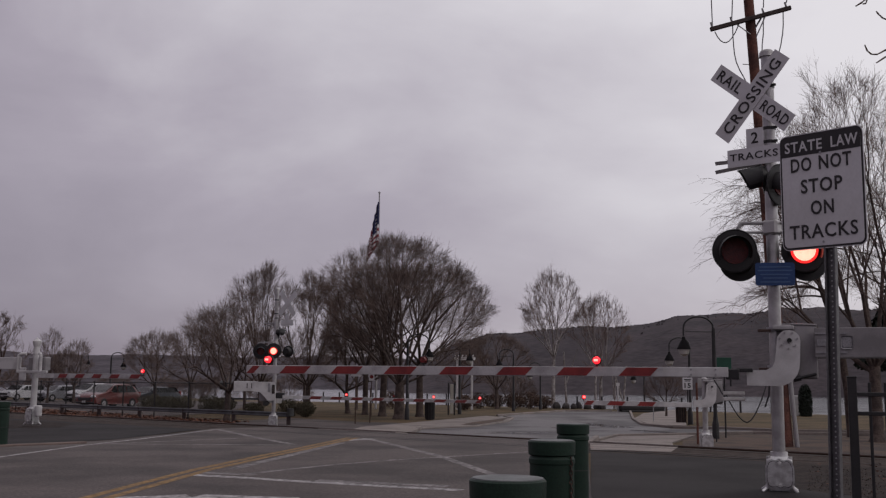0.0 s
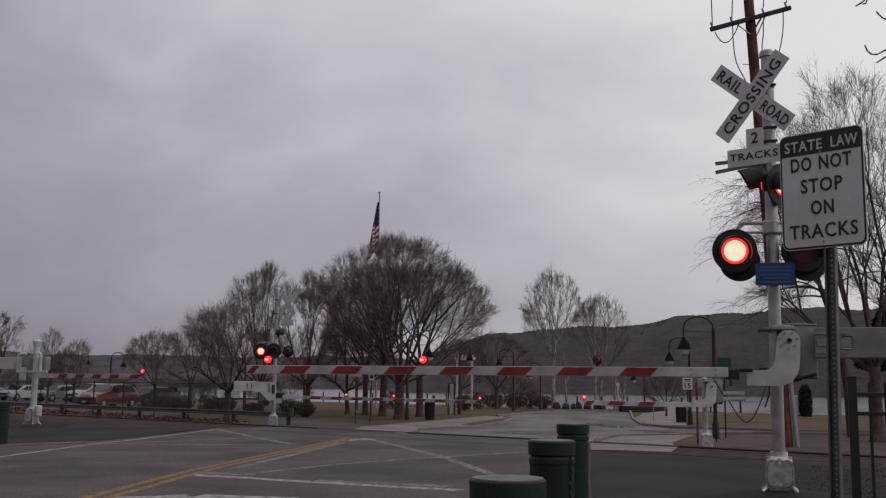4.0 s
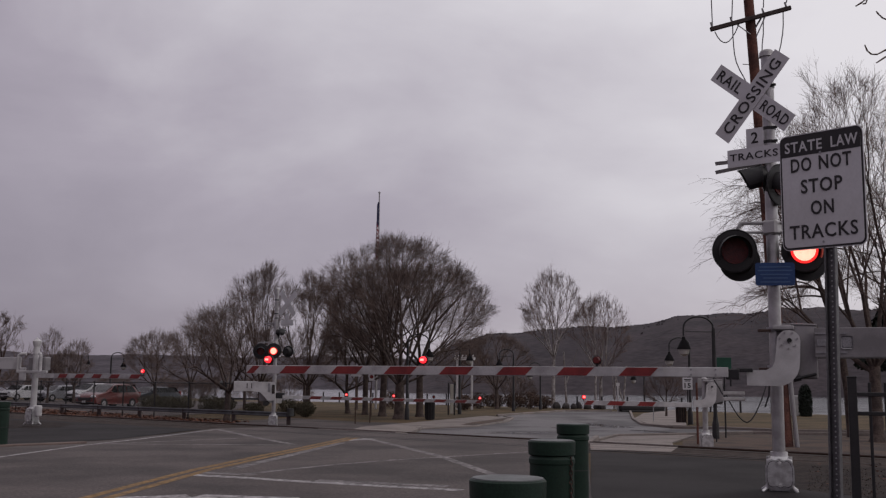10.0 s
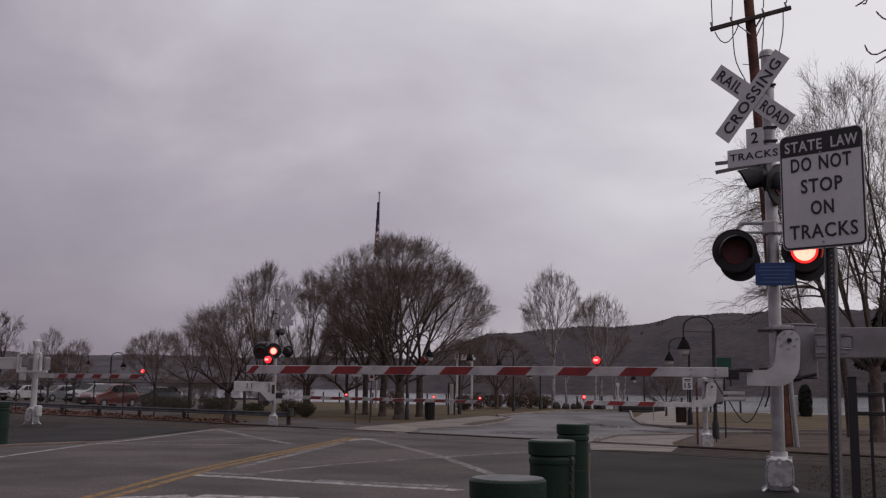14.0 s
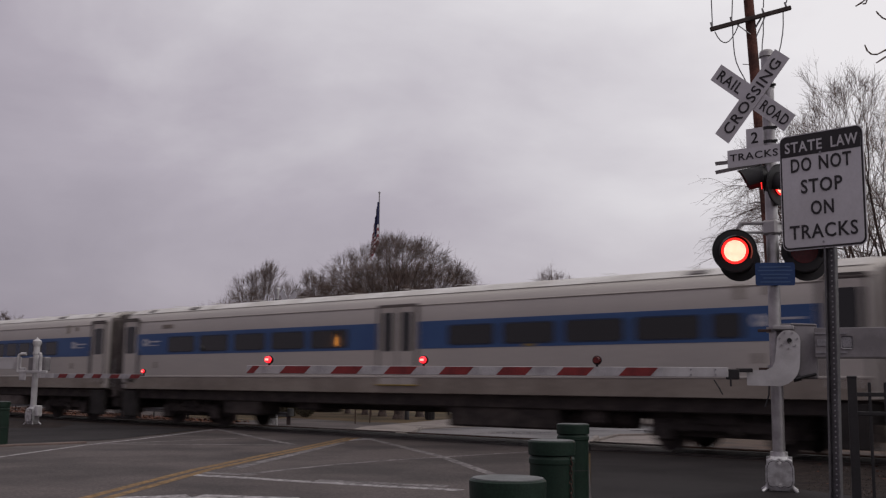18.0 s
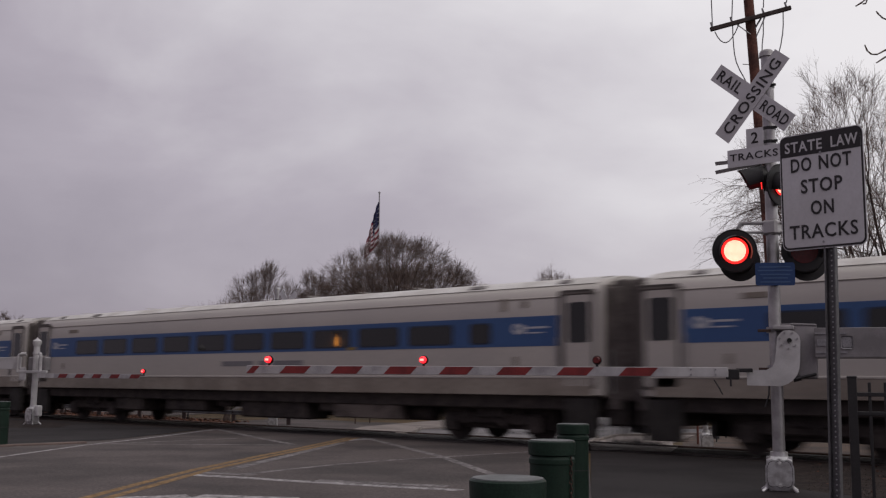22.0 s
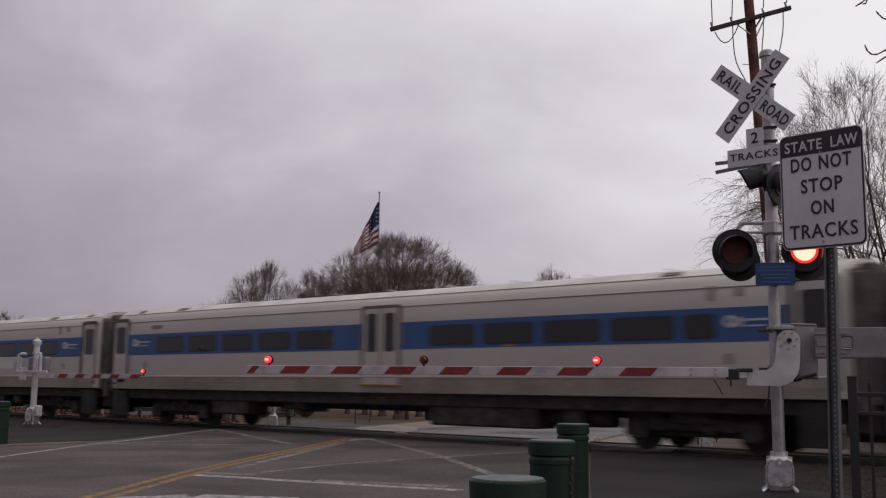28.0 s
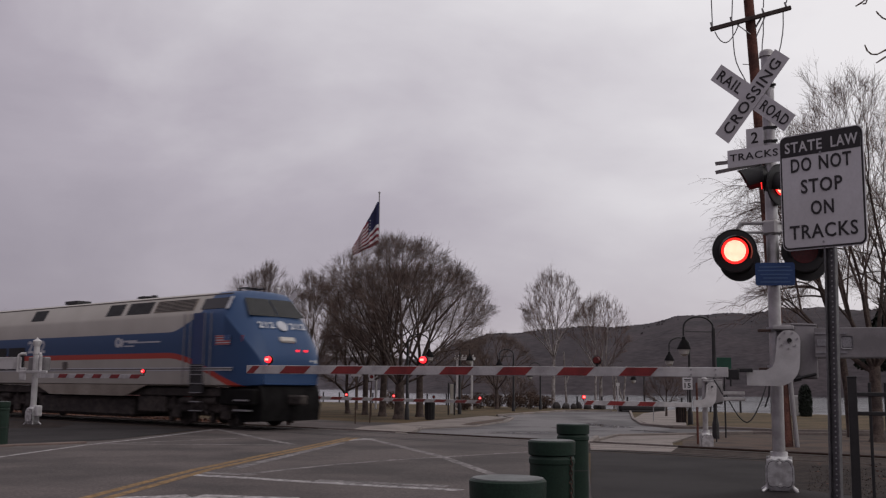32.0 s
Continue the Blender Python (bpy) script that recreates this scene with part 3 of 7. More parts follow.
def build_roads():
    lay("road", [(-40, -8), (1.3, -8), (1.75, 12), (3.2, 22.6), (4.03, 28.2), (-4.3, 34.6), (-7.0, 32.2), (-8.0, 25.3), (-9.4, 22.3), (-40, 14)], ASPHALT, 0.012,
        "grey worn asphalt road over the railway crossing", "road")
    lay("road_far", [(-3.44, 34.4), (1.21, 45.3), (3.63, 53.5), (3.22, 59.4), (8.61, 71.7), (13.3, 73.4), (10.35, 55.4), (9.15, 47.2), (9.76, 43.6), (11.9, 43.4),
                     (14.0, 41.0), (17.6, 40.9), (32, 36), (32, 33.4), (16.6, 38.9), (12.0, 39.8), (9.46, 38.9), (6.39, 36.6), (5.04, 33.0), (4.03, 28.25)], ASPHALT_FAR, 0.012,
        "pale worn asphalt park road beyond the tracks", "road")
    lay("parking_lot", [(-70, 52), (-30, 54), (-14.5, 55), (-13, 60), (-17, 100), (-90, 100)], ASPHALT, 0.012, "grey asphalt car park beyond the fence", "parking lot")
    lay("side_road", [(-40, 66), (-22.0, 50.6), (-9.57, 48.3), (-7.6, 53.1), (-3.74, 48.3), (-1.2, 47.4), (-3.07, 39.7), (-4.66, 35.4), (-5.77, 36.8), (-8.0, 42.5), (-12.5, 46.6), (-42, 62)], ASPHALT, 0.008,
        "dark grey asphalt lane behind the guard rail", "road")
    lay("pavement_dark_left", [(-9.5, 23.0), (-8.0, 25.3), (-7.45, 30.1), (-7.2, 31.2), (-16.5, 39.2), (-30, 50), (-32, 42)], ASPHALT_NEW, 0.016, "dark asphalt apron beside the crossing", "pavement")
    lay("pavement_dark_right", [(1.35, -8), (1.92, 13.3), (3.24, 22.4), (6.6, 19.5), (6.0, 17.6), (4.62, 13.5), (3.3, 4), (2.2, -8)], ASPHALT_NEW, 0.016, "dark asphalt footpath leading to the crossing", "pavement")
    lay("gravel_right", [(4.62, 13.5), (6.0, 17.6), (6.6, 19.5), (20, 8), (40, -12), (2.3, -8), (3.3, 4)], GRAVEL, 0.008, "dirty gravel and leaves beside the track", "gravel")
    lay("pavement_crossing", [(3.33, 23.04), (3.72, 25.9), (5.6, 24.4), (5.0, 22.5)], CONCRETE, 0.0135, "pale concrete panel of the footpath over the track", "pavement")
    lay("pavement_ramp", [(3.72, 25.95), (4.79, 31.4), (5.3, 34.3), (6.4, 36.3), (9.5, 38.1), (7.21, 32.25), (5.6, 24.45)], CONCRETE, 0.05, "pale concrete footpath ramp beyond the tracks", "pavement", thick=0.07)
    lay("pavement_left", [(-3.9, 32.65), (-1.35, 30.45), (-0.91, 40.85), (1.35, 44.0), (3.1, 50.2), (3.75, 55.6), (2.55, 59.0), (-1.09, 48.25), (-3.25, 42.0)], CONCRETE, 0.04, "pale concrete footpath along the park road", "pavement", thick=0.08)
    lay("pavement_island", [(10.23, 54.8), (13.0, 66.2), (18.5, 80), (15.4, 65.7), (10.8, 45.4), (9.36, 46.3)], CONCRETE, 0.09, "pale concrete footpath with a raised kerb", "pavement", thick=0.11)
    lay("soil", [(8.5, 36.4), (9.7, 37.6), (12.0, 39.2), (16.4, 38.3), (30, 33.6), (24, 22), (16.5, 18.6), (10.5, 24.3), (6.3, 27.3), (7.0, 30.0)], SOIL, 0.010, "bare brown soil round the gate", "soil")
    lay("soil_wedge", [(0.85, 44.9), (1.5, 48.4), (3.55, 55.2), (3.0, 50.4), (1.4, 44.7)], SOIL, 0.052, "brown soil wedge beside the footpath", "soil")
    lay("soil_gate", [(-18.5, 37.5), (-14.4, 36.8), (-12.2, 34.4), (-11.7, 31.5), (-13.4, 30.7), (-16.8, 32.5)], GRAVEL, 0.020, "dirt and gravel round the gate post", "soil")

    def beside(along, across):
        q = TRACK @ Vector((along, across, 0))
        return q.x, q.y
    lay("leaf_strip", [beside(*q) for q in ((-78, 26.0), (-60, 26.2), (-48, 26.4), (-37.5, 26.0), (-36.5, 28.2), (-40, 30.2), (-48, 31.6), (-62, 33.4), (-78, 34.5))], LEAFLITTER, 0.014, "strip of brown fallen leaves along the fence", "leaf litter")
    # leaves in that strip, and a few by the mast
    rng = np.random.default_rng(4)
    a, b = rng.uniform(0, 1, 2600), rng.uniform(0, 1, 2600)
    u, w = -37 - 34 * a, 27.0 + (2.2 + 4.5 * a) * b + rng.normal(0, 0.3, 2600)
    x, y = 0.75374 * u + 0.65717 * w, -0.65717 * u + 0.75374 * w
    c = [(i, j, ground_z(i, j) + 0.035) for i, j in zip(x, y)]
    tagged(new("fallen_leaves", flakes("fallen_leaves", c, 0.12, LEAFLITTER, rng, True)), "brown fallen leaves on the track side", "leaves", "", "stuff")
    x = rng.uniform(4.9, 8.5, 150)
    y = 13.4 + (x - 4.62) * 2.6 - rng.uniform(0.2, 8, 150)
    c = [(i, j, 0.03) for i, j in zip(x, y)]
    tagged(new("fallen_leaves", flakes("fallen_leaves", c, 0.035, LEAFLITTER, rng, True)), "dead leaves scattered on gravel", "leaves", "", "stuff")
    n = 2600
    x = rng.uniform(4.7, 11, n)
    y = np.minimum(13.2 + (x - 4.62) * 2.7, 19.0 - (x - 6.6) * 0.87) - rng.uniform(0, 6.5, n)
    c = np.stack([x, y, np.full(n, 0.018)], 1)
    c[:, 2] = 0.004
    e = rng.normal(size=(n, 3)) * 0.012
    e[:, 2] = rng.uniform(0.012, 0.035, n)
    tagged(new("stones", tubes("stones", np.concatenate([c, c + e, rng.uniform(0.006, 0.019, (n, 1)), np.full((n, 1), 0.002)], 1), 5, mat("track_stone", (0.062, 0.048, 0.042), 0.9, var=0.5, scale=1.5, bump=0.3))), "loose grey track stones", "stones", "", "stuff")


def ballast_bed():
    pts = [TRACK @ Vector((u, p, 0)) for u, p in ((-130, 18.7), (130, 18.7), (130, 27.0), (-130, 27.0))]
    lay("ballast", [(q.x, q.y) for q in pts], BALLAST, 0.004, "dark brown stone ballast under the tracks", "ballast")


def road_marks():
    level = [0.0136]

    def mark(name, a, b, w, m, label):
        level[0] += 0.00006
        lay(name, band(a, b, w), m, level[0], label, "road marking")
    def line(name, pts, w, m, label):
        for a, b in zip(pts[:-1], pts[1:]):
            mark(name, a, b, w, m, label)
    edge = "worn white painted edge line on the asphalt"
    line("edge_line", [(-8.35, 16.0), (-8.18, 19.2), (-7.94, 23.0), (-7.48, 25.8), (-6.84, 31.55)], 0.12, PAINT_WHITE, edge)
    cross = "faded white painted cross line in the crossing box"
    line("box_line", [(-6.84, 31.5), (-4.9, 27.08), (-3.42, 23.97)], 0.2, PAINT_FAINT, cross)
    line("box_line", [(-7.83, 23.3), (-5.22, 26.45)], 0.13, PAINT_FAINT, cross)
    line("box_line", [(-7.5, 23.56), (-3.4, 23.75)], 0.16, PAINT_FAINT, cross)
    line("box_line", [(-3.05, 16.0), (-2.58, 16.9), (-1.79, 18.2), (-0.85, 19.4), (1.9, 22.1)], 0.15, PAINT_FAINT, cross)
    line("box_line", [(-1.94, 27.0), (-0.01, 20.44), (0.73, 16.82), (1.04, 15.5)], 0.19, PAINT_FAINT, cross)
    line("edge_line", [(-8.03, 25.96), (-7.97, 29.06)], 0.12, PAINT_FAINT, "short faded line beside the kerb")
    line("box_line", [(-2.42, 25.9), (-1.84, 26.76)], 0.42, PAINT_WHITE, "worn white painted dash at the yellow lines")
    line("stop_line", [(-3.8, 15.85), (-2.94, 15.45), (-2.12, 15.0), (-0.62, 14.3), (0.28, 13.9)], 0.24, PAINT_WHITE, "worn white painted stop line")
    line("stop_line", [(-3.87, 16.3), (-2.86, 15.93)], 0.26, PAINT_FAINT, "faded older stop line beside the new one")
    line("stop_line", [(-1.82, 15.12), (0.1, 14.42)], 0.3, PAINT_FAINT, "scuffed paint along the stop line")
    line("edge_line", [(-3.9, 12.35), (-3.05, 12.75), (-1.8, 12.5)], 0.7, PAINT_WHITE, "worn white painted block on the asphalt")
    upper = [(-4.62, 9.0), (-4.3, 12.58), (-4.17, 14.53), (-3.98, 16.86), (-3.78, 18.22), (-3.56, 19.82), (-3.17, 22.12), (-2.9, 24.05), (-2.42, 27.2)]
    for off in (0.0, 0.27):
        line("centre_line", [(x + off * (1.0 if y < 15 else 0.85), y) for x, y in upper], 0.15, PAINT_YELLOW, "worn double yellow centre line")
    line("edge_line", [(-3.42, 16.92), (-2.9, 20.87), (-2.38, 24.83)], 0.2, PAINT_FAINT, "ghost of an older white line beside the yellow lines")
    for a, b in (((0.2, 36), (2.5, 39.5)), ((3.5, 44), (6.2, 46.5)), ((-1.8, 35.6), (0.2, 34.2)), ((4.0, 40), (7.5, 40.5)), ((6, 50), (8.2, 54))):
        mark("edge_line", a, b, 0.18, PAINT_FAINT, "worn white dash on the park road")


def kerbs():
    def kerb(name, pts, w=0.15, h=0.12, m=CONCRETE, label="pale concrete kerb"):
        s = Shape()
        for (ax, ay), (bx, by) in zip(pts[:-1], pts[1:]):
            za, zb = ground_z(ax, ay), ground_z(bx, by)
            d = Vector((bx - ax, by - ay, zb - za))
            rot = pose(0, 0, 0, 0, 0, math.degrees(math.atan2(d.y, d.x)))
            s.box(((ax + bx) / 2, (ay + by) / 2, (za + zb) / 2 + h / 2 - 0.03), (d.length + 0.02, w, h + 0.06), 0.02, rot)
        single(name, s, m, Matrix(), label, "kerb", "", "structure")
    kerb("kerb_left", [(-14, 18.2), (-9.81, 21.4), (-9.46, 22.2), (-8.16, 23.7)], 0.14, 0.06, mat("dirty_red_brown_kerb", (0.16, 0.115, 0.10), 0.85, var=0.3, scale=2, bump=0.2), "low reddish kerb")
    kerb("kerb_ramp", [(4.0, 28.4), (4.9, 32.6), (6.1, 36.0), (9.2, 37.6), (11.9, 39.5), (16.5, 38.6), (32, 33.1)])
    kerb("kerb_island", [(32, 36.3), (17.7, 41.2), (14.1, 41.3), (11.9, 43.7), (9.9, 44.2), (9.2, 47.2), (10.3, 55.4), (13.2, 72)])
    kerb("kerb_far", [(3.2, 59.4), (8.6, 71.9), (12, 72.5)])
    kerb("kerb_walk", [(-1.2, 34.4), (-0.83, 40.85), (1.45, 43.8), (3.2, 50.1), (3.85, 55.6), (3.6, 59.0)], 0.14, 0.07)


# ---- railway ----


def build_track(name, p0, label):
    """Two rails set in the road, on sleepers and ballast outside it."""
    z = ground_z(*(TRACK @ Vector((0, p0, 0))).xy)
    t = thing(name, TRACK @ Matrix.Translation((0, p0, z - 0.044)), label, "railway track", "crossing tracks")
    for k, y in enumerate((-0.76, 0.76)):
        s = Shape()
        s.box((0, y, -0.045), (360, 0.14, 0.02)).box((0, y, 0.0), (360, 0.02, 0.09)).box((0, y, 0.035), (360, 0.07, 0.04), 0.008)
        part("rail", s, RAILSTEEL, t, "rust-brown steel rail")
        part("rail_head", Shape().box((0, y, 0.0575), (360, 0.05, 0.006)), RAILHEAD, t, "polished running surface")
    if p0 < 22:
        part("flangeway", Shape().box((-17.0, -1.15, 0.055), (17.5, 0.11, 0.008)), RUBBER, t, "dark rubber joint beside the rail")
    me = Shape().box((0, 0, 0), (0.22, 2.6, 0.1), 0.01).mesh("sleeper", WOODARM)
    for i in range(60):
        u = -9.3 + 0.55 * i if i < 22 else -24.6 - 0.55 * (i - 22)
        ob = part("sleeper", me, None, t)
        ob.location = (u, 0, -0.075)


def puddles():
    """Thin wet patches along the kerbs of the park road."""
    for x, y, rx, ry, turn, seed in PUDDLES:
        c, q = math.cos(radians(turn)), math.sin(radians(turn))
        pts = []
        for i in range(26):
            a = 2 * math.pi * i / 26
            k = 1 + 0.38 * noise.noise(Vector((math.cos(a) * 1.6, math.sin(a) * 1.6, seed * 3.7)))
            px, py = rx * k * math.cos(a), ry * k * math.sin(a)
            pts.append((x + px * c - py * q, y + px * q + py * c))
        lay("puddle", pts, PUDDLE, 0.0155, "shallow wet patch on the asphalt", "puddle")


PUDDLES = [(8.45, 40.5, 1.9, 0.42, -66, 1), (7.3, 46.5, 2.6, 0.7, -74, 2), (5.2, 42.5, 1.5, 0.4, -70, 3), (3.0, 38.5, 1.2, 0.35, 20, 4)]
build_ground()
ballast_bed()
build_roads()
puddles()
road_marks()
kerbs()
build_track("track", 20.66, "railway track with rusty rails set flush in the road")
build_track("track", 24.75, "second railway track behind the first")

# ---- far side: wooded hills ----


def hills():
    rng = np.random.default_rng(11)

    def ridge(name, bearings, heights, d0, d1, label, bumps, seed, wood=WOODS):
        az = np.linspace(bearings[0], bearings[-1], 260)
        hh = np.interp(az, bearings, heights)
        hh = hh + sum(a * np.sin(az * f + q) for a, f, q in bumps)
        ks = np.linspace(0, 1, 14)
        v, f = [], []
        for j, k in enumerate(ks):
            for i, a in enumerate(az):
                d = d0 + (d1 - d0) * k
                z = -3.2 + (hh[i] + 3.2) * math.sin(k * math.pi / 2) ** 0.9
                z += 2.2 * noise.noise(Vector((a * 55, k * 7, seed))) * k + rng.uniform(-0.5, 0.5) * k
                v.append((d * math.sin(a), d * math.cos(a), z))
        n = len(az)
        for j in range(len(ks) - 1):
            for i in range(n - 1):
                f.append((j * n + i, j * n + i + 1, (j + 1) * n + i + 1, (j + 1) * n + i))
        # far slope down behind the crest
        me = bpy.data.meshes.new(name)
        me.from_pydata(v, [], f)
        me.polygons.foreach_set("use_smooth", [True] * len(f))
        me.materials.append(wood)
        tagged(new(name, me), label, "hill", "", "structure")
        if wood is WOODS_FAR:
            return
        # bare tree tops along the upper slope
        seg = []
        for _ in range(2400):
            i = rng.integers(1, n - 1)
            k = 1 - abs(rng.normal(0, 0.16))
            if k < 0.3:
                continue
            d = d0 + (d1 - d0) * k
            z = -3.2 + (hh[i] + 3.2) * math.sin(k * math.pi / 2) ** 0.9
            a = az[i] + rng.uniform(-0.5, 0.5) * (az[1] - az[0])
            hgt = rng.uniform(0.2, 1.0) * d1 / 1000
            x, y = d * math.sin(a), d * math.cos(a)
            seg.append((x, y, z - 1, x + rng.normal(0, 0.6), y, z + hgt, rng.uniform(0.8, 1.6), 0.5))
        tagged(new("far_woods", tubes("far_woods", seg, 4, wood)), "bare grey woods on the far hillside", "woods", "", "stuff")

    r = radians
    ridge("backdrop_hill", [r(-3.0), r(-1.4), r(-0.4), r(0.6), r(1.5), r(2.5), r(3.7), r(6.9), r(10.6), r(13.0), r(14.5), r(16), r(19.0), r(24), r(40)], [10, 24, 31, 38, 43, 48, 52, 55, 58.5, 64.5, 67.5, 69.5, 72, 71, 74], 560, 1010,
          "dark wooded hill across the river", [(1.2, 60, 0), (0.7, 140, 1)], 3.0)
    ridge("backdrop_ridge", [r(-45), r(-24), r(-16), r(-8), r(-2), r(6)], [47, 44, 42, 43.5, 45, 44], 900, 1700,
          "low wooded ridge across the river, tinted with haze", [(1.5, 40, 0), (1.0, 110, 2)], 9.0, WOODS_FAR)


hills()
# ---- crossing signals and gates ----
FLASH = []          # lamp inserts that go on and off, with their phase


def lamp_unit(parent, m, phase, r=0.305, lens=0.15, hood=True, steady=False):
    """A crossing flasher that faces -y: housing, round background, hood, dark lens and the lit module that comes forward in it."""
    h = part("flasher", Shape().rod((0, 0.02, 0), (0, 0.16, 0), lens + 0.03, lens * 0.8, 20), BLACK, parent, "black lamp housing")
    h.matrix_basis = m
    s = Shape().rod((0, 0.0, 0), (0, 0.018, 0), r, r, 32)
    if r > 0.25:
        for i in range(32):
            a, b = 2 * math.pi * i / 32, 2 * math.pi * (i + 1) / 32
            s.rod((r * math.cos(a), 0.005, r * math.sin(a)), (r * math.cos(b), 0.005, r * math.sin(b)), 0.012, 0.012, 5, False)
    part("background", s, BLACK, h, "round black background")
    if hood:
        s = Shape()
        n = 18
        for i in range(n):
            a, b = radians(-25 + 230 * i / n), radians(-25 + 230 * (i + 1) / n)
            da = 0.30 - 0.13 * abs(i - n / 2) / (n / 2)
            db = 0.30 - 0.13 * abs(i + 1 - n / 2) / (n / 2)
            rr = lens + 0.035
            p = [(rr * math.cos(a), 0.0, rr * math.sin(a)), (rr * math.cos(b), 0.0, rr * math.sin(b)),
                 (rr * math.cos(b), -db, rr * math.sin(b) - 0.03), (rr * math.cos(a), -da, rr * math.sin(a) - 0.03)]
            q = [Vector(v) * 1.0 for v in p]
            vs = [s.bm.verts.new(v) for v in q]
            s.bm.faces.new(vs)
        bmesh.ops.remove_doubles(s.bm, verts=s.bm.verts, dist=0.0005)
        bmesh.ops.solidify(s.bm, geom=list(s.bm.faces), thickness=0.006)
        part("hood", s, BLACK, h, "black lamp hood")
    part("lens", Shape().rod((0, -0.012, 0), (0, 0.015, 0), lens, lens, 28), LENS_DARK, h, "dark red lens")
    s = Shape().rod((0, -0.006, 0), (0, 0.0, 0), lens * 1.0, lens * 1.0, 28)
    a = part("lit_module", s, LAMP_LIT, h, "glowing red lamp face")
    if r > 0.2:
        s = Shape().rod((0, -0.009, 0), (0, -0.002, 0), lens * 0.81, lens * 0.81, 24)
        b = part("lit_core", s, LAMP_CORE, h, "bright core of the lit lamp")
        lamps = (a, b)
    else:
        lamps = (a,)
    for q in lamps:
        FLASH.append((q, phase))
    return h


def gate_lamp(parent, m, phase):
    """A small red lamp on top of a gate arm, visible from both sides."""
    h = part("gate_lamp", Shape().rod((0, 0.03, 0), (0, 0.05, 0), 0.062, 0.062, 16).box((0, 0.03, -0.075), (0.03, 0.03, 0.07), 0.004), BLACK, parent, "small red gate lamp")
    h.matrix_basis = m
    part("lens", Shape().rod((0, 0.03, 0), (0, -0.035, 0), 0.050, 0.040, 16), LENS_DARK, h, "dark red lens")
    a = part("lit_module", Shape().rod((0, -0.037, 0), (0, 0.015, 0), 0.041, 0.050, 16), SMALL_LIT, h, "glowing red lamp face")
    FLASH.append((a, phase))
    b = part("lit_core", Shape().box((0, -0.038, 0), (0.055, 0.006, 0.03), 0.002), SMALL_CORE, h, "bright core of the lit lamp")
    FLASH.append((b, phase))
    return h


def base_casting(parent, turn=0.0, drop=0.0, size=1.0):
    """Cast base: flared feet, a box with curved covers, a collar that takes the pole."""
    spin = pose(0, 0, -drop, 0, 0, turn) @ Matrix.Diagonal((size, size, 0.8 if size < 1 else 1, 1))
    s = Shape().box((0, 0, 0.04), (0.26, 0.26, 0.08), 0.02)
    for i in range(4):
        x, y = (1 if i % 2 else -1), (1 if i // 2 else -1)
        s.pipe([(x * 0.14, y * 0.11, 0.12), (x * 0.16, y * 0.12, 0.05), (x * 0.21, y * 0.15, 0.0)], 0.022, 8)
    f = part("foot", s, SILVER, parent, "silver foot with four flared feet")
    f.matrix_basis = spin
    s = Shape().box((0, 0, 0.27), (0.31, 0.27, 0.46), 0.03, None, 2)
    s.rod((0, 0, 0.47), (0, 0, 0.53), 0.16, 0.12, 20).rod((0, 0, 0.52), (0, 0, 0.60), 0.11, 0.105, 20)
    for k in (-1, 1):
        s.rod((k * 0.13, -0.06, 0.48), (k * 0.13, -0.06, 0.53), 0.028, None, 10)
    b = part("junction_box", s, SILVER, parent, "silver cast junction box")
    b.matrix_basis = spin
    edge = [(0.0, 0.485), (0.05, 0.462), (0.10, 0.475), (0.15, 0.455), (0.165, 0.42), (0.182, 0.39), (0.185, 0.21), (0.172, 0.175), (0.16, 0.145), (0.11, 0.125), (0.06, 0.14), (0.0, 0.115)]
    # the dark middle plate stands in for shade round the cover's edge
    for y, grow_, m in ((-0.135, 1.0, SILVER), (-0.150, 0.89, DARKGRILLE), (-0.156, 0.86, SILVER)):
        pts = [(x * grow_ * 0.94, 0.27 + (z - 0.3) * grow_ * 1.28) for x, z in edge]
        pts = pts + [(-x, z) for x, z in reversed(pts[1:-1])]
        s = Shape().slab(pts, -0.018)
        s.move(Matrix.Translation((0, y, 0)))
        q = part("cover", s, m, parent, "cast cover plate with a curved outline")
        q.matrix_basis = spin
    # bolts are white: the metal's glint is put into their colour
    for z in (0.435, 0.105):
        q = part("bolt", Shape().rod((0, -0.16, z), (0, -0.2, z), 0.022, None, 8), WHITE, parent, "white bolt with a painted glint")
        q.matrix_basis = spin


def rounded_plate(w, h, r, t):
    """An upright plate with rounded corners, centred, facing -y."""
    pts = []
    for cx, cz, a0 in ((w / 2 - r, h / 2 - r, 0), (-w / 2 + r, h / 2 - r, 90), (-w / 2 + r, -h / 2 + r, 180), (w / 2 - r, -h / 2 + r, 270)):
        for i in range(6):
            a = radians(a0 + 18 * i)
            pts.append((cx + r * math.cos(a), cz + r * math.sin(a)))
    return Shape().slab(pts, t)


def crossbuck(parent, m):
    b = part("crossbuck", Shape().box((0, 0, 0), (1.31, 0.004, 0.246), 0.0, pose(0, 0, 0, 0, -45, 0)), SIGN_WHITE, parent, "white crossbuck blade")
    b.matrix_basis = m
    k = 0.5 ** 0.5
    c = part("blade", Shape().box((0, 0.008, 0), (1.31, 0.004, 0.246), 0.0, pose(0, 0, 0, 0, 45, 0)), SIGN_WHITE, b)
    words("CROSSING", b, LETTER, (0, -0.005, 0), 0.145, 1.12, 45)
    words("RAIL", b, LETTER, (-0.39 * k, 0.003, 0.39 * k), 0.145, 0.40, -45)
    words("ROAD", b, LETTER, (0.40 * k, 0.003, -0.40 * k), 0.145, 0.43, -45)
    return b


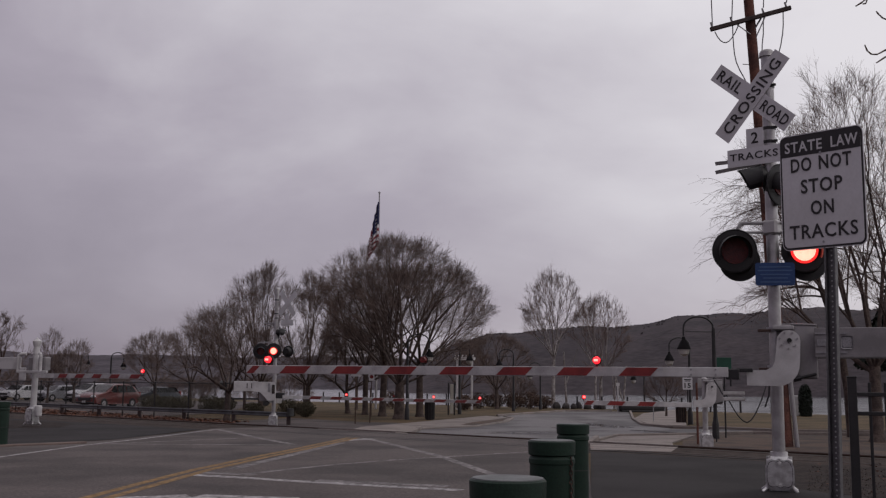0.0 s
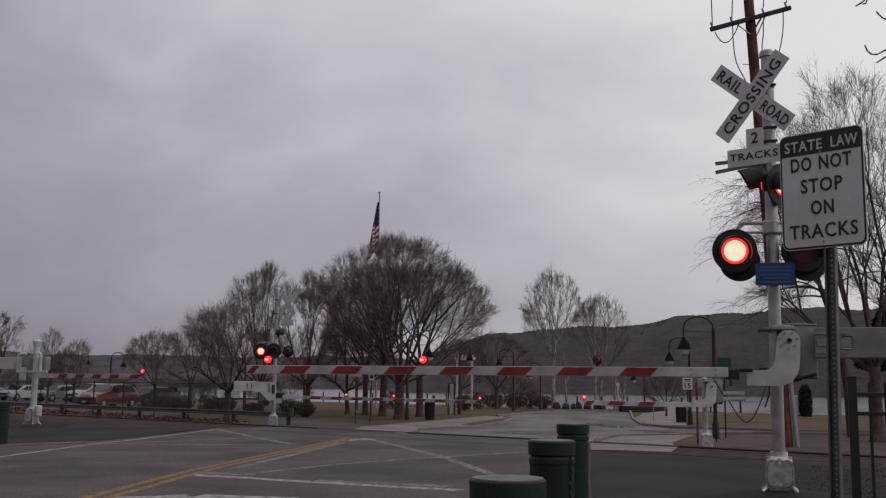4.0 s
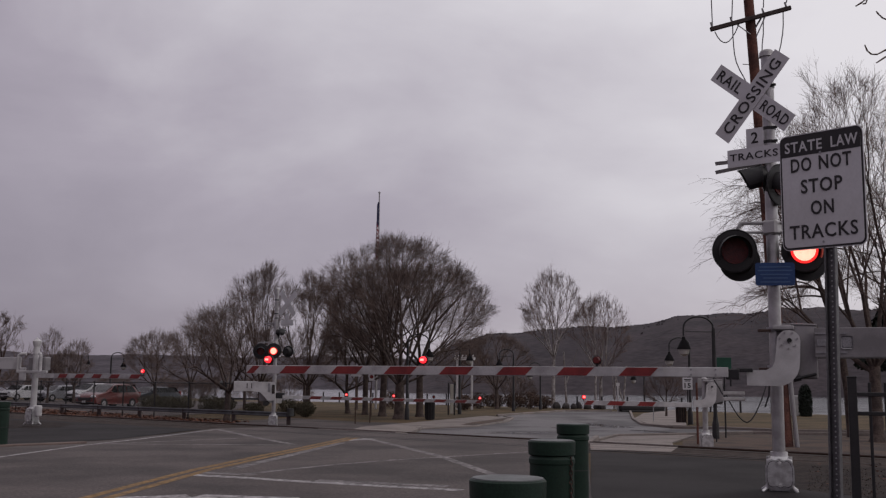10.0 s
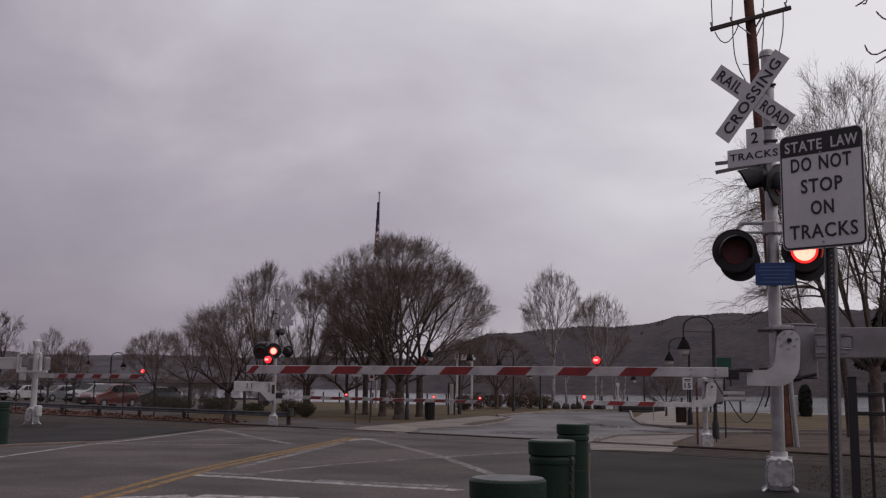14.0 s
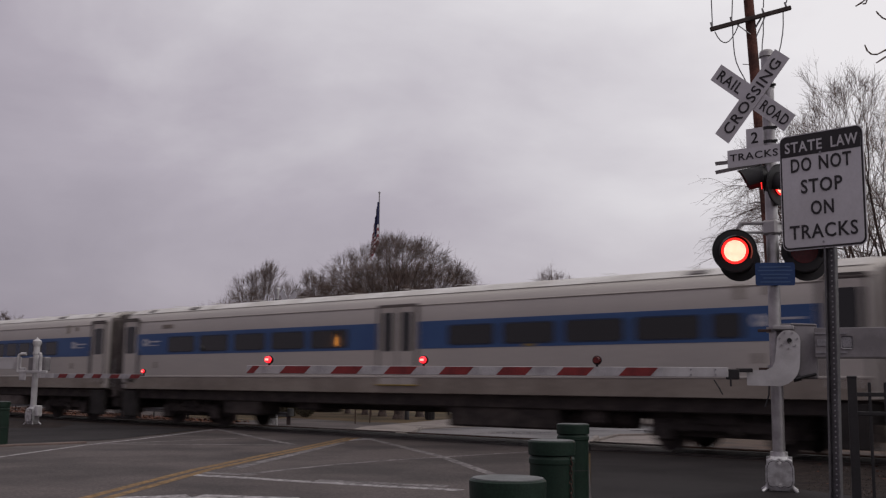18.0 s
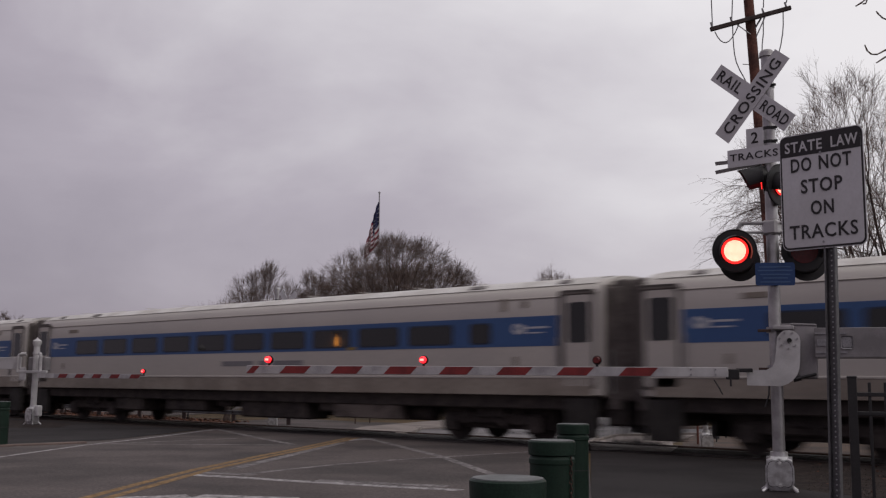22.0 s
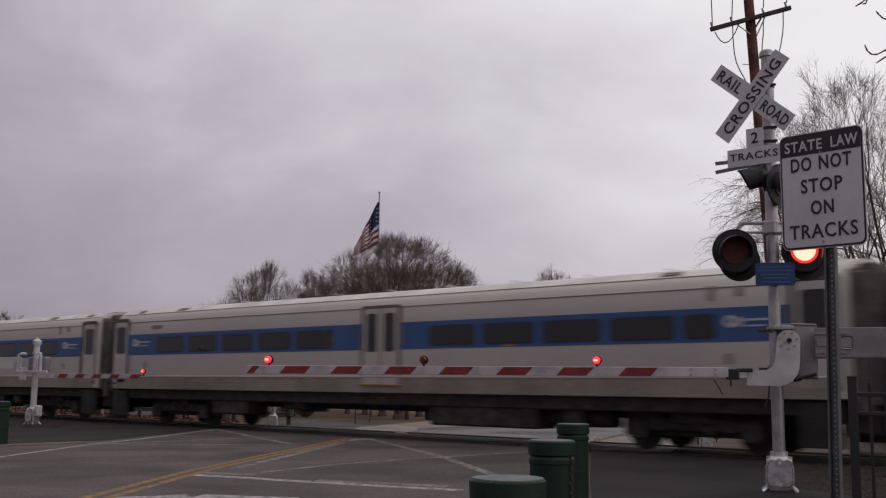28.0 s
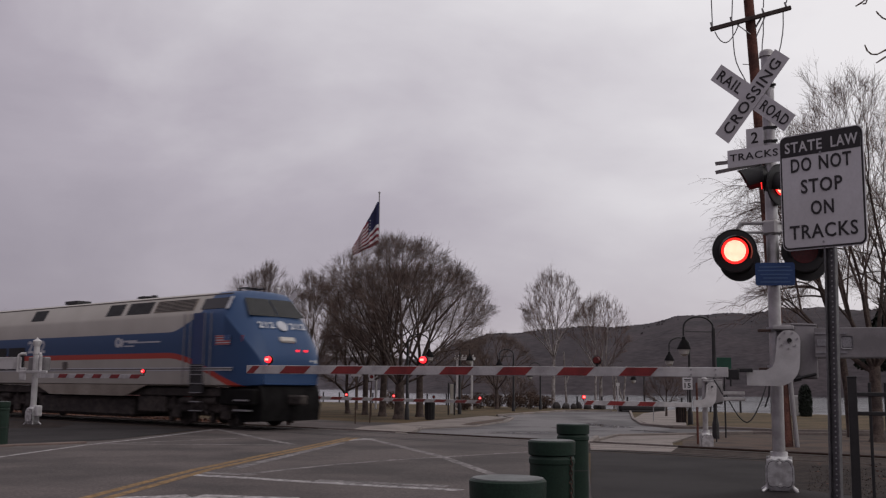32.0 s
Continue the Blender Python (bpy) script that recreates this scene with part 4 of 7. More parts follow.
def signal_mast(name, m, label, swivel=0.0, buck_turn=0.0, lamp_turn=31.0, ens=True, lamp_z=3.0):
    """A flashing crossing signal: cast base, pole, crossbuck, track plates, two flasher pairs."""
    t = thing(name, m, label, "crossing signal", "crossing signals")
    base_casting(t, 24 if ens else 35, 0.0, 0.985 if ens else 1.0)
    if ens:
        part("footing", Shape().turn([(1.3, -0.115), (0.9, -0.07), (0.5, -0.015), (0.2, 0.004)], 28), ASPHALT_NEW, t, "low mound of dark asphalt")
    part("pole", Shape().rod((0, 0, 0.4), (0, 0, 5.58), 0.077, 0.077, 24), POLE, t, "silver-painted pole")
    part("cap", Shape().rod((0, 0, 5.56), (0, 0, 5.62), 0.1, 0.094, 20).ball((0, 0, 5.62), 0.09, 14, 8, (1, 1, 0.5)), ALU, t)
    buck = pose(-0.17, -0.02, 0, 0, 0, buck_turn)
    if not ens:
        buck = pose(0, 0, 0, 0, 0, 41.085) @ pose(0.36, 0.06, 0, 0, 0, 140)
    crossbuck(t, buck @ pose(0, -0.10, 5.03, 0, -4.0, 0))
    for z in (5.16, 4.60, 4.42):
        part("clamp", Shape().rod((0, 0, z - 0.02), (0, 0, z + 0.02), 0.085, None, 16).box((0.08, -0.05, z), (0.10, 0.03, 0.03), 0.004), BLACK, t, "black sign clamp")
    p = part("number_plate", Shape().box((0, 0, 0), (0.23, 0.005, 0.25), 0.0), SIGN_WHITE, t, "white plate with the number of tracks")
    p.matrix_basis = buck @ pose(0.03, -0.11, 4.48)
    words("2", p, LETTER, (0, -0.005, 0), 0.145)
    p = part("track_plate", Shape().box((0, 0, 0), (0.74, 0.005, 0.235), 0.0), SIGN_WHITE, t, "white plate with lettering")
    p.matrix_basis = buck @ pose(0.02, -0.11, 4.24)
    words("TRACKS", p, LETTER, (-0.01, -0.005, 0.01), 0.095, 0.65)
    for z, tilt in ((4.20, 2), (4.12, -4)):
        q = part("plate_back", Shape().box((0, 0, 0), (0.78, 0.005, 0.05), 0.0), ALU_DULL, t, "edge of a grey sign plate")
        q.matrix_basis = pose(-0.36, -0.02, z + 0.02, 20, tilt, 0)
    # lower pair of flashers on a crossarm
    arm = pose(0, 0, lamp_z, 0, 0, lamp_turn)
    if not ens:
        arm = pose(-0.28, -0.26, lamp_z, 0, 0, 41.085 - 32)
    s = Shape().pipe([(-0.42, -0.02, 0.10), (-0.42, -0.02, 0.31), (-0.38, -0.02, 0.36), (0.38, -0.02, 0.36), (0.42, -0.02, 0.31), (0.42, -0.02, 0.10)], 0.022)
    s.pipe([(-0.40, -0.02, 0.24), (0.40, -0.02, 0.24)], 0.018)
    q = part("crossarm", s, ALU_DULL, t, "grey pipe crossarm")
    q.matrix_basis = arm
    part("crossarm_hub", Shape().box((0, 0, lamp_z + 0.3), (0.2, 0.2, 0.2), 0.03), ALU, t)
    if ens:
        # lenses drawn oversized; their glowing red rim stands in for bloom
        lamp_unit(t, arm @ pose(-0.475, -0.06, 0.0, 3, 0, swivel), "L", 0.272, 0.168)
        lamp_unit(t, arm @ pose(0.375, -0.06, 0.0, 3, 0, swivel), "R", 0.272, 0.168)
        for k in (-1, 1):
            q = part("rear_flasher", Shape().rod((0, 0.0, 0), (0, 0.02, 0), 0.262, None, 32).rod((0, -0.16, 0), (0, 0.0, 0), 0.12, 0.17, 20), BLACK, t, "black back of the flasher that faces the other way")
            q.matrix_basis = arm @ pose(0.425 * k + 0.055, 0.36, -0.09)
            part("hood", Shape().turn([(0.185, 0.0), (0.185, 0.22), (0.178, 0.22), (0.178, 0.002)], 20).move(pose(0, 0.02, 0, -90, 0, 0)), BLACK, q)
    else:
        # both pairs stand askew to the lane: one faces the crossing, one turns its back
        face = pose(0, 0, lamp_z, 0, 0, 41.085)
        part("crossarm_bracket", Shape().rod((0, 0, lamp_z + 0.3), (-0.28, -0.26, lamp_z + 0.36), 0.03, None, 8), ALU_DULL, t)
        lamp_unit(t, face @ pose(-0.57, -0.12, 0.0, 3, 0, 4), "L")
        lamp_unit(t, face @ pose(0.0, -0.46, 0.0, 3, 0, 4), "R")
        lamp_unit(t, face @ pose(0.50, 0.12, 0.0, 3, 0, 160), "L", 0.24)
    # upper pair for the side street
    top = pose(0, 0, 3.84, 0, 0, lamp_turn + (47 if ens else 125))
    part("crossarm", Shape().rod((0, 0, 3.95), (0.2, 0.06, 3.95), 0.025, None, 10), ALU_DULL, t)
    if ens:
        lamp_unit(t, pose(-0.10, 0.02, 3.96, 0, 0, -66) @ pose(0, -0.02, 0.0, 5, 0, 0), "L", 0.2, 0.14)
    lamp_unit(t, top @ pose(0.0, -0.14, 0.0, 4, 0, 0), "L", 0.26, 0.135)
    if ens:
        p = part("notice_plate", rounded_plate(0.48, 0.29, 0.03, -0.006), BLUE_SIGN, t, "small blue notice plate with unreadable text")
        p.matrix_basis = pose(0, 0, 2.69, 0, 0, lamp_turn) @ pose(0, -0.14, 0)
        for i, (w, z) in enumerate(((0.38, 0.09), (0.42, 0.045), (0.36, -0.005), (0.30, -0.05), (0.36, -0.1))):
            part("text_bar", Shape().box((0, -0.008, z), (w, 0.003, 0.016)), mat("faint_blue_print", (0.05, 0.10, 0.22), 0.5, var=0.05, bump=0), p)
    return t


def gate_arm(parent, x0, x1, y, z0, z1, lamps, period=0.842, first=0.52, tip_red=0.21, h=0.145, slant=0.12, red=0.43, pale=GREY_SHEET, dark=RED_SHEET):
    """A striped arm that runs from x0 to x1 (x1 is the tip)."""
    d = 1 if x1 > x0 else -1
    length = abs(x1 - x0)
    a = part("arm", Shape().box((d * length / 2, 0, 0), (length, 0.035, h), 0.004), WHITE, parent, "white fibreglass gate arm")
    tilt = math.degrees(math.atan2(z1 - z0, length))
    a.matrix_basis = pose(x0, y, z0, 0, -tilt * d, 0)
    part("sheeting", Shape().box((d * (length / 2 + 0.4), -0.019, 0), (length - 0.8, 0.003, h * 0.94)), pale, a, "dirty white reflective sheeting")
    for f in (0.15, 0.45):
        for z in (0.03, -0.03):
            part("bolt", Shape().rod((d * f, -0.016, z), (d * f, -0.026, z), 0.012, None, 8), STEEL, a)

    def stripe(f0, f1, sl=slant):
        s = Shape()
        pts = []
        for f, zz, k in ((f0, -0.5, 0), (f1, -0.5, 0), (f1, 0.5, 1), (f0, 0.5, 1)):
            xx = d * length - d * (f + (sl if k else 0))
            pts.append((xx, zz * h * 0.88))
        s.slab(pts, -0.006)
        s.move(Matrix.Translation((0, -0.0175, 0)))
        part("red_stripe", s, dark, a, "red reflective stripe")
    stripe(0.0, tip_red, slant)
    f = first
    while f + red < length - 0.75:
        stripe(f, f + red)
        f += period
    for dist, phase in lamps:
        gate_lamp(a, pose(d * (length - dist), -0.0, h / 2 + 0.085), phase)
    return a


def gate_machine(parent, m):
    """The drive of a gate: box, crank plates, counterweights, adaptor."""
    b = part("machine_box", Shape().box((0, 0, 0), (0.30, 0.44, 0.66), 0.03, None, 2), GREYBOX, parent, "weathered grey gate drive box")
    b.matrix_basis = m
    part("lid", Shape().box((0, 0, 0.335), (0.305, 0.45, 0.03), 0.01, pose(0, 0, 0, 0, 3, 0)), GREYBOX, b)
    part("cap_plate", Shape().box((-0.24, -0.1, 0.30), (0.26, 0.3, 0.05), 0.01), ALU_DULL, b, "grey plate over the shaft")
    part("latch", Shape().rod((-0.1, -0.25, -0.33), (0.13, -0.25, -0.27), 0.018, None, 8).rod((-0.14, -0.25, -0.34), (-0.05, -0.25, -0.32), 0.032, None, 8), BLACK, b)
    s = Shape()
    # curved crank plate: a round head on a bent arm that ends in a foot
    cx, cz = -0.18, 0.14
    pts = [(cx - 0.143, cz - 0.05)]
    for i in range(9):
        a = radians(180 - 22.5 * i)
        pts.append((cx + 0.138 * math.cos(a), cz + 0.128 * math.sin(a)))
    pts.append((cx + 0.125, cz - 0.26))
    for i in range(1, 8):
        a = radians(-12 * i)
        pts.append((cx - 0.155 + 0.275 * math.cos(a), cz - 0.29 + 0.275 * math.sin(a)))
    pts += [(cx - 0.507, cz - 0.555), (cx - 0.507, cz - 0.37), (cx - 0.27, cz - 0.364), (cx - 0.20, cz - 0.325), (cx - 0.165, cz - 0.25)]
    s.slab(pts, 0.035)
    s.move(Matrix.Translation((0, -0.29, 0)))
    c = part("crank_plate", s, WHITE, b, "white curved crank plate")
    part("hub", Shape().rod((cx + 0.01, -0.285, cz), (cx + 0.01, -0.325, cz), 0.03, 0.026, 12), DARKGRILLE, c, "dark shaft end")
    for i in range(7):
        a = i * 2 * math.pi / 7 + 0.2
        part("bolt", Shape().rod((cx + 0.105 * math.cos(a), -0.285, cz + 0.1 * math.sin(a)), (cx + 0.105 * math.cos(a), -0.307, cz + 0.1 * math.sin(a)), 0.012, None, 8), ALU_DULL, c)
    part("shaft", Shape().rod((cx, -0.26, cz), (cx, 0.29, cz), 0.04, None, 12), STEEL, b)
    s = Shape()
    s.slab([(-0.42, 0.38), (-0.1, 0.38), (-0.1, 0.1), (-0.42, 0.1)], 0.03)
    s.move(Matrix.Translation((0, 0.26, 0)))
    part("rear_plate", s, ALU, b)
    return b


def near_crossing():
    signal_mast("crossing_signal", pose(4.21, 12.9, 0.14, 0, 0, -41.085) @ pose(0, 0, 0, 0.2, 0.3, 0), "silver flashing-light mast with white crossbuck and red lamps")
    g = thing("crossing_gate", pose(4.21, 12.9, 0.12, 0, 0, -20.3), "lowered red and white striped crossing gate", "crossing gate", "crossing gates")
    gate_machine(g, pose(0.35, 0.0, 1.73))
    for z in (2.015, 1.535):
        part("mounting_collar", Shape().rod((0, 0, z - 0.035), (0, 0, z + 0.035), 0.1, None, 16).box((0.1, 0, z), (0.25, 0.12, 0.06), 0.01), STEEL, g)
        part("clamp", Shape().box((-0.12, -0.12, z - 0.015), (0.16, 0.03, 0.035), 0.004).rod((-0.17, -0.14, z - 0.015), (-0.17, -0.08, z - 0.015), 0.02, None, 8), mat("rusty_bolt", (0.09, 0.055, 0.045), 0.6, 0.4, var=0.3, bump=0.1), g, "rusty clamp bolt")
    gate_arm(g, -0.55, -7.40, -0.40, 1.474, 1.488, [(0.35, "S"), (2.78, "GL"), (5.20, "GR")], 0.823, 0.55, 0.12, 0.121, 0.105, 0.404)
    s = Shape().box((-0.50, -0.36, 1.45), (0.16, 0.05, 0.13), 0.01).box((-0.36, -0.34, 1.50), (0.20, 0.03, 0.05), 0.006).rod((-0.52, -0.42, 1.40), (-0.52, -0.42, 1.30), 0.012, None, 8)
    part("breakaway_adaptor", s, BLACK, g, "black breakaway adaptor")
    part("arm_cable", Shape().pipe([(-0.72, -0.43, 1.38), (-0.66, -0.44, 1.28), (-0.62, -0.44, 1.20)], 0.008, 6), BLACK, g)
    # counterweights that reach back from the shaft
    for k, y in enumerate((-0.27, 0.30)):
        w = part("counterweight_arm", Shape().box((1.25, y, 1.84), (1.55, 0.028, 0.36), 0.006), GREYBOX, g, "grey counterweight arm")
        part("weight", Shape().box((1.75, y - 0.03, 1.84), (0.40, 0.05, 0.30), 0.01), GREYBOX, w)
        s = Shape().box((0.66, y - 0.02, 1.95), (0.36, 0.012, 0.02)).box((0.66, y - 0.02, 1.72), (0.36, 0.012, 0.02)).box((0.56, y - 0.02, 1.84), (0.12, 0.01, 0.08)).box((0.84, y - 0.02, 1.84), (0.14, 0.014, 0.16), 0.02)
        part("slot", s, STEEL, w)
    part("cable", Shape().pipe([(-0.08, -0.06, 1.5), (-0.09, -0.08, 1.2), (-0.14, -0.1, 1.05)], 0.01, 6), BLACK, g)


def left_gate():
    g = thing("crossing_gate", pose(-12.81, 32.3, 0.08, 0, 0, -30), "lowered gate on a short white post", "crossing gate", "crossing gates")
    base_casting(g)
    part("post", Shape().rod((0, 0, 0.4), (0, 0, 2.52), 0.095, 0.095, 18), WHITE, g, "white painted post")
    part("cap", Shape().turn([(0.096, 2.42), (0.115, 2.46), (0.135, 2.52), (0.138, 2.60), (0.10, 2.63), (0.045, 2.66), (0.001, 2.73)], 18), WHITE, g, "white flared cap with a point")
    part("collar", Shape().rod((0, 0, 2.19), (0, 0, 2.23), 0.115, 0.115, 18), WHITE, g)
    part("machine_box", Shape().box((0.0, 0.13, 1.88), (0.80, 0.24, 0.44), 0.03), GREYBOX, g, "weathered grey gate drive box")
    part("crossbar", Shape().box((0.08, -0.2, 1.63), (1.42, 0.06, 0.08), 0.01), WHITE, g, "white bar")
    for x in (-0.60, 0.46):
        s = Shape().pipe([(x, -0.2, 1.62), (x, -0.2, 2.08), (x * 0.96, -0.19, 2.15), (x * 0.84, -0.17, 2.19), (x * 0.6, -0.1, 2.19)], 0.05, 8)
        part("guard_loop", s, WHITE, g, "white bent guard pipe")
    part("crank_plate", Shape().box((-0.35, -0.2, 1.56), (0.32, 0.04, 0.40), 0.02).box((0.25, -0.2, 1.62), (0.8, 0.04, 0.08), 0.01), WHITE, g)
    part("junction_box", Shape().box((0.27, -0.02, 0.42), (0.18, 0.18, 0.34), 0.03), WHITE, g)
    part("counterweight_arm", Shape().box((-1.1, -0.2, 1.9), (1.3, 0.04, 0.38), 0.01), WHITE, g)
    gate_arm(g, 0.35, 4.78, -0.22, 1.51, 1.50, [(-0.16, "S")], 0.748, 0.85, 0.38, 0.135, -0.1, 0.36)
    part("lamp_bracket", Shape().box((4.87, -0.22, 1.535), (0.26, 0.03, 0.03), 0.004), BLACK, g)


def far_crossing():
    m = pose(-6.77, 41.5, -0.36, 0, 0, -41.085)
    signal_mast("crossing_signal", m, "far silver flashing-light mast with red lamps", 24.0, buck_turn=-62, lamp_turn=21, ens=False, lamp_z=3.07)
    g = thing("crossing_gate", pose(-6.77, 41.5, -0.36, 0, 0, 0), "far lowered red and white crossing gate", "crossing gate", "crossing gates")
    gate_machine(g, pose(-0.42, 0.0, 1.4) @ pose(0, 0, 0, 0, 0, 180))
    for y in (-0.3, 0.3):
        part("counterweight_arm", Shape().box((-1.15, y, 1.66), (0.86, 0.03, 0.40), 0.01), WHITE, g, "white counterweight arm")
    for x in (-1.04, -0.86):
        part("slot", Shape().box((x, -0.318, 1.68), (0.035, 0.008, 0.20), 0.0), UNDERFRAME, g, "dark slot in the counterweight arm")
    s = Shape().slab([(-0.78, 1.84), (0.04, 1.84), (0.10, 1.62), (0.10, 1.10), (-0.20, 1.10), (-0.36, 1.28), (-0.50, 1.42), (-0.78, 1.46)], 0.05)
    s.move(Matrix.Translation((0, -0.34, 0)))
    c = part("cover_plate", s, WHITE, g, "white cover plate of the gate drive")
    part("slot", Shape().box((-0.14, -0.355, 1.62), (0.10, 0.03, 0.34), 0.01), STEEL, c)
    part("recess", Shape().box((0.02, -0.355, 1.55), (0.12, 0.03, 0.36), 0.02), UNDERFRAME, c, "dark recess with the drive shaft")
    part("conversion_bracket", Shape().box((0.30, -0.3, 1.30), (0.36, 0.10, 0.22), 0.02), BLACK, g, "black bracket that holds the arm")
    gate_arm(g, 0.40, 8.30, -0.35, 1.25, 1.12, [(0.0, "S"), (1.85, "GR"), (3.45, "GL"), (5.35, "S")], 0.83, 0.6, 0.2, 0.13, -0.1, pale=DULL_SHEET, dark=DULL_RED)
    g = thing("crossing_gate", pose(7.30, 28.5, -0.36, 0, 0, 0), "lowered striped gate on a silver post beyond the tracks", "crossing gate", "crossing gates")
    base_casting(g)
    part("post", Shape().rod((0, 0, 0.4), (0, 0, 2.0), 0.075, None, 16), ALU, g, "silver post")
    part("cap", Shape().ball((0, 0, 2.0), 0.09, 12, 8, (1, 1, 0.6)), ALU, g)
    gate_machine(g, pose(0.30, 0.0, 1.65))
    part("counterweight_arm", Shape().box((0.75, -0.2, 1.62), (0.62, 0.03, 0.10), 0.02).box((0.75, -0.2, 1.46), (0.62, 0.03, 0.10), 0.02), ALU, g)
    gate_arm(g, -0.45, -3.40, -0.30, 1.29, 1.33, [(0.0, "S")], 0.83, 0.62, 0.2, 0.13, 0.1)
    part("arm_support", Shape().rod((-1.5, -0.33, 1.22), (-1.5, -0.33, 0.85), 0.012, None, 8), STEEL, g)
    s = Shape().pipe([(0.42 + 1.4 * (1 - math.cos(math.pi * i / 18)) / 2, -0.2 + 0.011 * i, 0.82 + (1.1 if i < 9 else 1.4) * abs(math.cos(math.pi * i / 18)) ** 1.7) for i in range(19)], 0.018, 6)
    part("cable", s, BLACK, g, "black cable loop")


near_crossing()
left_gate()
far_crossing()


def state_law_sign():
    t = thing("warning_sign", pose(2.575, 6.82, 0.0, 0, 1.1, -44), "white and black warning sign on a perforated steel post", "road sign")
    s = Shape().box((0, 0.03, 1.2), (0.055, 0.012, 2.5), 0.003).box((-0.032, 0.012, 1.2), (0.012, 0.045, 2.5), 0.003).box((0.032, 0.012, 1.2), (0.012, 0.045, 2.5), 0.003)
    part("post", s, mat("dull_steel_post", (0.15, 0.145, 0.15), 0.55, 0.5, var=0.2, scale=6, bump=0.08), t, "dull perforated steel post")
    # pale discs: the gleam at the post's holes is painted on
    hole = Shape().rod((0, 0.0235, 0), (0, 0.0225, 0), 0.006, None, 8).mesh("post_hole", mat("painted_hole_gleam", (0.45, 0.44, 0.45), 0.5, var=0.1, bump=0))
    for i in range(66):
        ob = part("post_hole", hole, None, t)
        ob.location = (0, 0, 0.12 + 0.0345 * i)

    s = rounded_plate(0.61, 0.762, 0.05, -0.005)
    p = part("panel", s, SIGN_WHITE, t, "white sign panel with rounded corners")
    p.matrix_basis = pose(-0.042, -0.005, 2.748, 0, -1.1, 0) @ Matrix.Diagonal((0.962, 1.0, 1.065, 1))
    b = rounded_plate(0.598, 0.750, 0.045, -0.002)
    part("border", b.move(Matrix.Translation((0, -0.005, 0))), LETTER, p, "black border")
    part("field", rounded_plate(0.574, 0.726, 0.036, -0.002).move(Matrix.Translation((0, -0.007, 0))), SIGN_WHITE, p, "white field")
    s = Shape().box((0, -0.0095, 0.30), (0.574, 0.003, 0.126))
    part("header", s, LETTER, p, "black header band")
    words("STATE", p, SIGN_WHITE, (-0.122, -0.0115, 0.297), 0.072, 0.275)
    words("LAW", p, SIGN_WHITE, (0.175, -0.0115, 0.297), 0.072, 0.19)
    words("DO", p, LETTER, (-0.143, -0.0105, 0.175), 0.092, 0.152)
    words("NOT", p, LETTER, (0.104, -0.0105, 0.175), 0.092, 0.232)
    words("STOP", p, LETTER, (0, -0.0105, 0.03), 0.092, 0.30)
    words("ON", p, LETTER, (0, -0.0105, -0.115), 0.092, 0.165)
    words("TRACKS", p, LETTER, (0, -0.0105, -0.265), 0.092, 0.49)
    for z in (0.24, -0.34):
        part("bolt", Shape().rod((0.0, -0.009, z), (0, -0.014, z), 0.008, None, 8), STEEL, p)


state_law_sign()


def bollards():
    def bollard(x, y, z, label):
        t = thing("bollard", pose(x, y, z), label, "bollard", "green bollards")
        s = Shape().turn([(0.186, -0.05), (0.186, 0.755), (0.194, 0.765), (0.194, 0.80), (0.186, 0.81), (0.178, 0.825)], 36)
        part("drum", s, BOLLARD_GREEN, t, "dark green drum")
        s = Shape().turn([(0.184, 0.828), (0.196, 0.835), (0.2, 0.925), (0.199, 0.94), (0.190, 0.949), (0.0001, 0.951)], 36)
        part("cap", s, BOLLARD_GREEN, t, "dark green cap with a rolled rim")
        # lid in a paler grey-green than the drum
        part("lid", Shape().turn([(0.186, 0.949), (0.184, 0.954), (0.0001, 0.957)], 36), mat("paler_grey_green_lid", (0.10, 0.105, 0.104), 0.55, var=0.3, scale=6, bump=0.1), t, "paler grey-green top")
        part("groove", Shape().turn([(0.188, 0.40), (0.188, 0.41)], 36), BLACK, t)
        return t
    bollard(1.60, 12.55, 0.0, "dark green drum bollard beside the footpath")
    bollard(0.93, 8.70, 0.0, "dark green drum bollard with a hanging chain")
    bollard(0.345, 5.36, -0.022, "dark green drum bollard close by")
    bollard(-9.55, 22.3, 0.02, "dark green drum bollard by the kerb")
    # chain hanging from the middle drum
    t = thing("chain", pose(1.075, 8.57, 0.0), "short rusty chain hanging from a bollard", "chain")
    for i in range(12):
        z = 0.80 - 0.036 * i
        s = Shape()
        n = 10
        for k in range(n):
            a, b = 2 * math.pi * k / n, 2 * math.pi * (k + 1) / n
            p = [(0.013 * math.cos(q), 0.024 * math.sin(q)) for q in (a, b)]
            if i % 2:
                s.rod((p[0][0], 0, z + p[0][1]), (p[1][0], 0, z + p[1][1]), 0.005, None, 5, False)
            else:
                s.rod((0, p[0][0], z + p[0][1]), (0, p[1][0], z + p[1][1]), 0.005, None, 5, False)
        part("link", s, RAILSTEEL, t)


bollards()


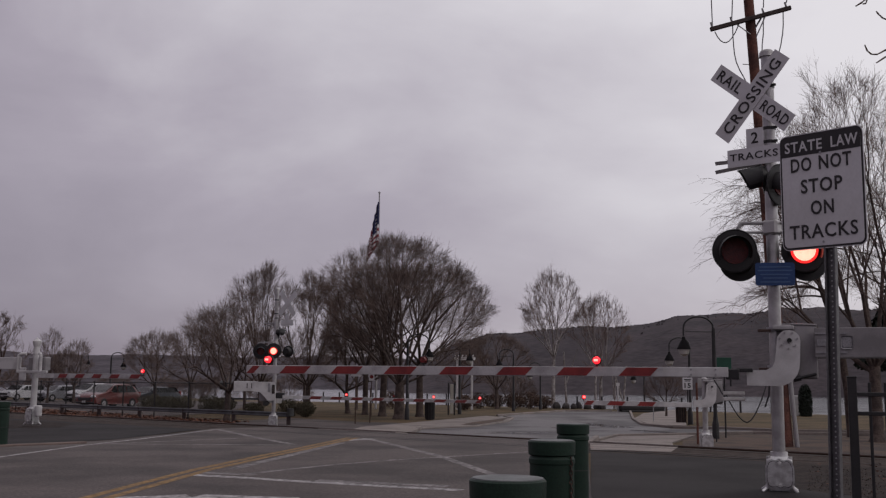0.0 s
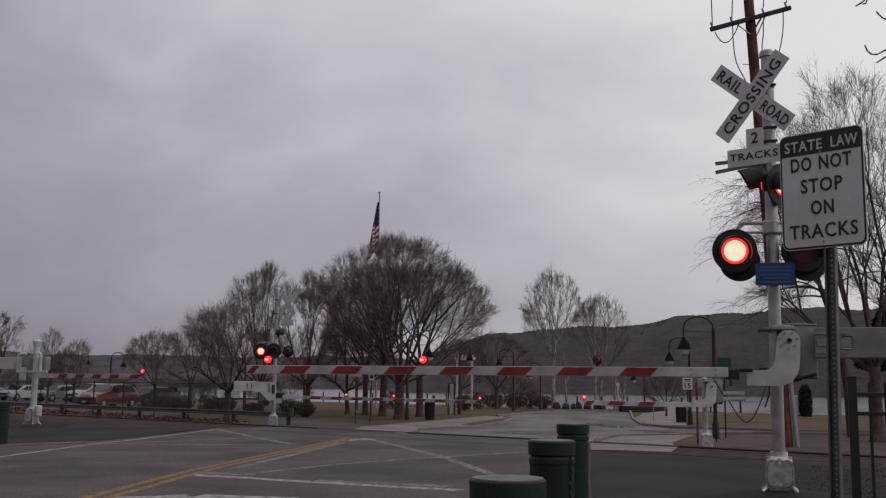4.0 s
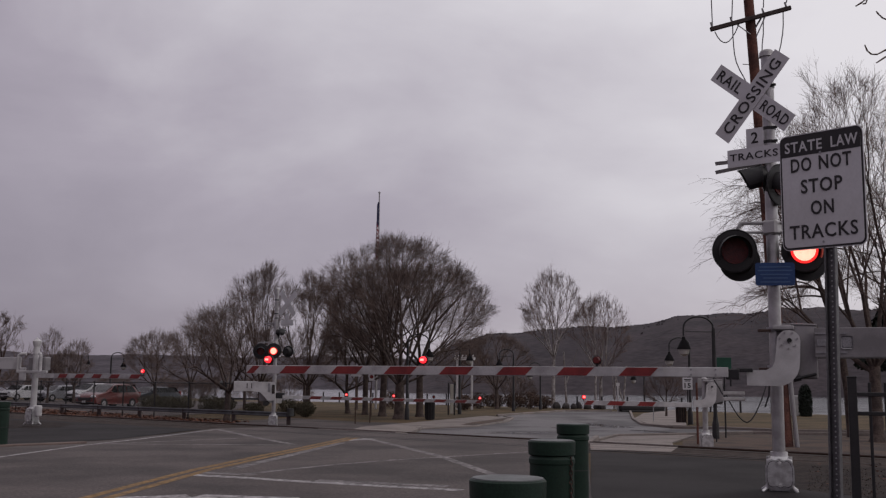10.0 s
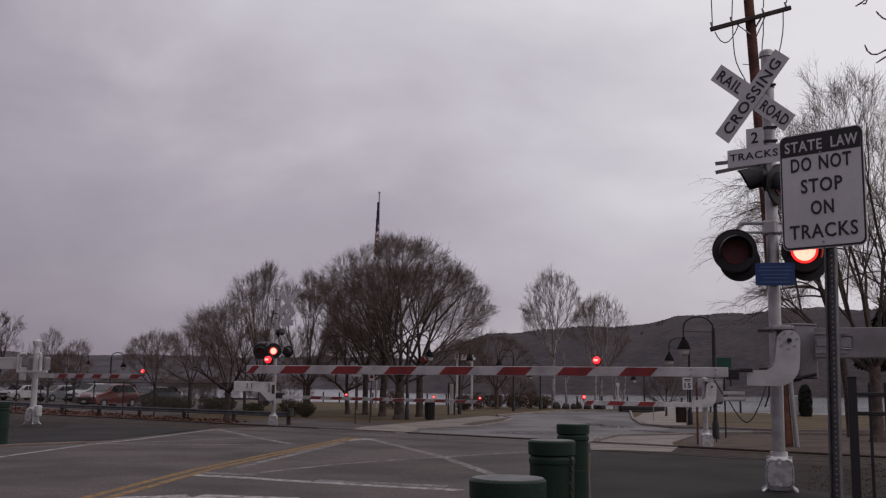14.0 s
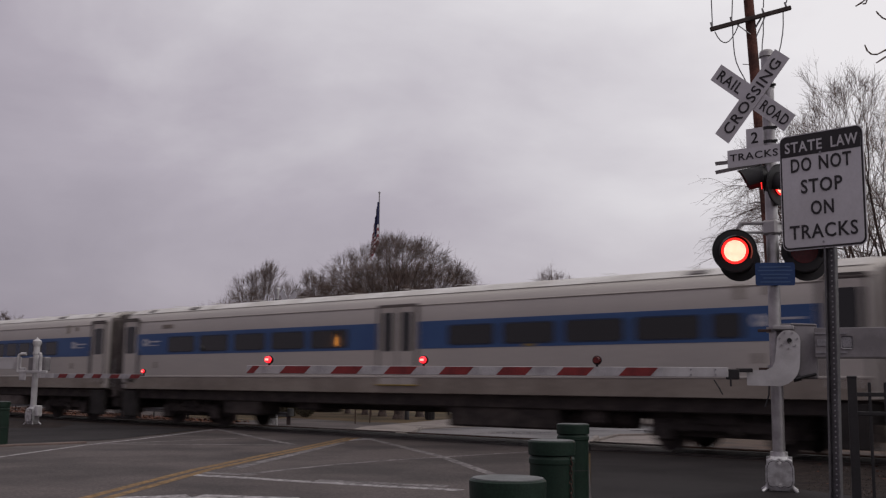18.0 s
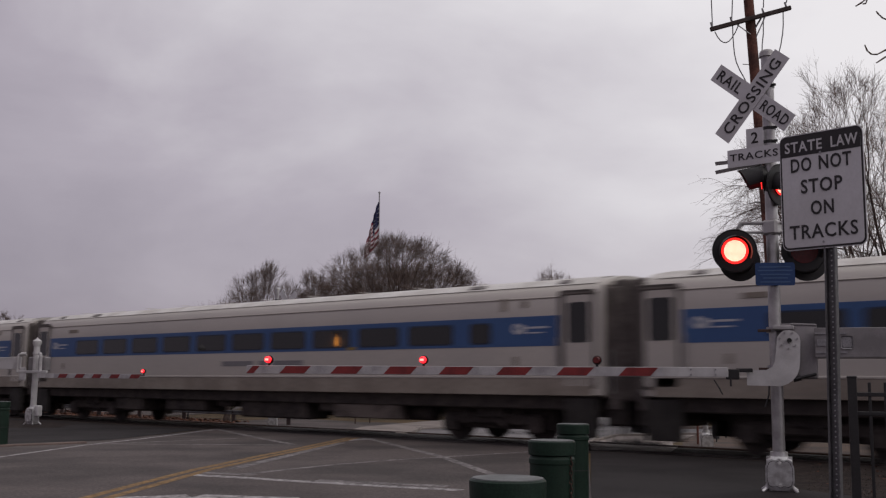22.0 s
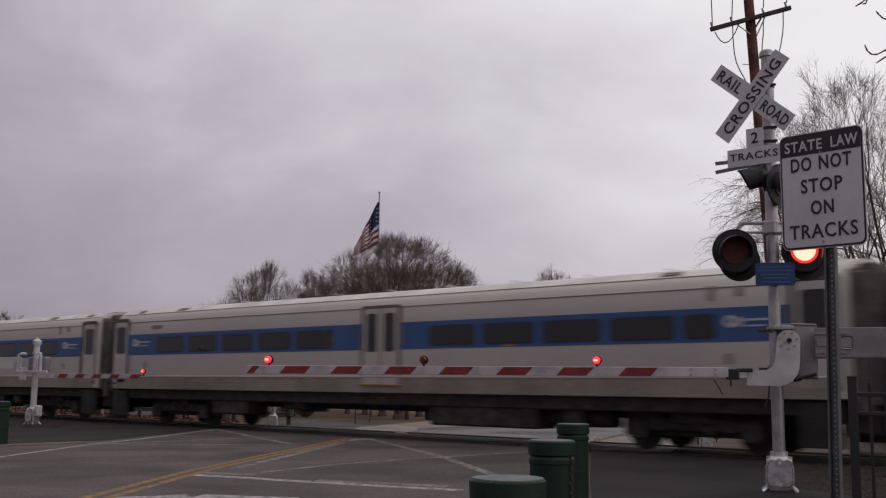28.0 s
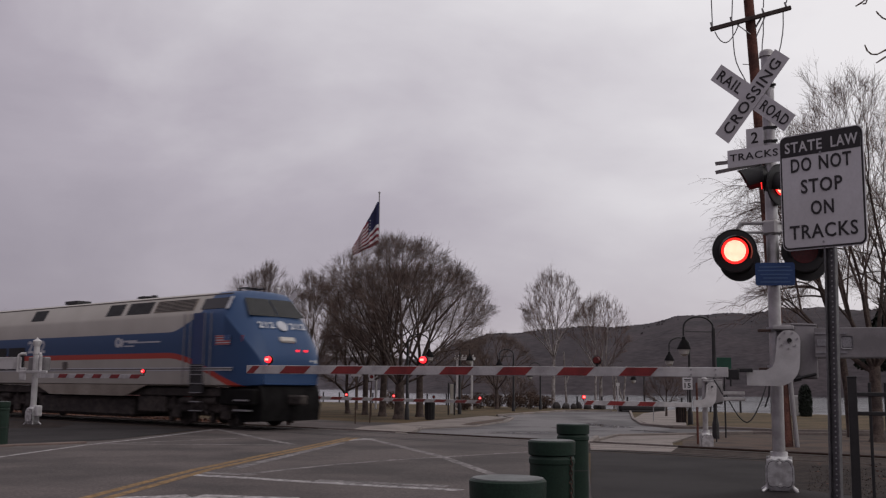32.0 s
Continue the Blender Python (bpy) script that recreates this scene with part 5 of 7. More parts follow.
def iron_fence():
    t = thing("iron_fence", pose(3.60, 9.0, 0.0, 0, 0, -20), "black iron picket fence beside the track", "fence")
    part("post", Shape().box((0, 0, 0.74), (0.075, 0.075, 1.52), 0.004).box((0, 0, 1.505), (0.085, 0.085, 0.02), 0.006), BLACK, t, "black square fence post")
    for z in (0.36, 1.19, 1.355):
        part("rail", Shape().box((1.2, 0, z), (2.35, 0.035, 0.035), 0.004), BLACK, t)
    me = Shape().box((0, 0, 0.76), (0.026, 0.026, 1.4), 0.003).mesh("picket", BLACK)
    for i in range(17):
        ob = part("picket", me, None, t)
        ob.location = (0.14 + 0.128 * i, 0, 0)
    part("post", Shape().box((2.42, 0, 0.76), (0.075, 0.075, 1.56), 0.004), BLACK, t)


iron_fence()


def utility_pole():
    home = pose(10.37, 31.0, -0.36, 0, -2.95, 0)
    t = thing("utility_pole", home, "leaning red-brown timber utility pole with a crossarm", "utility pole")
    part("pole", Shape().rod((0, 0, -0.1), (0, 0, 15.5), 0.19, 0.15, 14), WOODPOLE, t, "weathered red-brown timber pole")
    arm = part("crossarm", Shape().box((0, 0, 0), (2.66, 0.12, 0.13), 0.012), WOODARM, t, "dark timber crossarm")
    arm.matrix_basis = pose(-0.05, -0.2, 13.33, 0, -13.2, 0)
    for x in (-1.25, -0.6, 0.45, 1.2):
        part("insulator", Shape().rod((x, 0, 0.06), (x, 0, 0.22), 0.035, 0.03, 8), mat("glazed_grey", (0.2, 0.19, 0.2), 0.3, var=0.1, bump=0), arm)
    part("brace", Shape().pipe([(-0.5, 0.02, -0.02), (0.0, 0.1, -0.62)], 0.02, 6).pipe([(0.5, 0.02, -0.02), (0.0, 0.1, -0.62)], 0.02, 6), STEEL, arm)
    part("conduit", Shape().rod((0.26, -0.16, 0.0), (0.19, -0.16, 3.3), 0.07, None, 10), ALU_DULL, t, "grey conduit on the pole")
    for z in (7.5, 8.6, 9.7, 10.8, 11.9):
        part("step", Shape().rod((-0.17, 0, z), (-0.36, 0, z + 0.02), 0.014, None, 6), STEEL, t)

    def wire(pts, r=0.018):
        w = Shape().pipe(pts, r, 5)
        q = part("wire", w, mat("grey_wire", (0.13, 0.12, 0.13), 0.6, var=0.1, bump=0), t, "thin grey wire")
        q.matrix_basis = home.inverted()
    wire([(8.40, 30.9, 17.0), (8.43, 30.9, 13.97), (8.45, 30.9, 12.75)])
    wire([(9.22, 30.9, 17.0), (9.13, 30.9, 13.98), (9.07, 30.9, 12.98)])
    wire([(8.52, 30.9, 12.55), (8.60, 30.9, 12.38), (8.69, 30.9, 12.26), (8.78, 30.9, 12.2), (8.87, 30.9, 12.19), (8.96, 30.9, 12.24), (9.05, 30.9, 12.34), (9.17, 30.9, 12.53), (9.29, 30.9, 12.8)])
    wire([(9.09, 30.9, 12.8), (9.09, 30.9, 12.4), (9.10, 30.9, 12.12), (9.12, 30.9, 11.83), (9.17, 30.9, 11.56), (9.26, 30.9, 11.32), (9.37, 30.9, 11.11), (9.5, 30.9, 10.83)])
    wire([(10.09, 30.9, 13.16), (10.06, 30.9, 12.8), (10.05, 30.9, 12.49), (10.0, 30.9, 12.1), (9.98, 30.9, 11.6)])
    wire([(10.70, 30.9, 13.28), (10.69, 30.9, 12.8), (10.66, 30.9, 12.5), (10.59, 30.9, 12.13), (10.47, 30.9, 11.7)])
    wire([(11.2, 30.9, 17.0), (10.95, 30.9, 13.99), (10.80, 30.9, 13.5)])
    wire([(9.79, 30.9, 12.66), (10.09, 30.9, 13.16)], 0.03)
    wire([(10.3, 30.9, 17.0), (10.12, 30.9, 13.99), (10.08, 30.9, 13.35)])


utility_pole()
# ---- the train ----


def loft(sections, closed_ends=True):
    """A skin through sections; each is a list of points with the same count."""
    s = Shape()
    rings = [[s.bm.verts.new(p) for p in sec] for sec in sections]
    n = len(rings[0])
    for a, b in zip(rings[:-1], rings[1:]):
        for i in range(n):
            s.bm.faces.new((a[i], a[(i + 1) % n], b[(i + 1) % n], b[i]))
    if closed_ends:
        s.bm.faces.new(rings[0])
        s.bm.faces.new(list(reversed(rings[-1])))
    return s


def coach_section(x, k=1.0):
    half = [(1.50, 1.19), (1.585, 1.22), (1.60, 1.55), (1.60, 3.05), (1.575, 3.35), (1.50, 3.56), (1.36, 3.72), (1.12, 3.83), (0.75, 3.90), (0.3, 3.93)]
    pts = [(x, -y * k, z) for y, z in half] + [(x, y * k, z) for y, z in reversed(half)]
    return pts


def rounded(w, h, r, t, y, x, z):
    s = Shape()
    pts = []
    for cx, cz, a0 in ((w / 2 - r, h / 2 - r, 0), (-w / 2 + r, h / 2 - r, 90), (-w / 2 + r, -h / 2 + r, 180), (w / 2 - r, -h / 2 + r, 270)):
        for i in range(4):
            a = radians(a0 + 30 * i)
            pts.append((cx + r * math.cos(a), cz + r * math.sin(a)))
    s.slab(pts, t)
    return s.move(Matrix.Translation((x, y, z)))


def bogie(parent, x, loco=False):
    s = Shape()
    for y in (-1.0, 1.0):
        s.box((x, y * 1.08, 0.62), (2.9, 0.14, 0.26), 0.04).box((x, y * 1.12, 0.80), (0.9, 0.2, 0.32), 0.04)
        for d in (-1.28, 1.28):
            s.box((x + d, y * 1.14, 0.50), (0.42, 0.2, 0.42), 0.05)
            s.rod((x + d * 0.62, y * 1.1, 0.5), (x + d * 0.62, y * 1.1, 0.95), 0.11, None, 10)
        s.rod((x + 0.45, y * 1.22, 0.45), (x - 0.45, y * 1.22, 0.95), 0.05, None, 8)
        s.box((x, y * 0.93, 0.66), (3.5, 0.05, 0.56), 0.02)
    # the long inner box is a filler that blocks sight through the bogie
    s.box((x, 0, 0.6), (0.6, 2.0, 0.3), 0.04).box((x, 0, 0.78), (3.6, 1.3, 0.4), 0.04)
    if loco:
        for y in (-1.0, 1.0):
            s.box((x, y * 1.1, 0.72), (3.7, 0.16, 0.42), 0.05)
            for d in (-1.75, -0.45, 0.45, 1.75):
                s.box((x + d, y * 1.02, 0.42), (0.16, 0.2, 0.5), 0.03)
                s.rod((x + d * 0.8, y * 1.2, 0.62), (x + d * 0.8, y * 1.2, 1.02), 0.09, None, 10)
            s.rod((x - 0.9, y * 1.22, 0.86), (x - 0.3, y * 1.22, 0.86), 0.12, None, 12)
            s.rod((x + 0.3, y * 1.22, 0.86), (x + 0.9, y * 1.22, 0.86), 0.12, None, 12)
    f = part("bogie", s, UNDERFRAME, parent, "grimy bogie frame")
    r = 0.5 if loco else 0.455
    for d in (-1.28, 1.28):
        w = Shape()
        for y in (-0.76, 0.76):
            w.rod((x + d, y - 0.06, r + 0.06), (x + d, y + 0.06, r + 0.06), r, r * 0.97, 24)
        w.rod((x + d, -0.8, r + 0.06), (x + d, 0.8, r + 0.06), 0.09, None, 10)
        part("wheelset", w, UNDERFRAME, f, "grimy steel wheels")


def marking(parent, x, y, z, scale=1.0):
    """The operator's mark: two white discs and two short bars."""
    s = Shape().rod((x, y, z), (x, y - 0.004, z), 0.13 * scale, None, 20)
    part("mark_bar", Shape().slab([(0.10 * scale, -0.10 * scale), (0.20 * scale, -0.13 * scale), (0.27 * scale, 0.0), (0.20 * scale, 0.09 * scale), (0.12 * scale, 0.08 * scale)], -0.004).move(Matrix.Translation((x, y, z))), TRAIN_WHITE, parent)
    s.box((x + 0.58 * scale, y - 0.002, z + 0.02 * scale), (0.58 * scale, 0.004, 0.045 * scale)).box((x + 0.52 * scale, y - 0.002, z - 0.10 * scale), (0.44 * scale, 0.004, 0.03 * scale))
    part("mark_notch", Shape().rod((x + 0.02 * scale, y - 0.004, z + 0.01), (x + 0.02 * scale, y - 0.007, z + 0.01), 0.05 * scale, None, 14), TRAIN_BLUE, parent)
    part("marking", s, TRAIN_WHITE, parent, "white operator mark and short bars")


def build_coach(kind):
    centre = kind in ("centre", "blank")
    dx = 1.2 if kind == "blank" else 0.4
    lab = {"centre": "silver coach with a blue window band and centre doors", "blank": "silver coach with a windowless blue panel beside its centre doors", "long": "silver coach with a blue window band and many windows",
           "cab": "leading silver cab coach with a blue window band"}[kind]
    t = thing("coach", Matrix(), lab, "railway coach", "train coaches")
    L = 12.46
    secs = [coach_section(-L, 0.97), coach_section(-L + 0.12)] + [coach_section(x) for x in np.linspace(-9, 9, 7)] + [coach_section(L - 0.12), coach_section(L, 0.97)]
    body = part("body", loft(secs), COACH_GREY, t, "silver-grey coach body")
    # roof sheet, slightly proud
    half = [(1.40, 3.70), (1.13, 3.845), (0.75, 3.915), (0.0, 3.95)]
    rs = [[(x, -y, z) for y, z in half] + [(x, y, z) for y, z in reversed(half[:-1])] for x in np.linspace(-L + 0.25, L - 0.25, 9)]
    s = Shape()
    rings = [[s.bm.verts.new(p) for p in sec] for sec in rs]
    for a, b in zip(rings[:-1], rings[1:]):
        for i in range(len(a) - 1):
            s.bm.faces.new((a[i], a[i + 1], b[i + 1], b[i]))
    part("roof", s, COACH_ROOF, t, "pale roof sheets")
    s = Shape()
    for x in np.arange(-10.5, 11, 2.1):
        s.box((x, 0, 3.947), (0.04, 1.9, 0.012), 0.0)
    part("roof_rib", s, COACH_ROOF, t)
    for x in (-11.25, -8.9, 8.7, 11.3):
        s = Shape().box((x, -1.27, 3.785), (0.46 if abs(x) < 10 else 0.3, 0.17, 0.03), 0.01, pose(0, 0, 0, 28, 0, 0))
        part("roof_vent", s, mat("grey_vent", (0.2, 0.18, 0.175), 0.8, var=0.3, scale=8, bump=0.1), t, "grey vent in the roof edge")
    for y in (-1.0, 1.0):
        part("sill", Shape().box((0, y * 1.604, 1.395), (24.4, 0.02, 0.39), 0.004), COACH_LOW, t, "dirty silver side sill")
        part("sill_rib", Shape().box((0, y * 1.608, 1.61), (24.4, 0.035, 0.05), 0.008), COACH_GREY, t)
        part("drip_rail", Shape().box((0, y * 1.565, 3.42), (24.0, 0.03, 0.025), 0.006), COACH_GREY, t)
        side = -1 if y < 0 else 1
        gaps = [(-11.65, dx - 0.75), (dx + 0.75, 11.3)] if centre else [(-11.5, 11.3)]
        for a, b in gaps:
            st = part("stripe", Shape().box(((a + b) / 2, y * 1.6025, 2.655), (b - a, 0.008, 0.69), 0.002), TRAIN_BLUE, t, "blue painted window band")
            if centre:
                k = -1 if a < 0 else 1
                wins = [(2.15, 3.55), (3.85, 5.3), (5.6, 7.1), (7.4, 8.9), (9.15, 9.8)] if k > 0 else [(-9.8, -8.4), (-8.1, -6.7), (-6.35, -4.95), (-4.62, -3.2), (-2.92, -1.45)]
                if kind == "blank":
                    wins = [(-2.26 - 1.8 * i, -0.74 - 1.8 * i) for i in range(5)] if k < 0 else [(4.91, 6.45), (6.76, 8.26), (8.55, 9.6)]
            elif kind == "long":
                wins = [(-9.62 + 1.815 * i, -9.62 + 1.815 * i + 1.44) for i in range(10)] + [(8.75, 9.35)]
            else:
                wins = [(-9.2 + 1.02 * i, -9.2 + 1.02 * i + 0.86) for i in range(18)]
            for p, q in wins:
                w = part("window", rounded(abs(q - p), 0.44, 0.07, side * 0.008, side * 1.606, (p + q) / 2, 2.63), CARGLASS, st, "dark tinted window")
                part("window_frame", rounded(abs(q - p) + 0.07, 0.51, 0.09, side * 0.005, side * 1.605, (p + q) / 2, 2.63), mat("window_rubber", (0.02, 0.03, 0.06), 0.6, var=0.1, bump=0), st)
        # end doors
        for k in (-1, 1):
            x = 11.85 if k > 0 else -12.0
            d = part("end_door", rounded(0.76, 2.02, 0.08, side * 0.012, side * 1.602, x, 2.42), COACH_GREY, t, "grey end door")
            # flat plate round the door: the recess's shade is its dark colour
            part("door_shade_plate", rounded(0.98, 2.2, 0.08, side * 0.008, side * 1.598, x - 0.04, 2.45), mat("door_recess_shade", (0.085, 0.072, 0.066), 0.8, var=0.3, scale=3, bump=0.1), d, "dark plate round the door, painted as recess shade")
            part("door_window", rounded(0.58, 0.90, 0.07, side * 0.01, side * 1.607, x, 2.82), CARGLASS, d, "dark door window")
            part("door_header", Shape().box((x, side * 1.59, 3.47), (0.95, 0.05, 0.05), 0.01), DIAPHRAGM, d)
            part("step_well", Shape().box((x, side * 1.49, 0.72), (0.8, 0.18, 0.84), 0.02), mat("sooty_step_well", (0.034, 0.029, 0.027), 0.9, var=0.4, scale=2.5, bump=0.3), d, "grimy step well below the door")
            part("grab_rail", Shape().rod((x - k * 0.55, side * 1.63, 1.6), (x - k * 0.55, side * 1.63, 2.5), 0.016, None, 6), STEEL, d)
        if centre:
            d = part("centre_door", rounded(1.46, 2.10, 0.06, side * 0.008, side * 1.603, dx, 2.42), DIAPHRAGM, t, "dark frame of the double centre doors")
            for k in (-1, 1):
                lf = part("door_leaf", rounded(0.60, 1.98, 0.05, side * 0.01, side * 1.607, dx + k * 0.325, 2.40), COACH_GREY, d, "grey door leaf")
                part("door_window", rounded(0.38, 1.0, 0.06, side * 0.006, side * 1.616, dx + k * 0.325, 2.76), CARGLASS, d, "dark door window")
            part("threshold", Shape().box((dx, side * 1.62, 1.40), (1.5, 0.05, 0.035), 0.006), mat("faded_yellow_label", (0.32, 0.22, 0.05), 0.6, var=0.2, bump=0), d, "worn yellow threshold strip")
        else:
            if y < 0:
                for i, (w, x) in enumerate(((1.5, -0.3), (0.35, 0.9), (1.3, 2.0))):
                    part("text_bar", Shape().box((x, -1.605, 1.99), (w, 0.004, 0.15)), mat("grey_print", (0.22, 0.21, 0.22), 0.6, var=0.2, scale=20, bump=0), t, "bar of unreadable grey lettering")
    for x, z, w, h in ((-9.9, 3.22, 0.6, 0.12), (9.75, 3.3, 0.16, 0.3), (10.35, 3.3, 0.16, 0.16)):
        part("louvre", Shape().box((x, -1.597, z), (w, 0.02, h), 0.006), COACH_LOW, t)
    for x in (-10.5, 10.1):
        part("placard", Shape().box((x, -1.604, 1.98), (0.14, 0.006, 0.2), 0.004), COACH_LOW, t)
    part("placard", Shape().box((4.6, -1.606, 2.36), (0.34, 0.006, 0.08)), mat("faded_yellow_label", (0.32, 0.22, 0.05), 0.6, var=0.2, bump=0), t, "small yellow label")
    marking(t, -11.15, -1.608, 2.72)
    marking(t, 10.15, -1.608, 2.72)
    # ends
    for k in (-1, 1):
        part("diaphragm", Shape().box((k * 12.72, 0, 2.42), (0.44, 2.5, 2.7), 0.12, None, 2), DIAPHRAGM, t, "dark rubber gangway")
        part("end_wall", Shape().box((k * 12.47, 0, 2.4), (0.05, 3.0, 2.5), 0.02), DIAPHRAGM, t)
        part("end_shroud", Shape().box((k * 12.6, -1.25, 2.25), (0.22, 0.22, 2.7), 0.03), DIAPHRAGM, t)
        # added plate that fills the dark gap between coach ends
        part("coupler_gap_filler", Shape().box((k * 12.55, 0, 0.86), (0.5, 2.5, 0.62), 0.05), UNDERFRAME, t, "dark filler plate above the coupler")
        part("coupler", Shape().box((k * 12.6, 0, 0.85), (0.9, 0.3, 0.3), 0.04), UNDERFRAME, t)
        part("handrail", Shape().pipe([(k * 12.52, -1.4, 1.25), (k * 12.58, -1.4, 1.3), (k * 12.58, -1.4, 2.2)], 0.015, 6), STEEL, t)
        for i in range(3):
            x = k * (12.2 + 0.26 * i)
            part("air_hose", Shape().pipe([(x, -0.95, 0.7), (x + k * 0.03, -1.05, 0.40), (x + k * 0.10, -1.05, 0.24), (x + k * 0.20, -1.05, 0.17), (x + k * 0.30, -1.05, 0.24), (x + k * 0.37, -1.05, 0.40), (x + k * 0.40, -0.95, 0.68)], 0.032, 8), RUBBER, t, "black hanging air hose")
        bogie(t, k * 9.05)
    part("underframe", Shape().box((0, 0, 1.05), (24.4, 2.9, 0.34), 0.03), UNDERFRAME, t)
    boxes = ((-6.2, 1.7, 0.50, -0.95), (-3.4, 0.9, 0.30, -0.8), (3.6, 3.3, 0.56, -0.95), (6.2, 0.5, 0.4, -0.9), (-4.9, 0.5, 0.42, 0.9), (4.8, 2.2, 0.55, 0.9)) if centre else \
            ((-6.4, 1.6, 0.5, -0.95), (-3.25, 2.1, 0.45, -0.9), (-1.3, 0.8, 0.28, -0.8), (1.1, 3.0, 0.56, -0.9), (3.9, 1.6, 0.32, -0.9), (2.2, 3.2, 0.5, 0.9))
    for x, w, h, y in boxes:
        part("equipment_box", Shape().box((x, y, 0.98 - h / 2), (w, 0.9, h), 0.05), UNDERFRAME, t, "grimy underfloor equipment box")
    # added filler block that closes the dark space under the coach
    part("underfloor_filler", Shape().box((0, 0.1, 0.82), (23.6, 0.7, 0.24), 0.04), UNDERFRAME, t, "dark filler along the coach's underside")
    part("air_tank", Shape().rod((4.8, -0.8, 0.7), (7.0, -0.8, 0.7), 0.2, None, 16), UNDERFRAME, t)
    if not centre:
        part("pale_box", Shape().box((5.0, -1.26, 0.78), (2.5, 0.3, 0.52), 0.03), mat("grimy_brown_box", (0.15, 0.125, 0.11), 0.85, var=0.4, scale=2.5, bump=0.2, rgb2=(0.09, 0.074, 0.065)), t, "grimy brown underfloor box")
    if kind == "cab":
        part("cab_window", rounded(0.6, 0.6, 0.05, -0.01, -1.597, -10.5, 2.9), CARGLASS, t)
        s = Shape().box((-10.6, 0.0, 4.0), (0.9, 0.12, 0.1), 0.02).box((-10.6, 0.0, 4.08), (0.6, 0.3, 0.08), 0.03)
        part("horn", s, BLACK, t, "dark roof horn cluster")
    return t


def build_loco():
    t = thing("locomotive", Matrix(), "silver and blue diesel locomotive with a red stripe", "locomotive")
    half = [(1.40, 1.2), (1.50, 1.26), (1.52, 1.6), (1.52, 2.6), (1.52, 3.50), (1.44, 3.62), (1.16, 4.16), (0.95, 4.28), (0.4, 4.34)]

    def sec(x, top=4.34, k=1.0, low=1.3):
        pts = []
        for y, z in half:
            z2 = low + (z - 1.2) * (top - low) / (4.34 - 1.2)
            pts.append((y * k, z2))
        return [(x, -y, z) for y, z in pts] + [(x, y, z) for y, z in reversed(pts)]
    xs = [-10.55, -10.4, -8, -5, -2, 1, 4, 6.2, 7.2]
    secs = [sec(-11.15, 4.22, 0.95), sec(-11.0)] + [sec(x) for x in xs] + [sec(7.42, 4.32, 0.998, 1.3), sec(7.56, 4.22, 0.99, 1.3), sec(7.68, 4.06, 0.98, 1.3), sec(7.86, 3.84, 0.968, 1.3), sec(8.05, 3.62, 0.95, 1.3), sec(8.25, 3.36, 0.925, 1.31), sec(8.45, 3.10, 0.89, 1.32), sec(8.6, 2.86, 0.85, 1.33), sec(8.74, 2.60, 0.80, 1.34), sec(8.85, 2.32, 0.74, 1.36), sec(8.92, 2.05, 0.70, 1.38), sec(8.86, 1.75, 0.66, 1.4)]
    part("body", loft(secs), LIVERY, t, "silver and blue painted body with a red line")
    part("roof_edge", Shape().box((-1.75, -1.12, 4.19), (18.2, 0.06, 0.05), 0.01), DIAPHRAGM, t)
    for x, w, h in ((-3.05, 0.9, 0.13), (1.75, 0.4, 0.07)):
        part("roof_hatch", Shape().box((x, -0.5, 4.33 + h / 2), (w, 0.6, h), 0.015), BLACK, t, "dark roof hatch")
    for i in range(4):
        part("roof_fan", Shape().rod((1.35 + 0.3 * i, -0.6, 4.34), (1.35 + 0.3 * i, -0.6, 4.40 + 0.02 * (i % 2)), 0.1, None, 10), BLACK, t)
    s = Shape()
    for i in range(3):
        s.box((7.1, -0.5 + 0.3 * i, 4.42), (0.55, 0.06, 0.05), 0.01)
        s.rod((6.9 + 0.1 * i, -0.5 + 0.3 * i, 4.32), (6.9 + 0.1 * i, -0.5 + 0.3 * i, 4.42), 0.03, None, 6)
    part("horn", s, BLACK, t, "dark roof horns")
    # inclined upper side hatches
    tilt = pose(0, 0, 0, -27.4, 0, 0)

    def upper(name, x0, x1, m, label=""):
        p = part(name, Shape().box(((x0 + x1) / 2, 0, 0), (x1 - x0, 0.02, 0.46), 0.006), m, t, label)
        p.matrix_basis = Matrix.Translation((0, -1.305, 3.90)) @ tilt
        return p
    upper("intake", -4.87, -3.87, DARKGRILLE, "dark air intake")
    upper("intake_frame", -4.97, -4.89, COACH_GREY)
    upper("intake", 0.5, 1.5, DARKGRILLE, "dark air intake")
    upper("intake", 1.8, 3.25, DARKGRILLE, "dark air intake")
    g = upper("louvre_panel", 3.45, 5.75, COACH_LOW, "grey louvre panel")
    for i in range(8):
        part("slat", Shape().box((4.6, -0.014, -0.19 + 0.054 * i), (2.15, 0.012, 0.022)), DARKGRILLE, g)
    # rear lower intakes
    for x0, x1 in ((-8.5, -6.45), (-6.28, -4.97)):
        p = part("radiator_grille", rounded(x1 - x0, 0.86, 0.04, -0.012, -1.522, (x0 + x1) / 2, 2.27), DARKGRILLE, t, "dark radiator grille")
    for x in (-10.4, -9.9):
        part("rear_vent", rounded(0.22, 0.5, 0.04, -0.01, -1.522, x, 2.95), DARKGRILLE, t)
    part("rear_door_rail", Shape().rod((-10.7, -1.55, 1.5), (-10.7, -1.55, 2.9), 0.016, None, 6).rod((-10.15, -1.55, 1.5), (-10.15, -1.55, 2.9), 0.016, None, 6), STEEL, t)
    words("212", t, TRAIN_WHITE, (-4.1, -1.525, 2.71), 0.47, 1.32)
    marking(t, 1.57, -1.525, 2.76, 1.35)
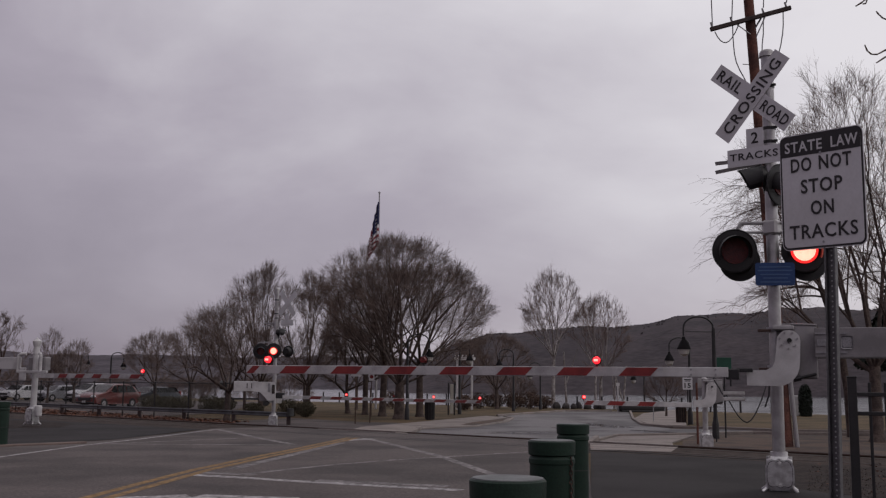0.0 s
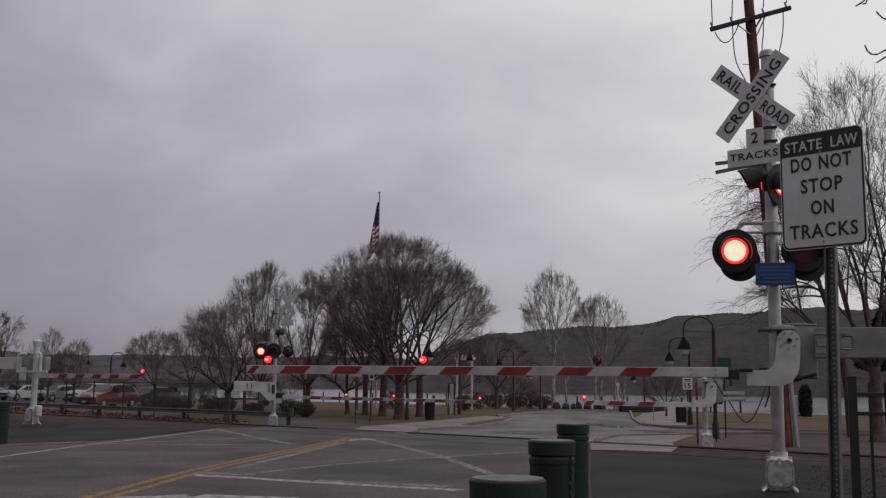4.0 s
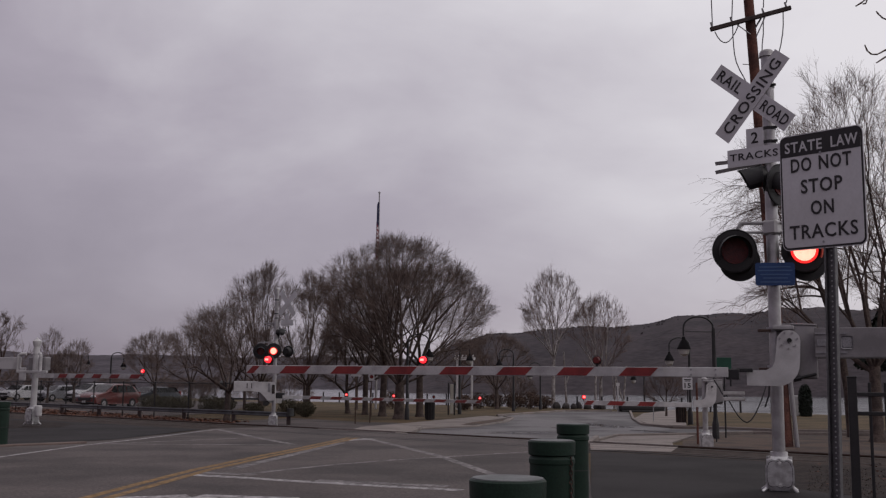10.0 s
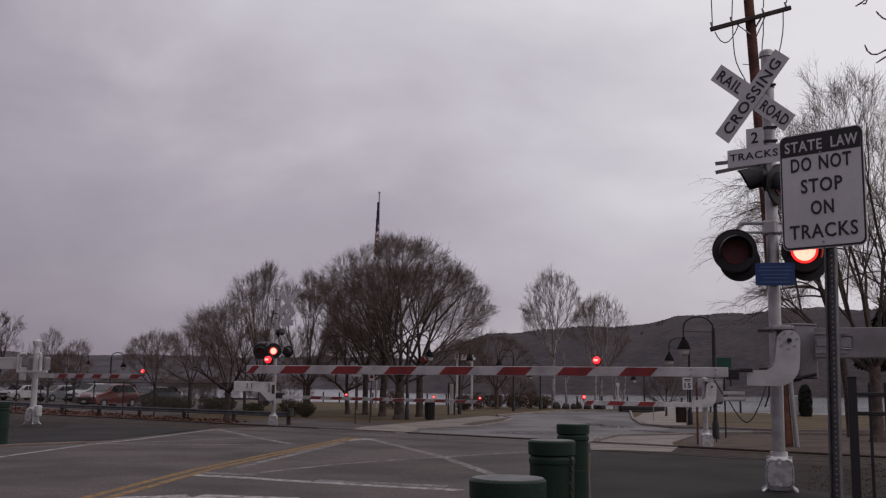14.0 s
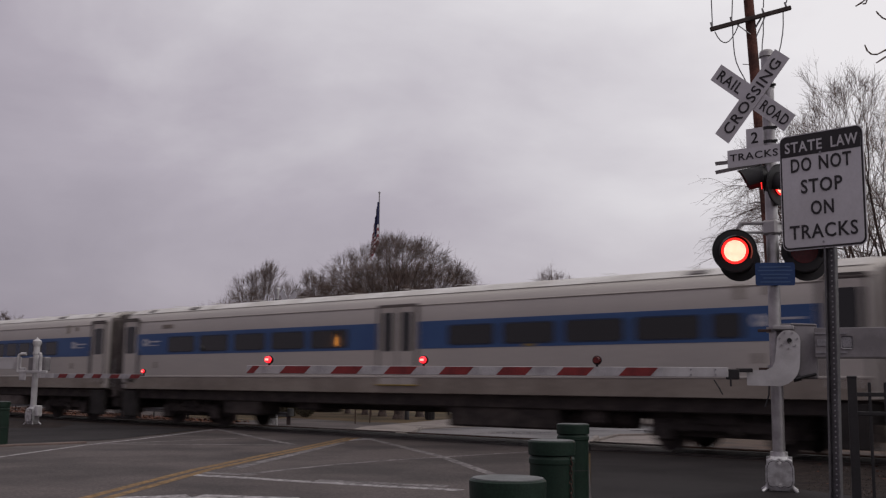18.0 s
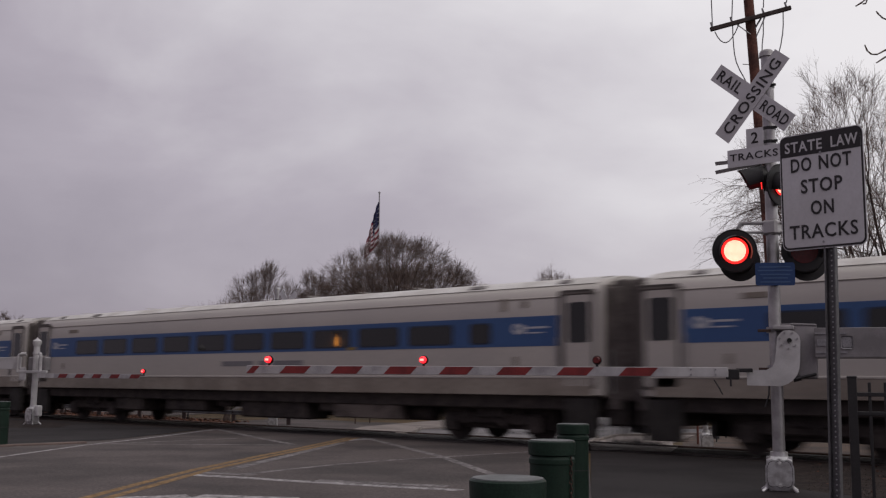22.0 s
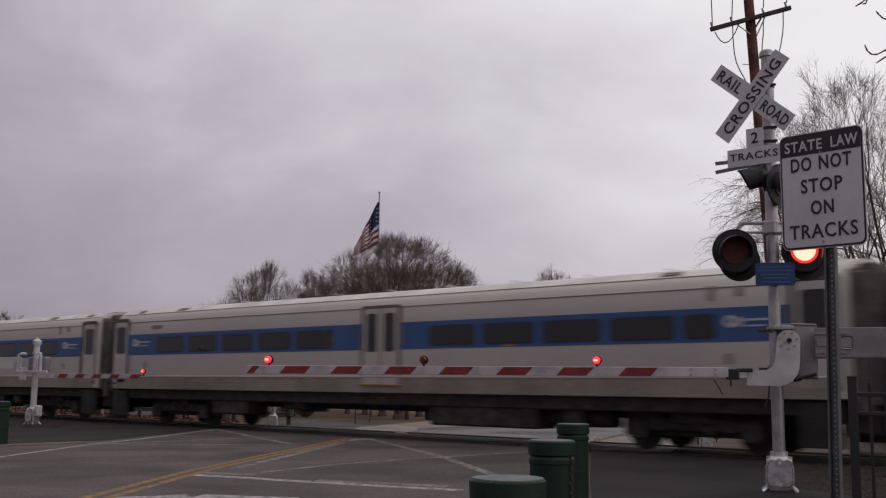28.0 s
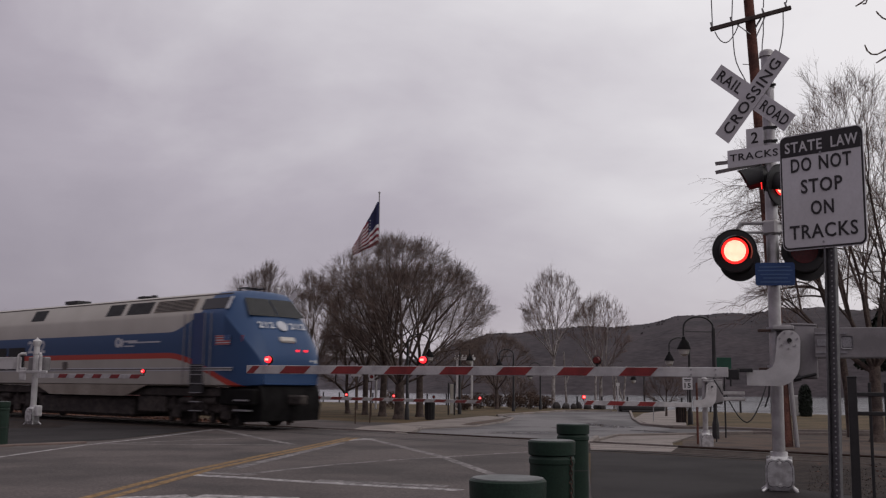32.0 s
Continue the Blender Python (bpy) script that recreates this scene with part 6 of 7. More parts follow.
    part("marking_line", Shape().box((3.15, -1.525, 2.74), (1.9, 0.004, 0.045)), TRAIN_WHITE, t, "long white bar of lettering")
    part("side_groove", Shape().box((-1.35, -1.522, 1.84), (18.6, 0.004, 0.09)), DIAPHRAGM, t, "dark groove along the side")
    for z in (1.805, 1.878):
        part("side_line", Shape().box((-1.35, -1.526, z), (18.6, 0.008, 0.03)), TRAIN_WHITE, t, "thin pale line")
    part("access_hatch", rounded(0.34, 0.3, 0.04, -0.015, -1.52, -1.9, 1.98), DIAPHRAGM, t)
    # cab: side window, door, rails, ladder, flag mark
    p = part("cab_side_window", Shape().box((6.75, 0, 0), (1.3, 0.016, 0.40), 0.006), CARGLASS, t, "dark cab side window")
    p.matrix_basis = Matrix.Translation((0, -1.315, 3.89)) @ tilt
    p = part("cab_window_pillar", Shape().box((7.47, 0, 0), (0.14, 0.03, 0.46), 0.006), TRAIN_WHITE, t, "pale window pillar")
    p.matrix_basis = Matrix.Translation((0, -1.32, 3.89)) @ tilt
    part("cab_door", rounded(0.62, 2.0, 0.04, -0.006, -1.521, 6.2, 2.6), mat("dark_blue_door", (0.018, 0.042, 0.14), 0.4, var=0.1, bump=0.02), t, "blue cab door")
    for x in (5.5, 5.83, 6.57, 6.9):
        part("handrail", Shape().rod((x, -1.58, 1.35), (x, -1.58, 3.6), 0.018, None, 6), STEEL, t, "steel handrail")
    s = Shape()
    for i in range(6):
        s.box((6.17, -1.52, 0.55 + 0.28 * i), (0.6, 0.1, 0.03), 0.005)
    part("ladder", s, STEEL, t, "steel cab steps")
    # black block stands in for the shaded recess behind the steps
    part("step_recess_shade", Shape().box((6.17, -1.50, 1.55), (0.7, 0.06, 0.9), 0.01), BLACK, t)
    fl = part("flag_mark", Shape().box((7.45, -1.522, 2.72), (0.70, 0.006, 0.30)), TRAIN_WHITE, t, "small painted flag")
    for i in range(4):
        part("flag_stripe", Shape().box((7.45, -1.5265, 2.60 + 0.08 * i), (0.70, 0.004, 0.04)), TRAIN_RED, fl)
    part("flag_canton", Shape().box((7.65, -1.529, 2.79), (0.30, 0.004, 0.16)), TRAIN_BLUE, fl)
    part("emblem", Shape().slab([(8.02, 2.86), (8.30, 2.86), (8.18, 2.5), (8.10, 2.5)], -0.01).move(Matrix.Translation((0, -1.40, 0)) @ pose(0, 0, 0, 0, 0, 0)), TRAIN_RED, t, "red shield mark by the cab")
    # windshield and nose fittings
    s = Shape()
    for y0, y1 in ((-0.97, -0.02), (0.02, 0.97)):
        vs = [s.bm.verts.new(p) for p in ((7.70, y0 * 0.98, 4.035), (7.70, y1 * 0.98, 4.035), (8.17, y1 * 1.16, 3.465), (8.17, y0 * 1.16, 3.465))]
        s.bm.faces.new(vs)
    bmesh.ops.solidify(s.bm, geom=list(s.bm.faces), thickness=0.03)
    s.move(Matrix.Translation((0.02, 0, 0.025)))
    part("windshield", s, CARGLASS, t, "dark cab windshield")
    q = pose(0, 0, 0, 0, 41, 0)
    for y in (-0.62, 0.62):
        p = words("212", t, TRAIN_WHITE, (0, 0, 0), 0.25, 0.62)
        p.matrix_basis = Matrix.Translation((8.40, y, 3.20)) @ pose(0, 0, 0, 0, -38, 0) @ pose(0, 0, 0, 0, 0, 90)
    p = part("marking", Shape().rod((0, 0, 0), (0, -0.01, 0), 0.2, None, 20), TRAIN_WHITE, t, "white round operator mark on the nose")
    p.matrix_basis = Matrix.Translation((8.41, 0.0, 3.19)) @ pose(0, 0, 0, 0, -38, 0) @ pose(0, 0, 0, 0, 0, 90)
    s = Shape().box((8.66, 0, 2.74), (0.14, 0.62, 0.2), 0.04, pose(0, 0, 0, 0, -30, 0))
    part("headlight_box", s, COACH_GREY, t, "grey headlight cluster")
    for y in (-0.98, -0.80, 0.80, 0.98):
        part("ditch_light", Shape().rod((8.70, y, 2.10), (8.90, y, 2.10), 0.055, None, 12), CHROME, t, "small headlight")
    for y in (0.30, 0.62):
        part("marker_light", Shape().rod((8.72, y, 2.42), (8.87, y, 2.42), 0.034, None, 12), SMALL_LIT, t, "lit red marker light")
    s = Shape().slab([(7.4, 1.36), (8.75, 1.40), (8.92, 1.2), (9.0, 0.75), (8.92, 0.30), (8.0, 0.24), (7.4, 0.7)], 2.3)
    s.move(Matrix.Translation((0, -1.15, 0)))
    part("pilot", s, mat("sooty_black", (0.010, 0.009, 0.009), 0.9, var=0.4, scale=3, bump=0.3, spec=0.15), t, "dark pilot plough")
    part("coupler", Shape().box((9.2, 0, 0.92), (0.7, 0.3, 0.3), 0.05), UNDERFRAME, t)
    part("steps", Shape().box((8.3, -1.35, 0.6), (0.7, 0.2, 0.05), 0.01).box((8.3, -1.35, 0.9), (0.7, 0.2, 0.05), 0.01), STEEL, t)
    part("front_skirt", Shape().box((8.0, -1.25, 1.0), (1.6, 0.3, 0.5), 0.05), mat("sooty_black", (0.010, 0.009, 0.009)), t)
    # deep middle skirt with sloped ends
    for y in (-1.5, 1.44):
        s = Shape()
        s.slab([(-4.1, 1.33), (-2.95, 0.96), (2.1, 0.96), (3.4, 1.33)], 0.06)
        s.move(Matrix.Translation((0, y, 0)))
        part("tank_skirt", s, COACH_LOW, t, "grey tank skirt with sloped ends")
    part("fuel_tank", Shape().box((-1.2, 0, 0.58), (7.0, 2.6, 0.66), 0.1), UNDERFRAME, t)
    part("underframe", Shape().box((-1.1, 0, 1.12), (19.6, 2.7, 0.26), 0.03), UNDERFRAME, t)
    for x in (-7.3, 6.0):
        bogie(t, x, True)
        part("bogie_plate", Shape().box((x - 0.6, -1.26, 0.98), (0.5, 0.04, 0.3), 0.02), mat("rust_red_oxide", (0.16, 0.04, 0.03), 0.8, var=0.3, bump=0.1), t)
    # added boxes that fill the dark gaps beside the fuel tank
    for x, w in ((3.4, 1.6), (-4.6, 1.2)):
        part("tank_end_filler", Shape().box((x, 0, 0.72), (w, 2.6, 0.56), 0.05), UNDERFRAME, t, "dark filler box under the frame")
    s = Shape()
    for i in range(4):
        s.box((-10.35, -1.46, 0.42 + 0.25 * i), (0.55, 0.12, 0.03), 0.005)
    part("ladder", s, STEEL, t, "steel rear steps")
    for x in (-10.66, -10.04):
        part("ladder_rail", Shape().box((x, -1.46, 0.80), (0.04, 0.05, 0.86), 0.006), UNDERFRAME, t)
    part("rear_plate", Shape().box((-10.9, 0, 0.84), (0.3, 2.7, 0.66), 0.04), UNDERFRAME, t, "grimy rear end plate")
    for i, x in enumerate((-11.15, -11.05, -9.85)):
        part("air_hose", Shape().pipe([(x, -1.0 - 0.1 * i, 0.7), (x + 0.04, -1.05 - 0.1 * i, 0.42), (x + 0.16, -1.05 - 0.1 * i, 0.28), (x + 0.28, -1.05 - 0.1 * i, 0.40), (x + 0.32, -1.0 - 0.1 * i, 0.66)], 0.028, 8), RUBBER, t, "black hanging air hose")
    part("rear_gangway", Shape().box((-11.25, 0, 2.2), (0.25, 1.3, 2.3), 0.05), DIAPHRAGM, t)
    return t


CARS = []
proto = {k: build_coach(k) for k in ("cab", "centre", "blank", "long")}
used = set()
for kind in ("cab", "centre", "blank", "long", "long", "blank", "centre"):
    CARS.append(proto[kind] if kind not in used else copy_thing(proto[kind], Matrix()))
    used.add(kind)
LOCO = build_loco()
# ---- trees ----


def drooping_limbs():
    """A second stem behind the sign: it leans over, and its limbs arch out and hang down in fine twigs."""
    rng = random.Random(77)
    t = thing("bare_tree", on(14.75, 37.5), "leaning bare tree with long arching limbs and hanging twigs", "tree", "bare park trees")
    stem = [Vector(p) for p in ((0.15, 0, -0.1), (0.08, 0, 1.6), (-0.1, 0, 3.2), (-0.42, 0, 4.4), (-0.76, 0, 5.45), (-1.0, 0, 6.6), (-1.1, 0, 8.2), (-1.0, 0, 10.0))]
    wood = [(*a, *b, 0.16 - 0.019 * i, 0.141 - 0.019 * i) for i, (a, b) in enumerate(zip(stem[:-1], stem[1:]))]
    fine = []

    def arch(p, q, lift, n, r0, r1, out):
        mid = (p + q) / 2 + Vector((0, 0, lift))
        pts = [p * (1 - k / n) ** 2 + mid * 2 * (k / n) * (1 - k / n) + q * (k / n) ** 2 for k in range(n + 1)]
        pts = [a + Vector((rng.gauss(0, 1), rng.gauss(0, 1), rng.gauss(0, 1))) * 0.012 * (q - p).length / n for a in pts]
        for k in range(n):
            out.append((*pts[k], *pts[k + 1], r0 + (r1 - r0) * k / n, r0 + (r1 - r0) * (k + 1) / n))
        return pts
    for k in range(26):
        f = rng.uniform(3.6, 6.6)
        a = stem[int(f)].lerp(stem[min(7, int(f) + 1)], f - int(f))
        turn = math.pi + rng.gauss(0, 0.75) if k < 22 else rng.uniform(-1.2, 1.2)
        d = Vector((math.cos(turn), math.sin(turn), 0))
        far = rng.uniform(1.6, 3.5)
        end = a + d * far + Vector((0, 0, rng.uniform(-1.1, 0.9)))
        limb = arch(a, end, rng.uniform(0.5, 1.3), 9, 0.038, 0.007, wood)
        for i in range(2, 10):
            for _ in range(2):
                w = rng.uniform(-1.1, 1.1)
                e = Vector((d.x * math.cos(w) - d.y * math.sin(w), d.x * math.sin(w) + d.y * math.cos(w), 0))
                q = limb[i] + e * rng.uniform(0.5, 1.25) + Vector((0, 0, rng.uniform(-0.85, 0.15)))
                twig = arch(limb[i], q, rng.uniform(0.1, 0.35), 4, 0.0075, 0.004, fine)
                for c in twig[1:]:
                    for _ in range(2):
                        g = c + e * rng.uniform(0.05, 0.35) + Vector((rng.gauss(0, 0.16), rng.gauss(0, 0.16), rng.uniform(-0.35, 0.12)))
                        fine.append((*c, *g, 0.0045, 0.0028))
    part("trunk", tubes("trunk", wood, 7, BARK), None, t)
    part("crown", tubes("crown", fine, 3, PALETWIG), None, t)


def plant():
    # the broad crown by the flagpole and its neighbours
    t = "bare spreading park tree with a dense round crown"
    tree("bare_tree", -2.2, 53.0, t, 5, 9.5, 70, width=9.8, trunk_r=0.25, bole=0.20, limbs=13, levels=7, base=0.24, twig=0.0048, spread=72, forks=2, open_=25, lumps=0.07, middle=0.42)
    tree("bare_tree", -3.3, 57.3, t, 6, 8.6, 75, width=7.2, trunk_r=0.19, bole=0.36, limbs=8, levels=7, base=0.30, twig=0.0052, spread=56)
    tree("bare_tree", -1.2, 57.0, t, 6, 8.6, 190)
    tree("bare_tree", -4.45, 60.0, "slender bare park tree", 7, 7.8, 0, width=5.4, trunk_r=0.16, bole=0.36, limbs=6, levels=7, base=0.3, twig=0.0055, spread=58)
    tree("bare_tree", -10.0, 48.0, "low bare tree with an open crown beside the lane", 8, 5.3, 0, width=5.4, trunk_r=0.14, bole=0.26, limbs=6, levels=7, base=0.28, twig=0.005, spread=68)
    tree("bare_tree", -5.7, 62.5, "low bare tree with an open crown beside the lane", 8, 5.3, 120)
    tree("bare_tree", -10.9, 62.0, "taller bare tree behind the signal", 9, 8.6, 0, BARK, TWIG, width=6.8, trunk_r=0.16, bole=0.2, limbs=9, levels=7, base=0.2, twig=0.0052, spread=54, open_=18, lumps=0.3)
    tree("bare_tree", -8.6, 66.0, "taller bare tree behind the signal", 9, 8.6, 140)
    for i, (x, y) in enumerate(((-17.6, 72), (-13.4, 70), (-9.6, 72), (-6.0, 72.5))):
        tree("bare_tree", x, y, "low broad bare tree with fine twigs by the river", 16, 5.5, 51 * i, width=6.0, trunk_r=0.10, bole=0.34, limbs=9, levels=6, base=0.30, twig=0.0058, spread=85, middle=0.5, shoots=0.2)
    tree("bare_tree", -22.3, 80.0, "small bare tree by the car park", 10, 5.6, 0, width=5.4, trunk_r=0.13, bole=0.28, limbs=6, levels=6, base=0.3, twig=0.008, spread=64)
    tree("bare_tree", -30.4, 85, "small bare tree with an open crown in the car park", 11, 5.4, 0, width=3.6, trunk_r=0.11, bole=0.28, limbs=5, levels=5, base=0.26, twig=0.009, spread=62)
    tree("bare_tree", -32.6, 85, "slender bare tree in the car park", 13, 6.7, 0, width=2.8, trunk_r=0.10, bole=0.2, limbs=6, levels=5, base=0.2, twig=0.009, spread=46)
    tree("bare_tree", -42.4, 98, "reddish bare tree at the car park's edge", 12, 8.6, 0, RAILSTEEL, None, width=7, trunk_r=0.2, bole=0.15, limbs=7, levels=6, base=0.15, twig=0.012, spread=60)
    tree("bare_tree", -36, 150, "distant bare tree by the river", 10, 5.6, 200)
    tree("bare_tree", -17.5, 118, "distant bare tree by the river", 10, 5.6, 60)
    tree("bare_tree", 4.2, 78.0, "small bare tree by the river", 10, 5.6, 30)
    tree("bare_tree", 1.6, 86.0, "small bare tree by the river", 10, 5.6, 260)
    tree("bare_tree", 6.2, 92.0, "small bare tree by the river", 10, 5.6, 160)
    tree("bare_tree", 13.1, 60.0, "little bare bushy tree by the park road", 10, 5.6, 90, size=0.5)
    for i, (x, y) in enumerate(((-62, 150), (-66, 168), (-52, 158), (-47, 150), (-44, 162), (-39, 156), (-33.5, 152), (-30, 160), (-26, 150), (-49, 134))):
        tree("bare_tree", x, y, "distant bare tree behind the car park", 10, 5.6, 47 * i)
    b = "tall pale-barked birch with a fine open crown"
    tree("birch_tree", 9.0, 83.0, b, 14, 11.7, 0, BIRCH, PALETWIG, width=5.6, trunk_r=0.15, bole=0.36, limbs=7, levels=6, base=0.36, twig=0.0075, spread=46, open_=26, lumps=0.25, middle=0.4)
    tree("birch_tree", 13.0, 84.0, b, 15, 11.6, 60, BIRCH, PALETWIG, width=5.4, trunk_r=0.15, bole=0.36, limbs=7, levels=6, base=0.34, twig=0.0075, spread=46, open_=26, lumps=0.25, middle=0.4)
    for i, (x, y) in enumerate(((10.3, 84.5), (12.4, 82.8), (13.9, 83.2), (14.4, 82.7))):
        k = thing("birch_tree", on(x, y), "bare pale birch stem in a group by the river", "tree", "bare park trees")
        s = Shape().rod((0, 0, -0.1), (0.25 * (i - 1), 0, 5.0), 0.11, 0.06, 8)
        s.rod((0.05 * (i - 1), 0, 2.4), (0.9 - 0.5 * i, 0, 5.2), 0.06, 0.02, 6)
        part("trunk", s, BIRCH, k)
    # the large trees behind the warning sign
    tree("bare_tree", 14.45, 34.2, "tall bare tree with fine twigs behind the sign", 21, 12.6, 0, BARK, PALETWIG, width=8.4, trunk_r=0.2, bole=0.2, limbs=9, levels=7, base=0.22, twig=0.0045, spread=50, open_=24, lumps=0.4, middle=0.5)
    tree("bare_tree", 18.6, 37.0, "tall bare tree behind the sign", 21, 12.6, 200)
    drooping_limbs()
    # a branch of a tree that stands out of view reaches in from the side
    t = thing("overhanging_tree", pose(9.0, 12.0, 0.0), "bare tree beside the path with branch tips hanging into view", "tree", "bare park trees")
    part("trunk", tubes("trunk", [(0, 0, -0.1, 0, 0, 4.5, 0.2, 0.16), (0, 0, 4.5, -1.4, 0, 6.6, 0.13, 0.06), (0, 0, 4.5, 0.6, 0.3, 8.0, 0.15, 0.05)], 8, BARK), None, t)
    tips = [[(-1.4, 0, 6.6), (-2.6, 0, 6.75), (-3.33, 0, 6.6), (-3.62, 0, 6.3), (-3.8, 0, 6.18), (-3.87, 0, 6.12), (-3.95, 0, 6.07)], [(-3.8, 0, 6.18), (-3.82, 0, 6.11), (-3.86, 0, 6.1)],
            [(-1.2, 0, 6.3), (-2.6, 0, 6.0), (-3.37, 0, 5.72), (-3.56, 0, 5.9), (-3.62, 0, 5.92), (-3.67, 0, 5.97), (-3.7, 0, 6.01)],
            [(-2.6, 0, 6.0), (-3.38, 0, 5.62), (-3.6, 0, 5.52), (-3.71, 0, 5.46), (-3.78, 0, 5.46), (-3.83, 0, 5.50), (-3.86, 0, 5.58)], [(-3.0, 0, 5.8), (-3.38, 0, 5.54), (-3.61, 0, 5.43), (-3.73, 0, 5.35)]]
    seg = [(*a, *b, 0.012, 0.008) for pts in tips for a, b in zip(pts[:-1], pts[1:])]
    part("branch", tubes("branch", seg, 5, TWIG), None, t, "thin dark branch tips")
    # evergreen and shrubs
    rng = np.random.default_rng(8)

    def bush(name, x, y, w, h, m, label, n=900, cone=False, size=0.12, lift=0.0, bullet=False):
        c = []
        while len(c) < n:
            q = rng.uniform(-1, 1, 3)
            z = (q[2] + 1) / 2
            r = (1 - z) if cone else math.sqrt(max(0, 1 - (2 * z - 1) ** 2)) * (0.8 + 0.3 * noise.noise(Vector((q[0] * 2, q[1] * 2, z * 3))))
            if bullet:
                r = min(1.0, 0.9 + 0.3 * z) if z < 0.5 else math.sqrt(max(0, 1 - ((z - 0.5) / 0.5) ** 2))
            if math.hypot(q[0], q[1]) <= r:
                c.append((q[0] * w / 2, q[1] * w / 2, lift + z * (h - lift)))
        t = thing(name, on(x, y), label, "shrub", "shrubs")
        part("foliage", flakes("foliage", c, size, m, rng), None, t)
        part("stem", tubes("stem", [(0, 0, -0.05, 0, 0, h * 0.7, 0.05, 0.02), (0, 0, 0.1, w * 0.25, 0, h * 0.6, 0.03, 0.01), (0, 0, 0.1, -w * 0.25, 0.1, h * 0.6, 0.03, 0.01)], 5, BARK), None, t)
    bush("evergreen_cone", 23.0, 65.0, 0.85, 2.05, CONIFER, "dark clipped evergreen cone on the lawn", 3600, False, 0.07, 0.0, True)
    bush("conifer", 19.4, 42.0, 4.6, 8.4, CONIFER, "dark evergreen behind the bare trees", 4200, True, 0.2, 2.6)
    for x, y, w, h in ((-18.2, 64.6, 2.3, 1.05), (-17.0, 63.7, 2.2, 0.95), (-15.8, 62.6, 2.0, 1.0), (-14.0, 62.2, 1.9, 1.05), (-12.9, 61.2, 1.7, 0.9), (-10.6, 58.0, 1.5, 0.7), (-8.2, 55.4, 1.6, 0.95), (-7.2, 54.6, 1.4, 0.85)):
        bush("shrub", x, y, w, h, SHRUB, "low olive-brown winter shrub behind the fence", 2400, False, 0.045)
    brown = mat("brown_dead_leaf_shrub", (0.13, 0.088, 0.07), 0.95, var=0.35, scale=2, bump=0.2, rgb2=(0.08, 0.055, 0.046), spec=0.08)
    for x, y, w, h in ((1.6, 73.0, 1.6, 1.1), (2.8, 79.0, 2.2, 1.25), (4.2, 80.0, 2.2, 1.15), (5.7, 79.5, 2.0, 1.2), (6.9, 80.0, 2.2, 1.3), (8.0, 80.6, 1.9, 1.05), (-3.6, 76, 2.4, 1.3)):
        bush("shrub", x, y, w, h, brown, "brown leafless shrub along the river bank", 1700, False, 0.06)
    # boulders along the shore
    for i in range(9, 16):
        x = 3.5 + 0.62 * i + rng.uniform(-0.2, 0.2)
        s = Shape().ball((0, 0, 0.15), 0.32, 9, 6, (1.1, 0.8, rng.uniform(0.8, 1.3)))
        for v in s.bm.verts:
            v.co *= 1 + 0.25 * noise.noise(v.co * 2.3 + Vector((i * 3.1, 0, 0)))
        single("boulder", s, STONE, on(x, 83 - 0.15 * i + rng.uniform(-1, 1), i * 40), "dark boulder at the river's edge", "boulder", "shore boulders")
    s = Shape().box((0, 0, 0.3), (3.3, 1.0, 0.5), 0.16, None, 3).box((0, -0.2, 0.06), (3.0, 0.7, 0.14), 0.04)
    single("landing_barge", s, BLACK, on(14.05, 72.6, 6), "low dark object lying by the park road", "boat")


plant()

# ---- park furniture ----


def street_lamp(x, y, h, side, label, arm=0.62):
    """A dark post with a swan-neck arm and a bell lantern."""
    t = thing("street_lamp", on(x, y), label, "street lamp", "park lamps")
    part("post", Shape().turn([(0.12, 0), (0.12, 0.5), (0.09, 0.62), (0.07, 0.8), (0.06, h)], 14), BLACK, t, "dark iron lamp post")
    pts = [(0, 0, h * 0.86)]
    for i in range(11):
        a = radians(180 * i / 10)
        pts.append((side * (arm - arm * math.cos(a)), 0, h + 0.02 + arm * 0.75 * math.sin(a)))
    pts[1] = (0, 0, h)
    pts.append((side * 2 * arm, 0, h - 0.28))
    part("arm", Shape().pipe(pts, 0.035, 8).rod((0, 0, h - 0.12), (side * arm * 1.9, 0, h - 0.12), 0.015, None, 6), BLACK, t, "swan-neck arm")
    c = (side * 2 * arm, 0, 0)
    iron = mat("matt_black_iron", (0.009, 0.008, 0.009), 0.8, var=0.2, scale=5, bump=0.03, spec=0.15)
    part("lantern", Shape().turn([(0.05, h - 0.30), (0.07, h - 0.40), (0.15, h - 0.52), (0.24, h - 0.70), (0.25, h - 0.73)], 16, c), iron, t, "bell lantern")
    part("globe", Shape().turn([(0.20, h - 0.74), (0.17, h - 0.90), (0.05, h - 0.98)], 14, c), mat("frosted_globe", (0.42, 0.40, 0.38), 0.3, var=0.05, bump=0), t, "pale glass globe")
    return t


